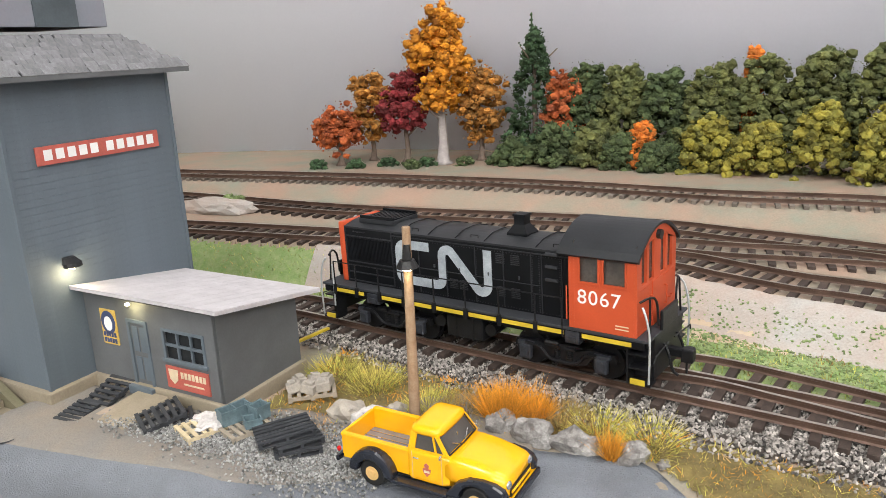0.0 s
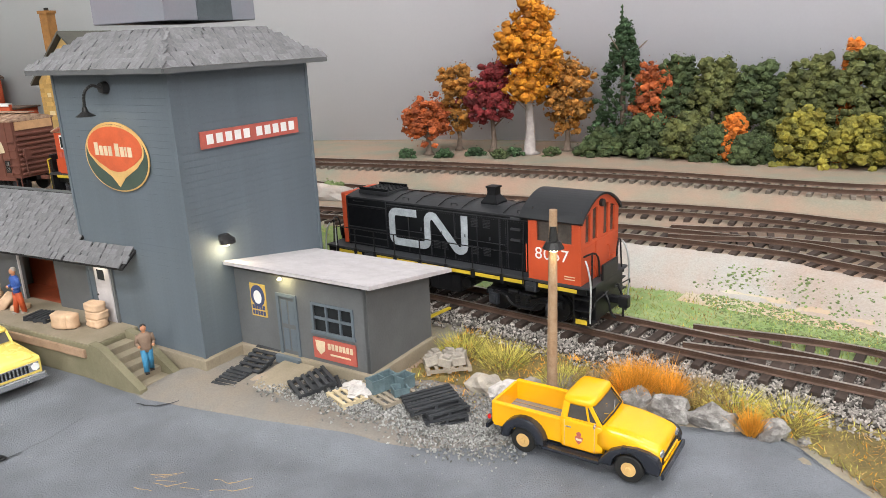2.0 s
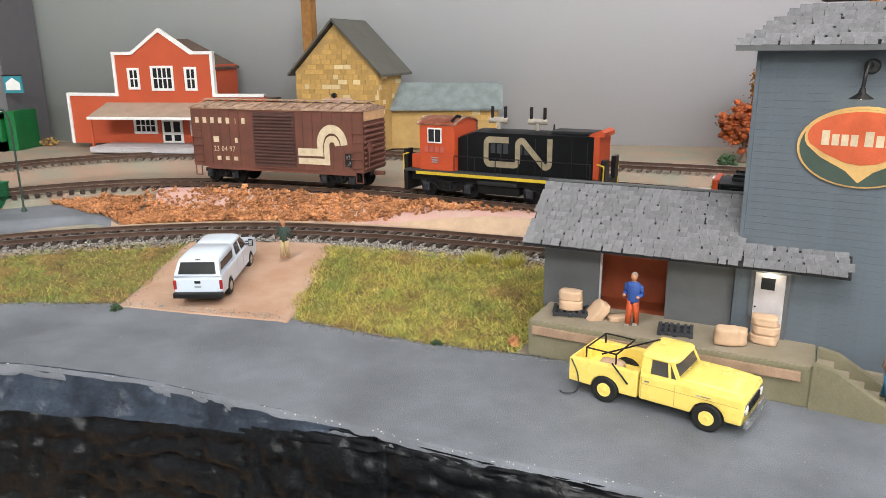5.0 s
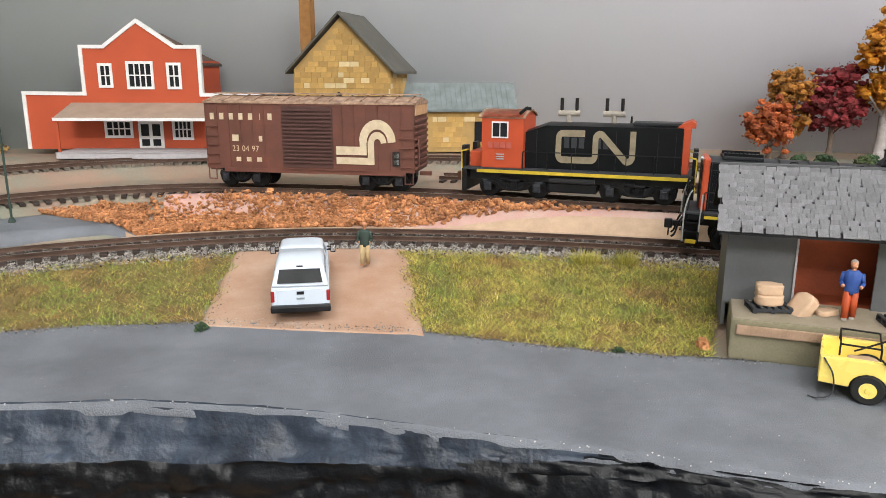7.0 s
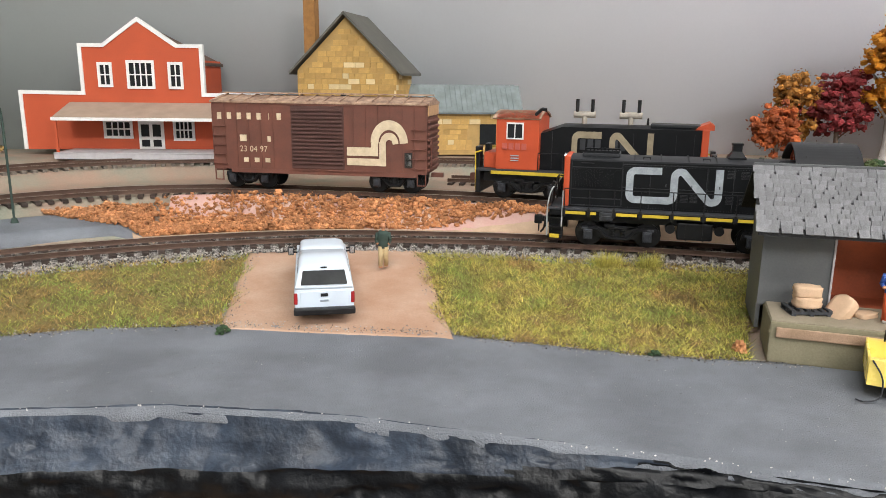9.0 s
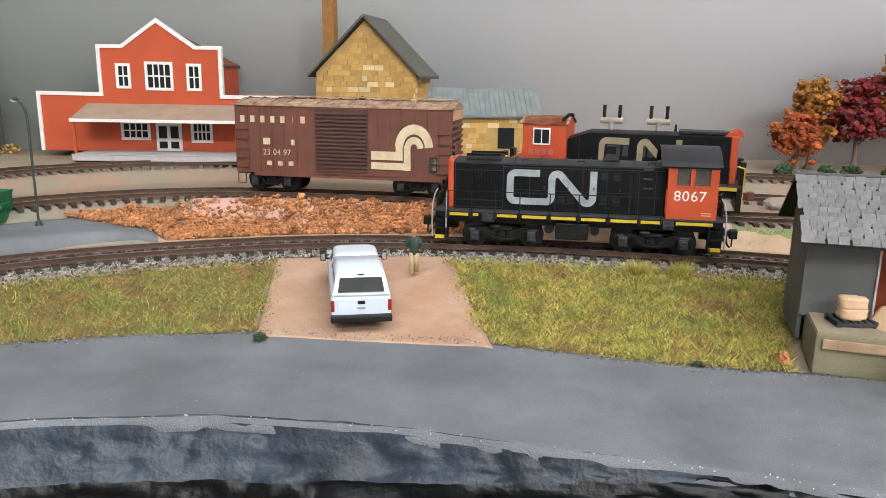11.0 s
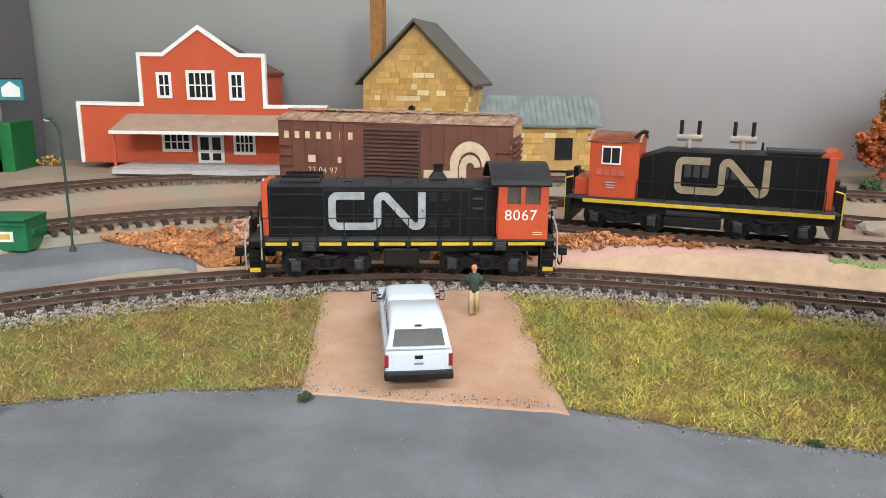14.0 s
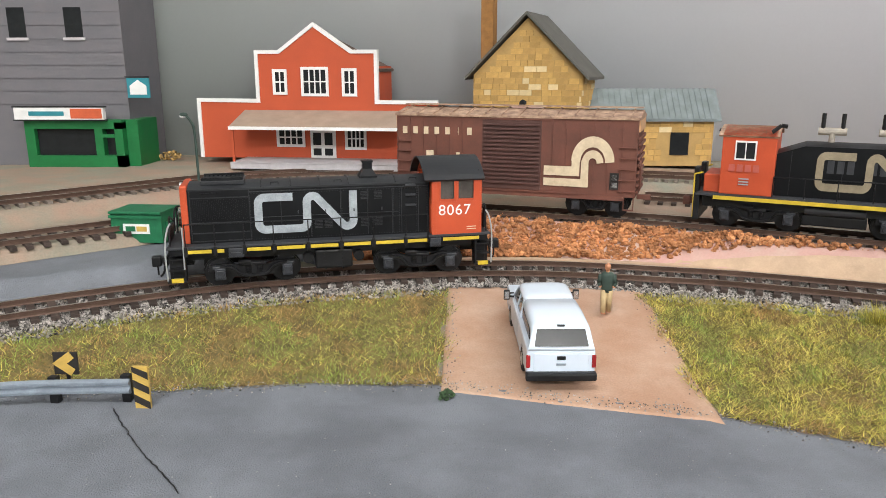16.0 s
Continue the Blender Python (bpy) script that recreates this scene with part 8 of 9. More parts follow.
def crack(name, pts, w, material, label, seed, lift=0.95):
    """A thin uneven line lying in the road surface."""
    rnd = random.Random(seed)
    ln = spline(pts, 2.0)
    bm = bmesh.new()
    prev = None
    for i, p in enumerate(ln):
        d = (ln[min(i + 1, len(ln) - 1)] - ln[max(i - 1, 0)]).normalized()
        k = w * rnd.uniform(0.5, 1.2)
        o = rnd.uniform(-0.3, 0.3)
        z = float(ground_z(np.array([p.x]), np.array([p.y]))[0]) + lift
        cur = [bm.verts.new((p.x - d.y * (o + s * k), p.y + d.x * (o + s * k), z)) for s in (-0.5, 0.5)]
        if prev:
            bm.faces.new((prev[0], prev[1], cur[1], cur[0]))
        prev = cur
    return single(name, bm, material, label, "road crack", kind="structure")


crack("road_joint", [(-538.7, 303.7), (-530, 292.7), (-520, 280.5), (-510, 269.6), (-501.6, 260)], 0.42, M["under"], "dark painted joint line across the grey road", 1)
crack("road_crack", [(-165.8, 201.2), (-169.5, 188.6), (-174, 180.1)], 0.22, M["road_dark"], "ragged dark crack in the grey road", 2)
crack("road_crack", [(-174, 180), (-178, 174), (-181, 166), (-184, 159.4)], 0.5, M["walk"], "ragged dark crack running to the road edge", 5)
crack("road_crack", [(-151.9, 210.3), (-144.6, 208.1), (-134.7, 209.5)], 0.8, M["walk"], "short dark crack by the dock stairs", 3)
for k in range(12):
    a = rnd.uniform(-0.5, 0.5)
    x, y = -114 + rnd.uniform(-16, 16), 162 + rnd.uniform(-5, 6)
    crack("road_scratch", [(x, y), (x + 7 * math.cos(a), y + 7 * math.sin(a))], 0.22, M["sign_gold"], "fine orange fibre lying on the road", 20 + k, 1.0)
lump("debris", at(-178.8, 176, 0.6), (2.2, 1.2, 0.9), M["under"], "small dark debris lump stuck on the road", "debris", 90, 3, 0.5, 2.2)


# ---- plants ----
def ico(sub):
    bm = bmesh.new()
    bmesh.ops.create_icosphere(bm, subdivisions=sub, radius=1)
    v = np.array([q.co[:] for q in bm.verts])
    f = np.array([[q.index for q in face.verts] for face in bm.faces])
    bm.free()
    return v, f


ICO, FINE = ico(1), ico(2)


def clumps(centres, sizes, rng, flat=0.8, jitter=0.28, shape=None):
    """Many small uneven lumps as arrays."""
    v, f = shape or ICO
    n, m = len(centres), len(v)
    k = 1 + rng.uniform(-jitter, jitter, (n, m, 1))
    a = rng.uniform(0, 6.28, n)
    c, s = np.cos(a), np.sin(a)
    w = v[None] * k * np.asarray(sizes)[:, None, None]
    x, y = w[..., 0] * c[:, None] - w[..., 1] * s[:, None], w[..., 0] * s[:, None] + w[..., 1] * c[:, None]
    w = np.stack([x, y, w[..., 2] * flat], -1) + np.asarray(centres)[:, None]
    return w.reshape(-1, 3), (f[None] + (np.arange(n) * m)[:, None, None]).reshape(-1, 3)


def leaves(centres, size, rng):
    """Small turned leaf flakes as arrays."""
    n = len(centres)
    a, b = rng.normal(size=(n, 3)), rng.normal(size=(n, 3))
    a /= np.linalg.norm(a, axis=1)[:, None]
    b -= (a * b).sum(1)[:, None] * a
    b /= np.linalg.norm(b, axis=1)[:, None]
    s = rng.uniform(0.6, 1.3, (n, 1)) * size
    c = np.asarray(centres)
    v = np.stack([c + a * s, c + b * s * 0.55, c - a * s, c - b * s * 0.55], 1).reshape(-1, 3)
    return v, np.arange(4 * n).reshape(-1, 4)


def crown_points(rng, n, fn):
    """Points in a shell given by fn(height share) -> (z, radius)."""
    t = rng.uniform(0, 1, n)
    z, r = fn(t)
    a = rng.uniform(0, 6.28, n)
    q = r * np.sqrt(rng.uniform(0.25, 1.0, n))
    return np.stack([q * np.cos(a), q * np.sin(a), z], -1)


def tree(x, y, z, height, fn, leaf, label, seed, size=3.2, n=260, trunk=2.2, bark="bark", stem=0.4, limbs=6, flake=1.1, flakes=1600, lobes_n=34):
    rng = np.random.default_rng(seed)
    t = thing("tree", at(x, y, z), label, "tree", "autumn trees")
    bm = bmesh.new()
    rings = [[(r * math.cos(k * 0.785) + wob, r * math.sin(k * 0.785), h) for k in range(8)] for h, r, wob in ((0, trunk * 2.4, 0), (2.5, trunk * 1.35, 0), (height * 0.15, trunk, 0.6), (height * stem, trunk * 0.8, -0.4), (height * 0.85, trunk * 0.3, 0))]
    loft(bm, rings)
    for k in range(limbs):
        a, h = rng.uniform(0, 6.28), height * rng.uniform(stem * 0.7, 0.7)
        ln = height * 0.16
        rod(bm, (0, 0, h), (math.cos(a) * ln, math.sin(a) * ln, h + ln * 0.9), trunk * 0.4, trunk * 0.15, 6)
    part("trunk", bm, M[bark], t, smooth=True)
    lobes = crown_points(rng, lobes_n, fn)
    c = lobes[rng.integers(0, len(lobes), n)] + rng.normal(size=(n, 3)) * size * (1.0 if lobes_n < 100 else 0.3)
    v, f = clumps(c, rng.uniform(0.4, 0.9, n) * size, rng, 0.8, 0.3, FINE)
    lc = c[rng.integers(0, n, flakes)] + rng.normal(size=(flakes, 3)) * size * 0.62
    lv, lf = leaves(lc, flake, rng)
    v2 = np.vstack([v, lv])
    faces = f.tolist() + (lf + len(v)).tolist()
    crown = raw("crown", v2, faces, leaf if isinstance(leaf, list) else [leaf], t, index=rng.integers(0, len(leaf), len(faces)) if isinstance(leaf, list) else None)
    return t


oval = lambda z0, z1, r: (lambda t: (z0 + (z1 - z0) * t, r * np.sin(np.pi * np.clip(0.12 + 0.8 * t, 0, 1)) ** 0.7))
FZ = 27.0
tree(4, 566, FZ, 112, oval(44, 107, 18), LEAF["gold"], "tall golden autumn tree with a pale trunk", 1, 4.6, 620, 3.6, "bark_pale", 0.4, 8, 1.3, 4200)
tree(-76, 578, FZ, 42, oval(14, 38, 15), LEAF["rust"], "small rust-orange autumn tree", 2, 3.6, 240, 2.0, "bark", 0.3, 6, 1.2, 1600)
tree(-52, 598, FZ, 68, oval(22, 64, 15), LEAF["brown"], "orange-brown autumn tree on a thin trunk", 3, 3.8, 240, 1.8, "bark", 0.35, 6, 1.2, 1600)
tree(-24, 584, FZ, 68, oval(22, 65, 19), LEAF["crimson"], "deep crimson autumn tree", 4, 4.0, 280, 2.0, "bark", 0.35, 6, 1.2, 1800)
tree(34, 575, FZ, 70, oval(22, 66, 17), LEAF["brown"], "orange-brown autumn tree with layered crown", 5, 4.0, 260, 2.0, "bark", 0.35, 6, 1.2, 1800)
tree(98, 548, FZ, 62, oval(20, 60, 17), LEAF["rust"], "rust-red autumn tree among green bushes", 6, 4.0, 240, 2.0, "bark", 0.3, 6, 1.2, 1500)
cone = lambda z0, z1, r: (lambda t: (z0 + (z1 - z0) * t, r * (1 - t) ** 0.85 + 1.2))
tree(74, 560, FZ, 105, cone(4, 96, 29), LEAF["pine"], "slender dark green conifer with a bare tip", 7, 2.6, 700, 2.2, "bark", 0.5, 4, 1.2, 4200, 700)
bmt = bmesh.new()
rod(bmt, (72, 562, FZ + 84), (72.3, 562, FZ + 108), 1.2, 0.5, 6)
for q in range(5):
    ball(bmt, (72, 562, FZ + 92 + q * 3.6), (2.6 - q * 0.35, 2.6 - q * 0.35, 1.2), sub=1)
single("conifer_tip", bmt, LEAF["pine"], "thin ragged tip of the dark conifer", "tree top")


def bush(x, y, z, rx, ry, h, leaf, label, seed, size=4.2, n=150, group="bank of bushes"):
    rng = np.random.default_rng(seed)
    a, t = rng.uniform(0, 6.28, n), rng.uniform(0, 1, n) ** 0.6
    q = np.sqrt(rng.uniform(0.1, 1, n)) * np.sqrt(np.clip(1 - (t * 0.93) ** 2, 0.03, 1))
    c = np.stack([x + rx * q * np.cos(a), y + ry * q * np.sin(a), z + h * t * rng.uniform(0.82, 1.05, n)], -1)
    v, f = clumps(c, rng.uniform(0.45, 1.0, n) * size, rng, 0.85, 0.33, FINE)
    k = n * 12
    lv, lf = leaves(c[rng.integers(0, n, k)] + rng.normal(size=(k, 3)) * size * 0.55, size * 0.19, rng)
    return tagged(raw("bush", np.vstack([v, lv]), f.tolist() + (lf + len(v)).tolist(), leaf, None, label, "bush"), group=group)


for k, (x, y, rx, ry, h, lf, lb) in enumerate((
    (62, 545, 16, 9, 20, "green", "low dull green bush below the trees"), (88, 530, 15, 10, 30, "green", "dull green clump bush"), (110, 540, 18, 12, 66, "green", "tall dull green bush"),
    (112, 520, 15, 9, 30, "olive", "olive green clump bush"), (133, 528, 19, 12, 66, "olive", "tall olive green bush"), (128, 508, 12, 8, 24, "green", "low green bush at the bank foot"),
    (140, 505, 9, 7, 30, "orange", "bright orange autumn bush"), (158, 512, 18, 12, 62, "green", "tall green bush"), (150, 492, 12, 8, 20, "green", "low green bush by the track"),
    (186, 500, 20, 13, 66, "olive", "tall olive bush against the backdrop"), (176, 480, 15, 8, 36, "yellow", "yellow-green clump bush"), (212, 482, 21, 13, 70, "olive", "tall olive bush with dense clumps"),
    (204, 462, 17, 9, 32, "yellow", "yellow-green low bush"), (240, 462, 21, 13, 74, "olive", "tall olive-green bush"), (232, 445, 15, 9, 44, "yellow", "bright yellow-green bush"),
    (268, 440, 22, 13, 78, "olive", "tall olive bush near the board end"), (258, 420, 15, 9, 44, "yellow", "yellow-green bush near the track"), (296, 415, 22, 13, 80, "olive", "tall dense olive bush"), (325, 385, 24, 14, 80, "olive", "tall olive bush at the backdrop end"), (206, 488, 6, 5, 75, "orange", "small orange bush top among olive bushes"),
)):
    bush(x, y, FZ - 1, rx * (1.35 if lf != "orange" else 1.2), ry * 1.1, h * 1.03, LEAF[lf], lb + " of foam foliage", 100 + k, 3.6 if lf != "orange" else 2.8, 400 if h > 50 else 210)
for k, (x, y, lf) in enumerate(((-92, 566, "pine"), (-62, 560, "pine"), (-38, 566, "pine"), (-8, 556, "pine"), (20, 552, "green"), (42, 548, "green"), (-20, 548, "green"))):
    bush(x, y, FZ - 1, 8, 4, 7, LEAF[lf], "low green shrub at the tree feet", 200 + k, 2.2, 40, "low shrubs")
bush(-134, 462, 19, 12, 6, 9, M["flock"], "bright green shrub beside the track", 221, 2.4, 70, "low shrubs")
bush(-440, 315.5, 0.6, 2.4, 1.8, 2.6, LEAF["pine"], "tiny dark green shrub at the road edge", 222, 0.9, 30, "low shrubs")
bush(-296, 279, 0.6, 2.4, 1.6, 1.4, LEAF["pine"], "tiny dark debris clump at the grass edge", 223, 0.7, 24, "low shrubs")
bush(-525, 452, 8, 3, 2.4, 4, M["flock"], "small green tuft on the cork roadbed", 224, 1.0, 30, "low shrubs")
bush(-663, 668, 30, 9, 4, 7, M["grass_brown"], "dry brown weed by the store corner", 225, 1.6, 40, "low shrubs")

# rust-coloured foliage mat between the tracks
rng = np.random.default_rng(5)
pts = []
while len(pts) < 7500:
    x = rng.uniform(-600, -215, 4000)
    y = rng.uniform(425, 520, 4000)
    dm, da = side(LM, x, y), side(LA, x, y)
    ok = (dm > 32) & (da < -17) & ((da > -60) | (x > -520)) & (x < -240 + rng.normal(size=4000) * 12)
    park = (x < -500) & (y < np.interp(x, [-690, -560, -500], [600, 470, 428]) + 12)
    wide = dm < 33 + np.interp(x, [-560, -480, -400, -340, -290, -240], [60, 50, 40, 32, 28, 24]) * rng.uniform(0.3, 1.0, 4000)
    for p in np.stack([x, y], -1)[ok & ~park & wide]:
        pts.append(p)
pts = np.array(pts[:7500])
z = ground_z(pts[:, 0], pts[:, 1]) + rng.uniform(0.2, 1.0, len(pts)) * (3.2 + 3.4 * np.array([noise.noise(Vector((a / 13, b / 9, 2))) for a, b in pts]))
v, f = clumps(np.c_[pts, z], rng.uniform(0.5, 1.5, len(pts)), rng, 0.85, 0.45)
k = 26000
lv, lf = leaves(np.c_[pts, z][rng.integers(0, len(pts), k)] + rng.normal(size=(k, 3)) * 1.0, 0.42, rng)
raw("rust_foliage", np.vstack([v, lv]), f.tolist() + (lf + len(v)).tolist(), M["orange_clump"], None, "rust-orange foam foliage mat between the tracks", "foliage", "stuff")


def blades(x, y, height, rng, lean=0.5, width=0.22):
    """Single grass blades as arrays."""
    n = len(x)
    z = ground_z(x, y)
    a = rng.uniform(0, 6.28, n)
    h = height * rng.uniform(0.5, 1.25, n) * (1 + 0.45 * np.array([noise.noise(Vector((p / 7, q / 7, 4))) for p, q in zip(x, y)]))
    d = rng.normal(size=(n, 2)) * lean * h[:, None]
    w = np.stack([np.cos(a), np.sin(a)], -1) * width
    base = np.stack([x, y, z - 0.2], -1)
    v = np.stack([base + np.c_[w, np.zeros(n)], base - np.c_[w, np.zeros(n)], base + np.c_[d, h]], 1).reshape(-1, 3)
    return v, np.arange(3 * n).reshape(-1, 3)


def patch(name, label, region, bounds, n, height, mats, weights, seed, lean=0.5, width=0.24):
    rng = np.random.default_rng(seed)
    x = rng.uniform(bounds[0], bounds[1], n)
    y = rng.uniform(bounds[2], bounds[3], n)
    ok = region(x, y)
    x, y = x[ok], y[ok]
    v, f = blades(x, y, height, rng, lean, width)
    field = np.array([noise.noise(Vector((a / 17, b / 17, seed))) + 0.55 * noise.noise(Vector((a / 6, b / 6, seed + 3))) for a, b in zip(x, y)]) + rng.normal(size=len(x)) * 0.22
    cuts = np.quantile(field, np.cumsum(weights)[:-1]) if len(weights) > 1 else []
    return raw(name, v, f, mats, None, label, "grass", "stuff", index=np.searchsorted(cuts, field))


def road_back(x):
    return np.interp(x, RX, RY)


drive = lambda x, y: (x > -441 + 2 * np.sin(y / 5)) & (x < -362 + 2 * np.sin(y / 6) + np.clip((330 - y) * 0.05, 0, 2))


def field_right(x, y):
    lx, ly = to_local(x, y)
    dm = side(LM, x, y)
    return (x > -364) & (y > road_back(x) + 1) & (dm < -24) & ~drive(x, y) & ((lx < -137) | (ly > 40))


def field_left(x, y):
    return (x < -438) & (y > road_back(x) - 1) & (side(LM, x, y) < -24) & ~drive(x, y)


def track_side(x, y):
    dm = side(LM, x, y)
    lx, ly = to_local(x, y)
    return (dm < -25) & (y > road_back(x) + 4) & (lx > 66) & ((lx > 75) | (ly > 12)) & ~((lx < 108) & (ly < 20)) & (x < 160)


def behind_main(x, y):
    da = side(LA, x, y)
    return (side(LM, x, y) > 17) & (da < np.where(x < 0, -17, -33)) & (x > -215)


raw_mats = [M["grass_brown"], M["grass"], M["grass_green"]]
for nm, rg, x0, x1 in (("turf_right", field_right, -364, -200), ("turf_left", field_left, -760, -438), ("turf_track", track_side, -80, 160), ("turf_back", behind_main, -215, 190)):
    gx, gy = np.meshgrid(np.arange(x0, x1, 2.0), np.arange(90, 440, 2.0))
    inside = rg(gx, gy)
    zz = ground_z(gx, gy) + 0.35 + roughness(gx, gy, 0.35)
    idx = np.arange(gx.size).reshape(gx.shape)
    cell = inside[:-1, :-1] & inside[1:, :-1] & inside[:-1, 1:] & inside[1:, 1:]
    quads = np.stack([idx[:-1, :-1], idx[:-1, 1:], idx[1:, 1:], idx[1:, :-1]], -1)[cell]
    used, inv = np.unique(quads, return_inverse=True)
    raw(nm, np.stack([gx, gy, zz], -1).reshape(-1, 3)[used], inv.reshape(-1, 4), M["turf"] if nm != "turf_back" else M["flock"], None, "matted turf base under the static grass", "turf", "stuff", smooth=True)
patch("grass_right", "yellow-green static grass field", field_right, (-364, -195, 268, 420), 80000, 2.4, raw_mats, (0.17, 0.55, 0.28), 1, 1.0, 0.19)
patch("grass_left", "mixed brown and green static grass field", field_left, (-740, -438, 200, 412), 115000, 2.3, raw_mats, (0.34, 0.18, 0.48), 2, 1.05, 0.19)
patch("grass_track", "straw-coloured grass beside the main track", track_side, (-75, 160, 90, 290), 46000, 1.9, [M["grass_orange"], M["grass_brown"], M["grass"]], (0.3, 0.38, 0.32), 3, 0.9, 0.2)
patch("grass_back", "short green grass behind the main track", behind_main, (-215, 190, 150, 440), 60000, 2.0, raw_mats, (0.16, 0.22, 0.62), 4)


def tuft(x, y, r, h, n, material, label, seed):
    rng = np.random.default_rng(seed)
    a, q = rng.uniform(0, 6.28, n), r * np.sqrt(rng.uniform(0, 1, n))
    px, py = x + q * np.cos(a), y + q * np.sin(a)
    v, f = blades(px, py, h, rng, 0.3, 0.13)
    v = v.reshape(-1, 3, 3)
    v[:, 2, 0] += np.cos(a) * q * 0.7
    v[:, 2, 1] += np.sin(a) * q * 0.7
    return tagged(raw("grass_tuft", v.reshape(-1, 3), f, material, None, label, "grass tuft"), group="grass tufts")


for k, (x, y, r, h, n, mt, lb) in enumerate((
    (17, 210, 5.5, 9.5, 1500, "grass_orange", "bright orange dry grass tuft"), (27.5, 207, 4.2, 8, 700, "grass_orange", "orange dry grass tuft"), (35, 202, 7, 3.6, 900, "grass_brown", "dry straw-coloured grass tuft"),
    (45, 182, 1.6, 9.5, 420, "grass_orange", "slim orange grass tuft between rocks"), (44, 195, 8, 3.4, 900, "grass", "low straw-green grass tuft beside rocks"), (57, 187, 8, 3.2, 800, "grass", "dry straw-coloured grass tuft"), (4, 214, 6, 4, 600, "grass_brown", "brown straw tuft by the pole"), (-6, 218, 7, 4, 700, "grass", "yellow-green tuft by the pole"),
    (-279, 373, 5, 6.5, 620, "grass", "yellow straw tuft at the ballast edge"), (-261.7, 367, 4.5, 6, 520, "grass", "yellow straw tuft near the warehouse"),
    (-40, 244, 8, 5, 600, "grass", "yellow-green tuft behind the office"), (-25, 236, 8, 5, 600, "grass", "yellow-green tuft along the ballast"),
)):
    tuft(x, y, r, h, n, M[mt], lb, 300 + k)
rng = np.random.default_rng(77)
n = 11000
x, y = rng.uniform(60, 180, n), rng.uniform(150, 300, n)
ok = (side(LM, x, y) > 30) & (side(LA, x, y) < -20)
v, f = clumps(np.c_[x[ok], y[ok], ground_z(x[ok], y[ok]) + 0.4], rng.uniform(0.3, 0.9, ok.sum()), rng, 0.6, 0.4)
raw("green_flock", v, f, M["flock"], None, "scattered green flock on the plaster bank", "foliage", "stuff")

# ---- stones: ballast along the main track, gravel before the office ----
def stones(name, label, x, y, size, material, seed, lift=0.2):
    rng = np.random.default_rng(seed)
    o = np.array([(1, 0, 0), (-1, 0, 0), (0, 1, 0), (0, -1, 0), (0, 0, 1), (0, 0, -1)], float)
    fc = np.array([(0, 2, 4), (2, 1, 4), (1, 3, 4), (3, 0, 4), (2, 0, 5), (1, 2, 5), (3, 1, 5), (0, 3, 5)])
    n = len(x)
    s = rng.uniform(0.5, 1.2, (n, 1, 3)) * size
    w = o[None] * s * (1 + rng.uniform(-0.3, 0.3, (n, 6, 1)))
    a, b = rng.uniform(0, 6.28, n), rng.uniform(-0.8, 0.8, n)
    ca, sa, cb, sb = np.cos(a)[:, None], np.sin(a)[:, None], np.cos(b)[:, None], np.sin(b)[:, None]
    X, Y, Z = w[..., 0], w[..., 1], w[..., 2]
    Y, Z = Y * cb - Z * sb, Y * sb + Z * cb
    X, Y = X * ca - Y * sa, X * sa + Y * ca
    base = np.stack([x, y, ground_z(x, y) + lift + rng.uniform(0, 0.5, n)], -1)
    v = (np.stack([X, Y, Z], -1) + base[:, None]).reshape(-1, 3)
    return raw(name, v, (fc[None] + (np.arange(n) * 6)[:, None, None]).reshape(-1, 3), material, None, label, "stones", "stuff")


rng = np.random.default_rng(9)
pm, wm = sampled(MAIN, 1.0)
keep = (pm[:, 0] > -700) & (pm[:, 0] < 170)
pm, wm = pm[keep], wm[keep]
k = rng.integers(0, len(pm), 80000)
off = np.clip(rng.normal(-7, 12, len(k)), -29, 14)
off = np.where((off < -24) & (rng.random(len(k)) < 0.5), off + 12, off)
q = pm[k] + np.stack([-wm[k][:, 1], wm[k][:, 0]], -1) * off[:, None] + rng.normal(size=(len(k), 2)) * 0.6
road_ok = ~((q[:, 0] > -444) & (q[:, 0] < -358) & (off < -20))
q = q[road_ok]
stones("ballast", "mixed brown and grey track ballast", q[:, 0], q[:, 1], 0.74, M["ballast"], 10, 0.3)
lx, ly = rng.uniform(-4, 125, 60000), rng.uniform(-34, 46, 60000)
dens = np.exp(-(((lx - 78) / 38) ** 4) - (np.abs(ly - (2 + (lx - 40) * 0.22)) / (7 + np.clip(lx - 50, 0, 50) * 0.16)) ** 3)
ok = (rng.random(60000) < dens) & ~((lx < 66) & (ly > 16))
gx = CX + lx[ok] * math.cos(CA) - ly[ok] * math.sin(CA)
gy = CY + lx[ok] * math.sin(CA) + ly[ok] * math.cos(CA)
stones("gravel", "loose grey gravel before the office", gx, gy, 0.52, M["gravel"], 11, 0.85)
n = 2600
gx, gy = rng.uniform(-560, 40, n), rng.uniform(120, 300, n)
ok = (gy > np.interp(gx, FX, FY) + 3) & (gy < road_back(gx) - 3)
stones("road_crumbs", "tiny pale crumbs scattered on the road", gx[ok], gy[ok], 0.19, M["gravel"], 12, 0.5)

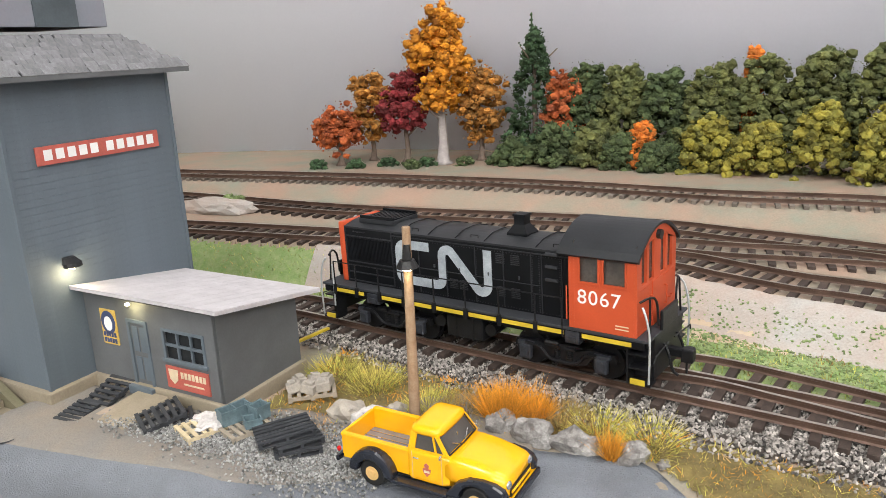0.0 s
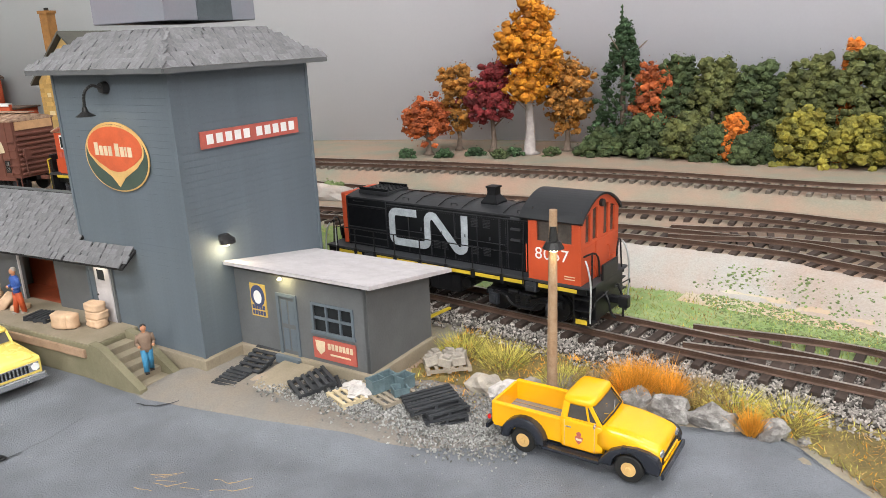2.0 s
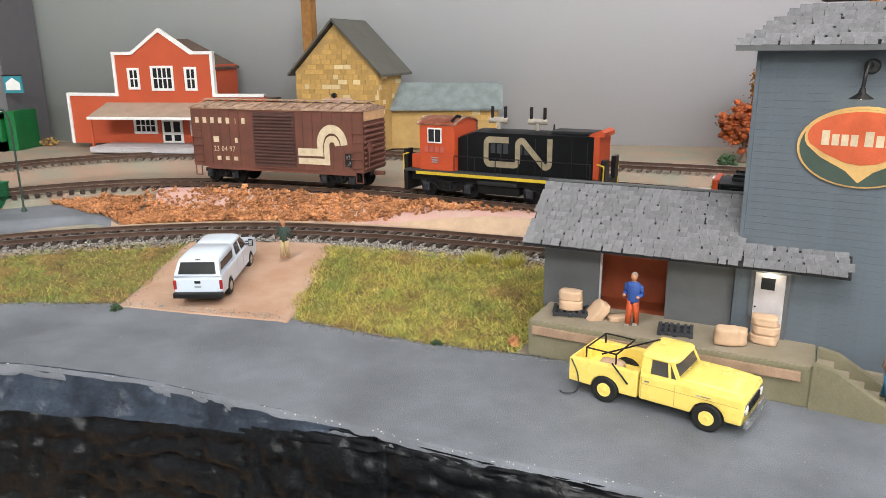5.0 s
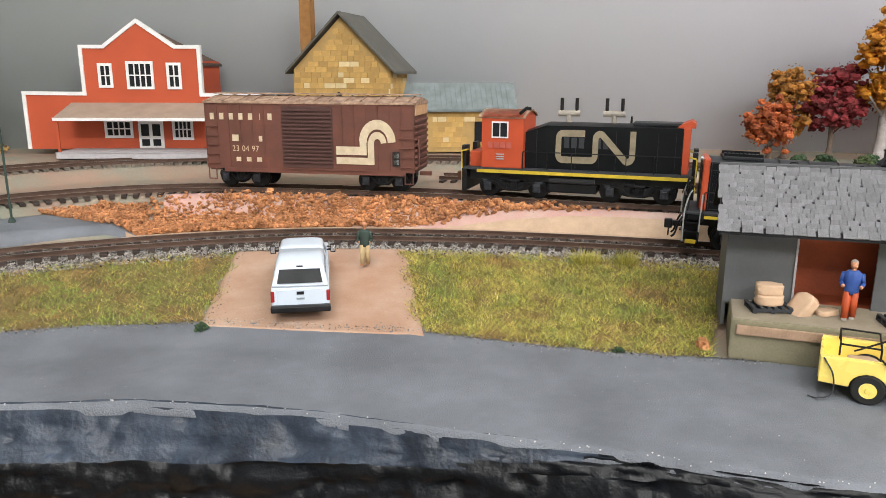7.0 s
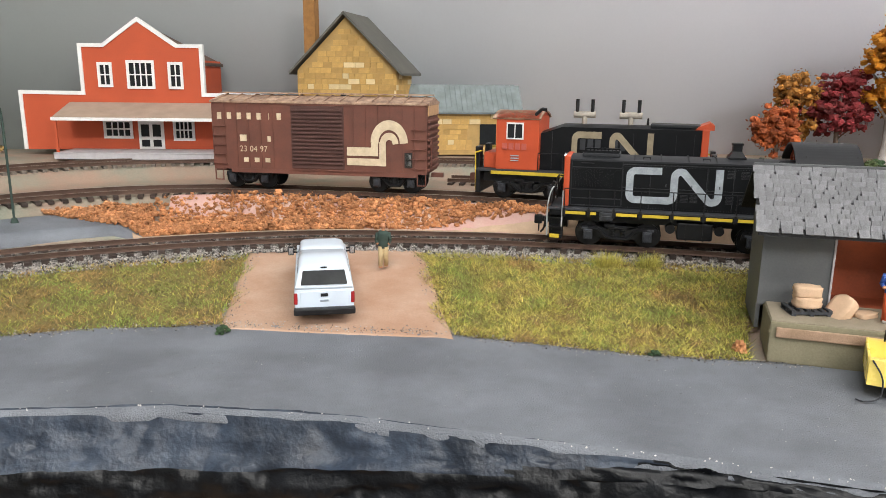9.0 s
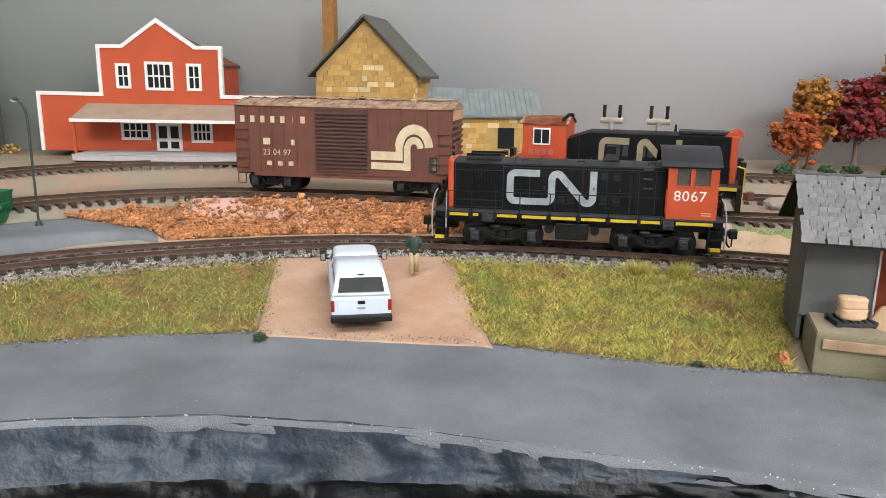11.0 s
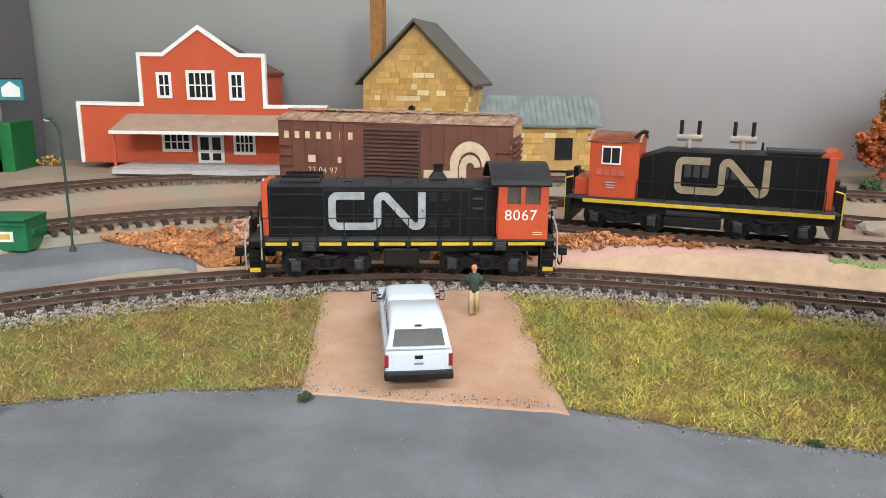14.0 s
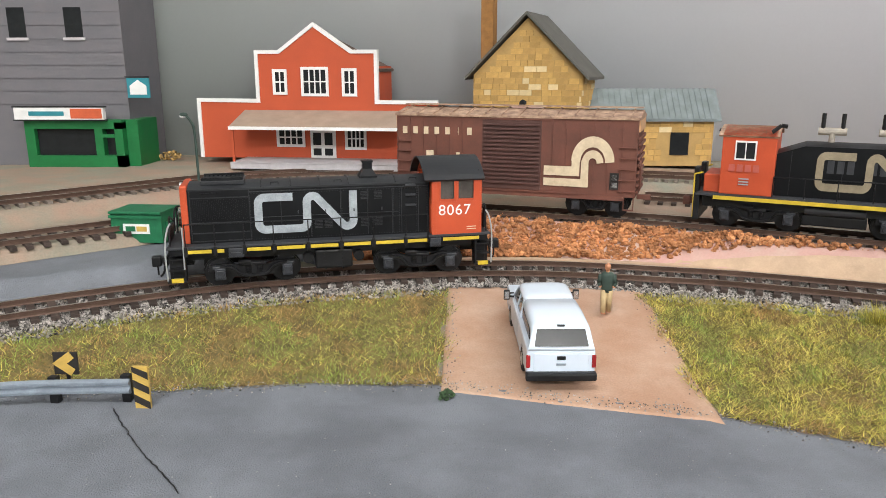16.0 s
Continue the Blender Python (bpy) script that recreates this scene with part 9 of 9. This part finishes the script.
rng = np.random.default_rng(21)
n = 160
cx = rng.uniform(-620, -130, n)
cy = np.interp(cx, FX, FY) + rng.normal(size=n) * 0.9
o = np.array([(1, 0, 0), (-1, 0, 0), (0, 1, 0), (0, -1, 0), (0, 0, 1), (0, 0, -1)], float)
fc = np.array([(0, 2, 4), (2, 1, 4), (1, 3, 4), (3, 0, 4), (2, 0, 5), (1, 2, 5), (3, 1, 5), (0, 3, 5)])
v = (o[None] * rng.uniform(0.1, 0.38, (n, 1, 3)) + np.stack([cx, cy, rng.uniform(0.1, 0.9, n)], -1)[:, None]).reshape(-1, 3)
raw("edge_chips", v, (fc[None] + (np.arange(n) * 6)[:, None, None]).reshape(-1, 3), M["paper"], None, "pale chipped flecks along the broken road edge", "flecks", "stuff")

rng = np.random.default_rng(33)
n = 2200
ex = np.r_[rng.uniform(-640, -232, 1900), np.where(rng.random(n - 1900) < 0.5, -440, -362) + rng.normal(size=n - 1900) * 1.8]
ey = np.r_[np.interp(ex[:1900], RX, RY) + rng.normal(size=1900) * 2.2 - 0.6, rng.uniform(318, 408, n - 1900)]
stones("edge_grit", "fine brown grit along the grass and road edges", ex, ey, 0.34, M["ballast"], 34, 0.35)


# ---- what moves ----
TRAVEL = [(0.0, 895.6), (0.5, 878.6), (1.0, 860.8), (1.5, 843.8), (2.2, 820.0), (3.0, 795.0), (5.0, 742.5), (7.5, 667.5), (9.0, 613.0), (9.6, 590.0), (11.8, 515.6), (12.5, 489.4), (13.5, 450.7), (14.5, 409.8), (15.0, 388.0), (15.5, 365.6), (16.0, 342.8)]
DENSE = spline(MAIN, 1.0)


def along(s):
    i = min(max(int(s), 0), len(DENSE) - 2)
    return DENSE[i].lerp(DENSE[i + 1], s - i)


def heading(d):
    return math.degrees(math.atan2(d.y, d.x))


def loco_pose(s):
    a, b = along(s - 38.5), along(s + 38.5)
    za, zb = (RAIL_Z - float(dip(p.x)) for p in (a, b))
    m, d = (a + b) / 2, b - a
    return at(m.x, m.y, (za + zb) / 2, heading(d), 0, -math.degrees(math.atan2(zb - za, d.length)))


def travelled(t):
    """Distance along the track, eased between the rows as the locomotive's own path is."""
    for (t0, s0), (t1, s1) in zip(TRAVEL, TRAVEL[1:]):
        if t <= t1:
            return s0 + (s1 - s0) * (t - t0) / (t1 - t0)
    return TRAVEL[-1][1]


def motions():
    walk(loco, [(t, loco_pose(s)) for t, s in TRAVEL])
    for b in [o for o in loco.children if o.name.startswith("bogie")]:
        x = b.location.x * 1000
        rows = []
        for k in range(17):
            s = travelled(float(k))
            body, here = along(s + 38.5) - along(s - 38.5), along(s + x + 4) - along(s + x - 4)
            rows.append((float(k), at(x, 0, 0, heading(here) - heading(body))))
        wheels = [o for o in b.children if o.name.startswith("wheel")]
        walk(b, rows)
        for w in wheels:
            p = w.location * 1000
            walk(w, [(k * 0.2, at(p.x, p.y, p.z, 0, 0, math.degrees((travelled(k * 0.2) - TRAVEL[0][1]) / 5.8))) for k in range(81)])


motions()
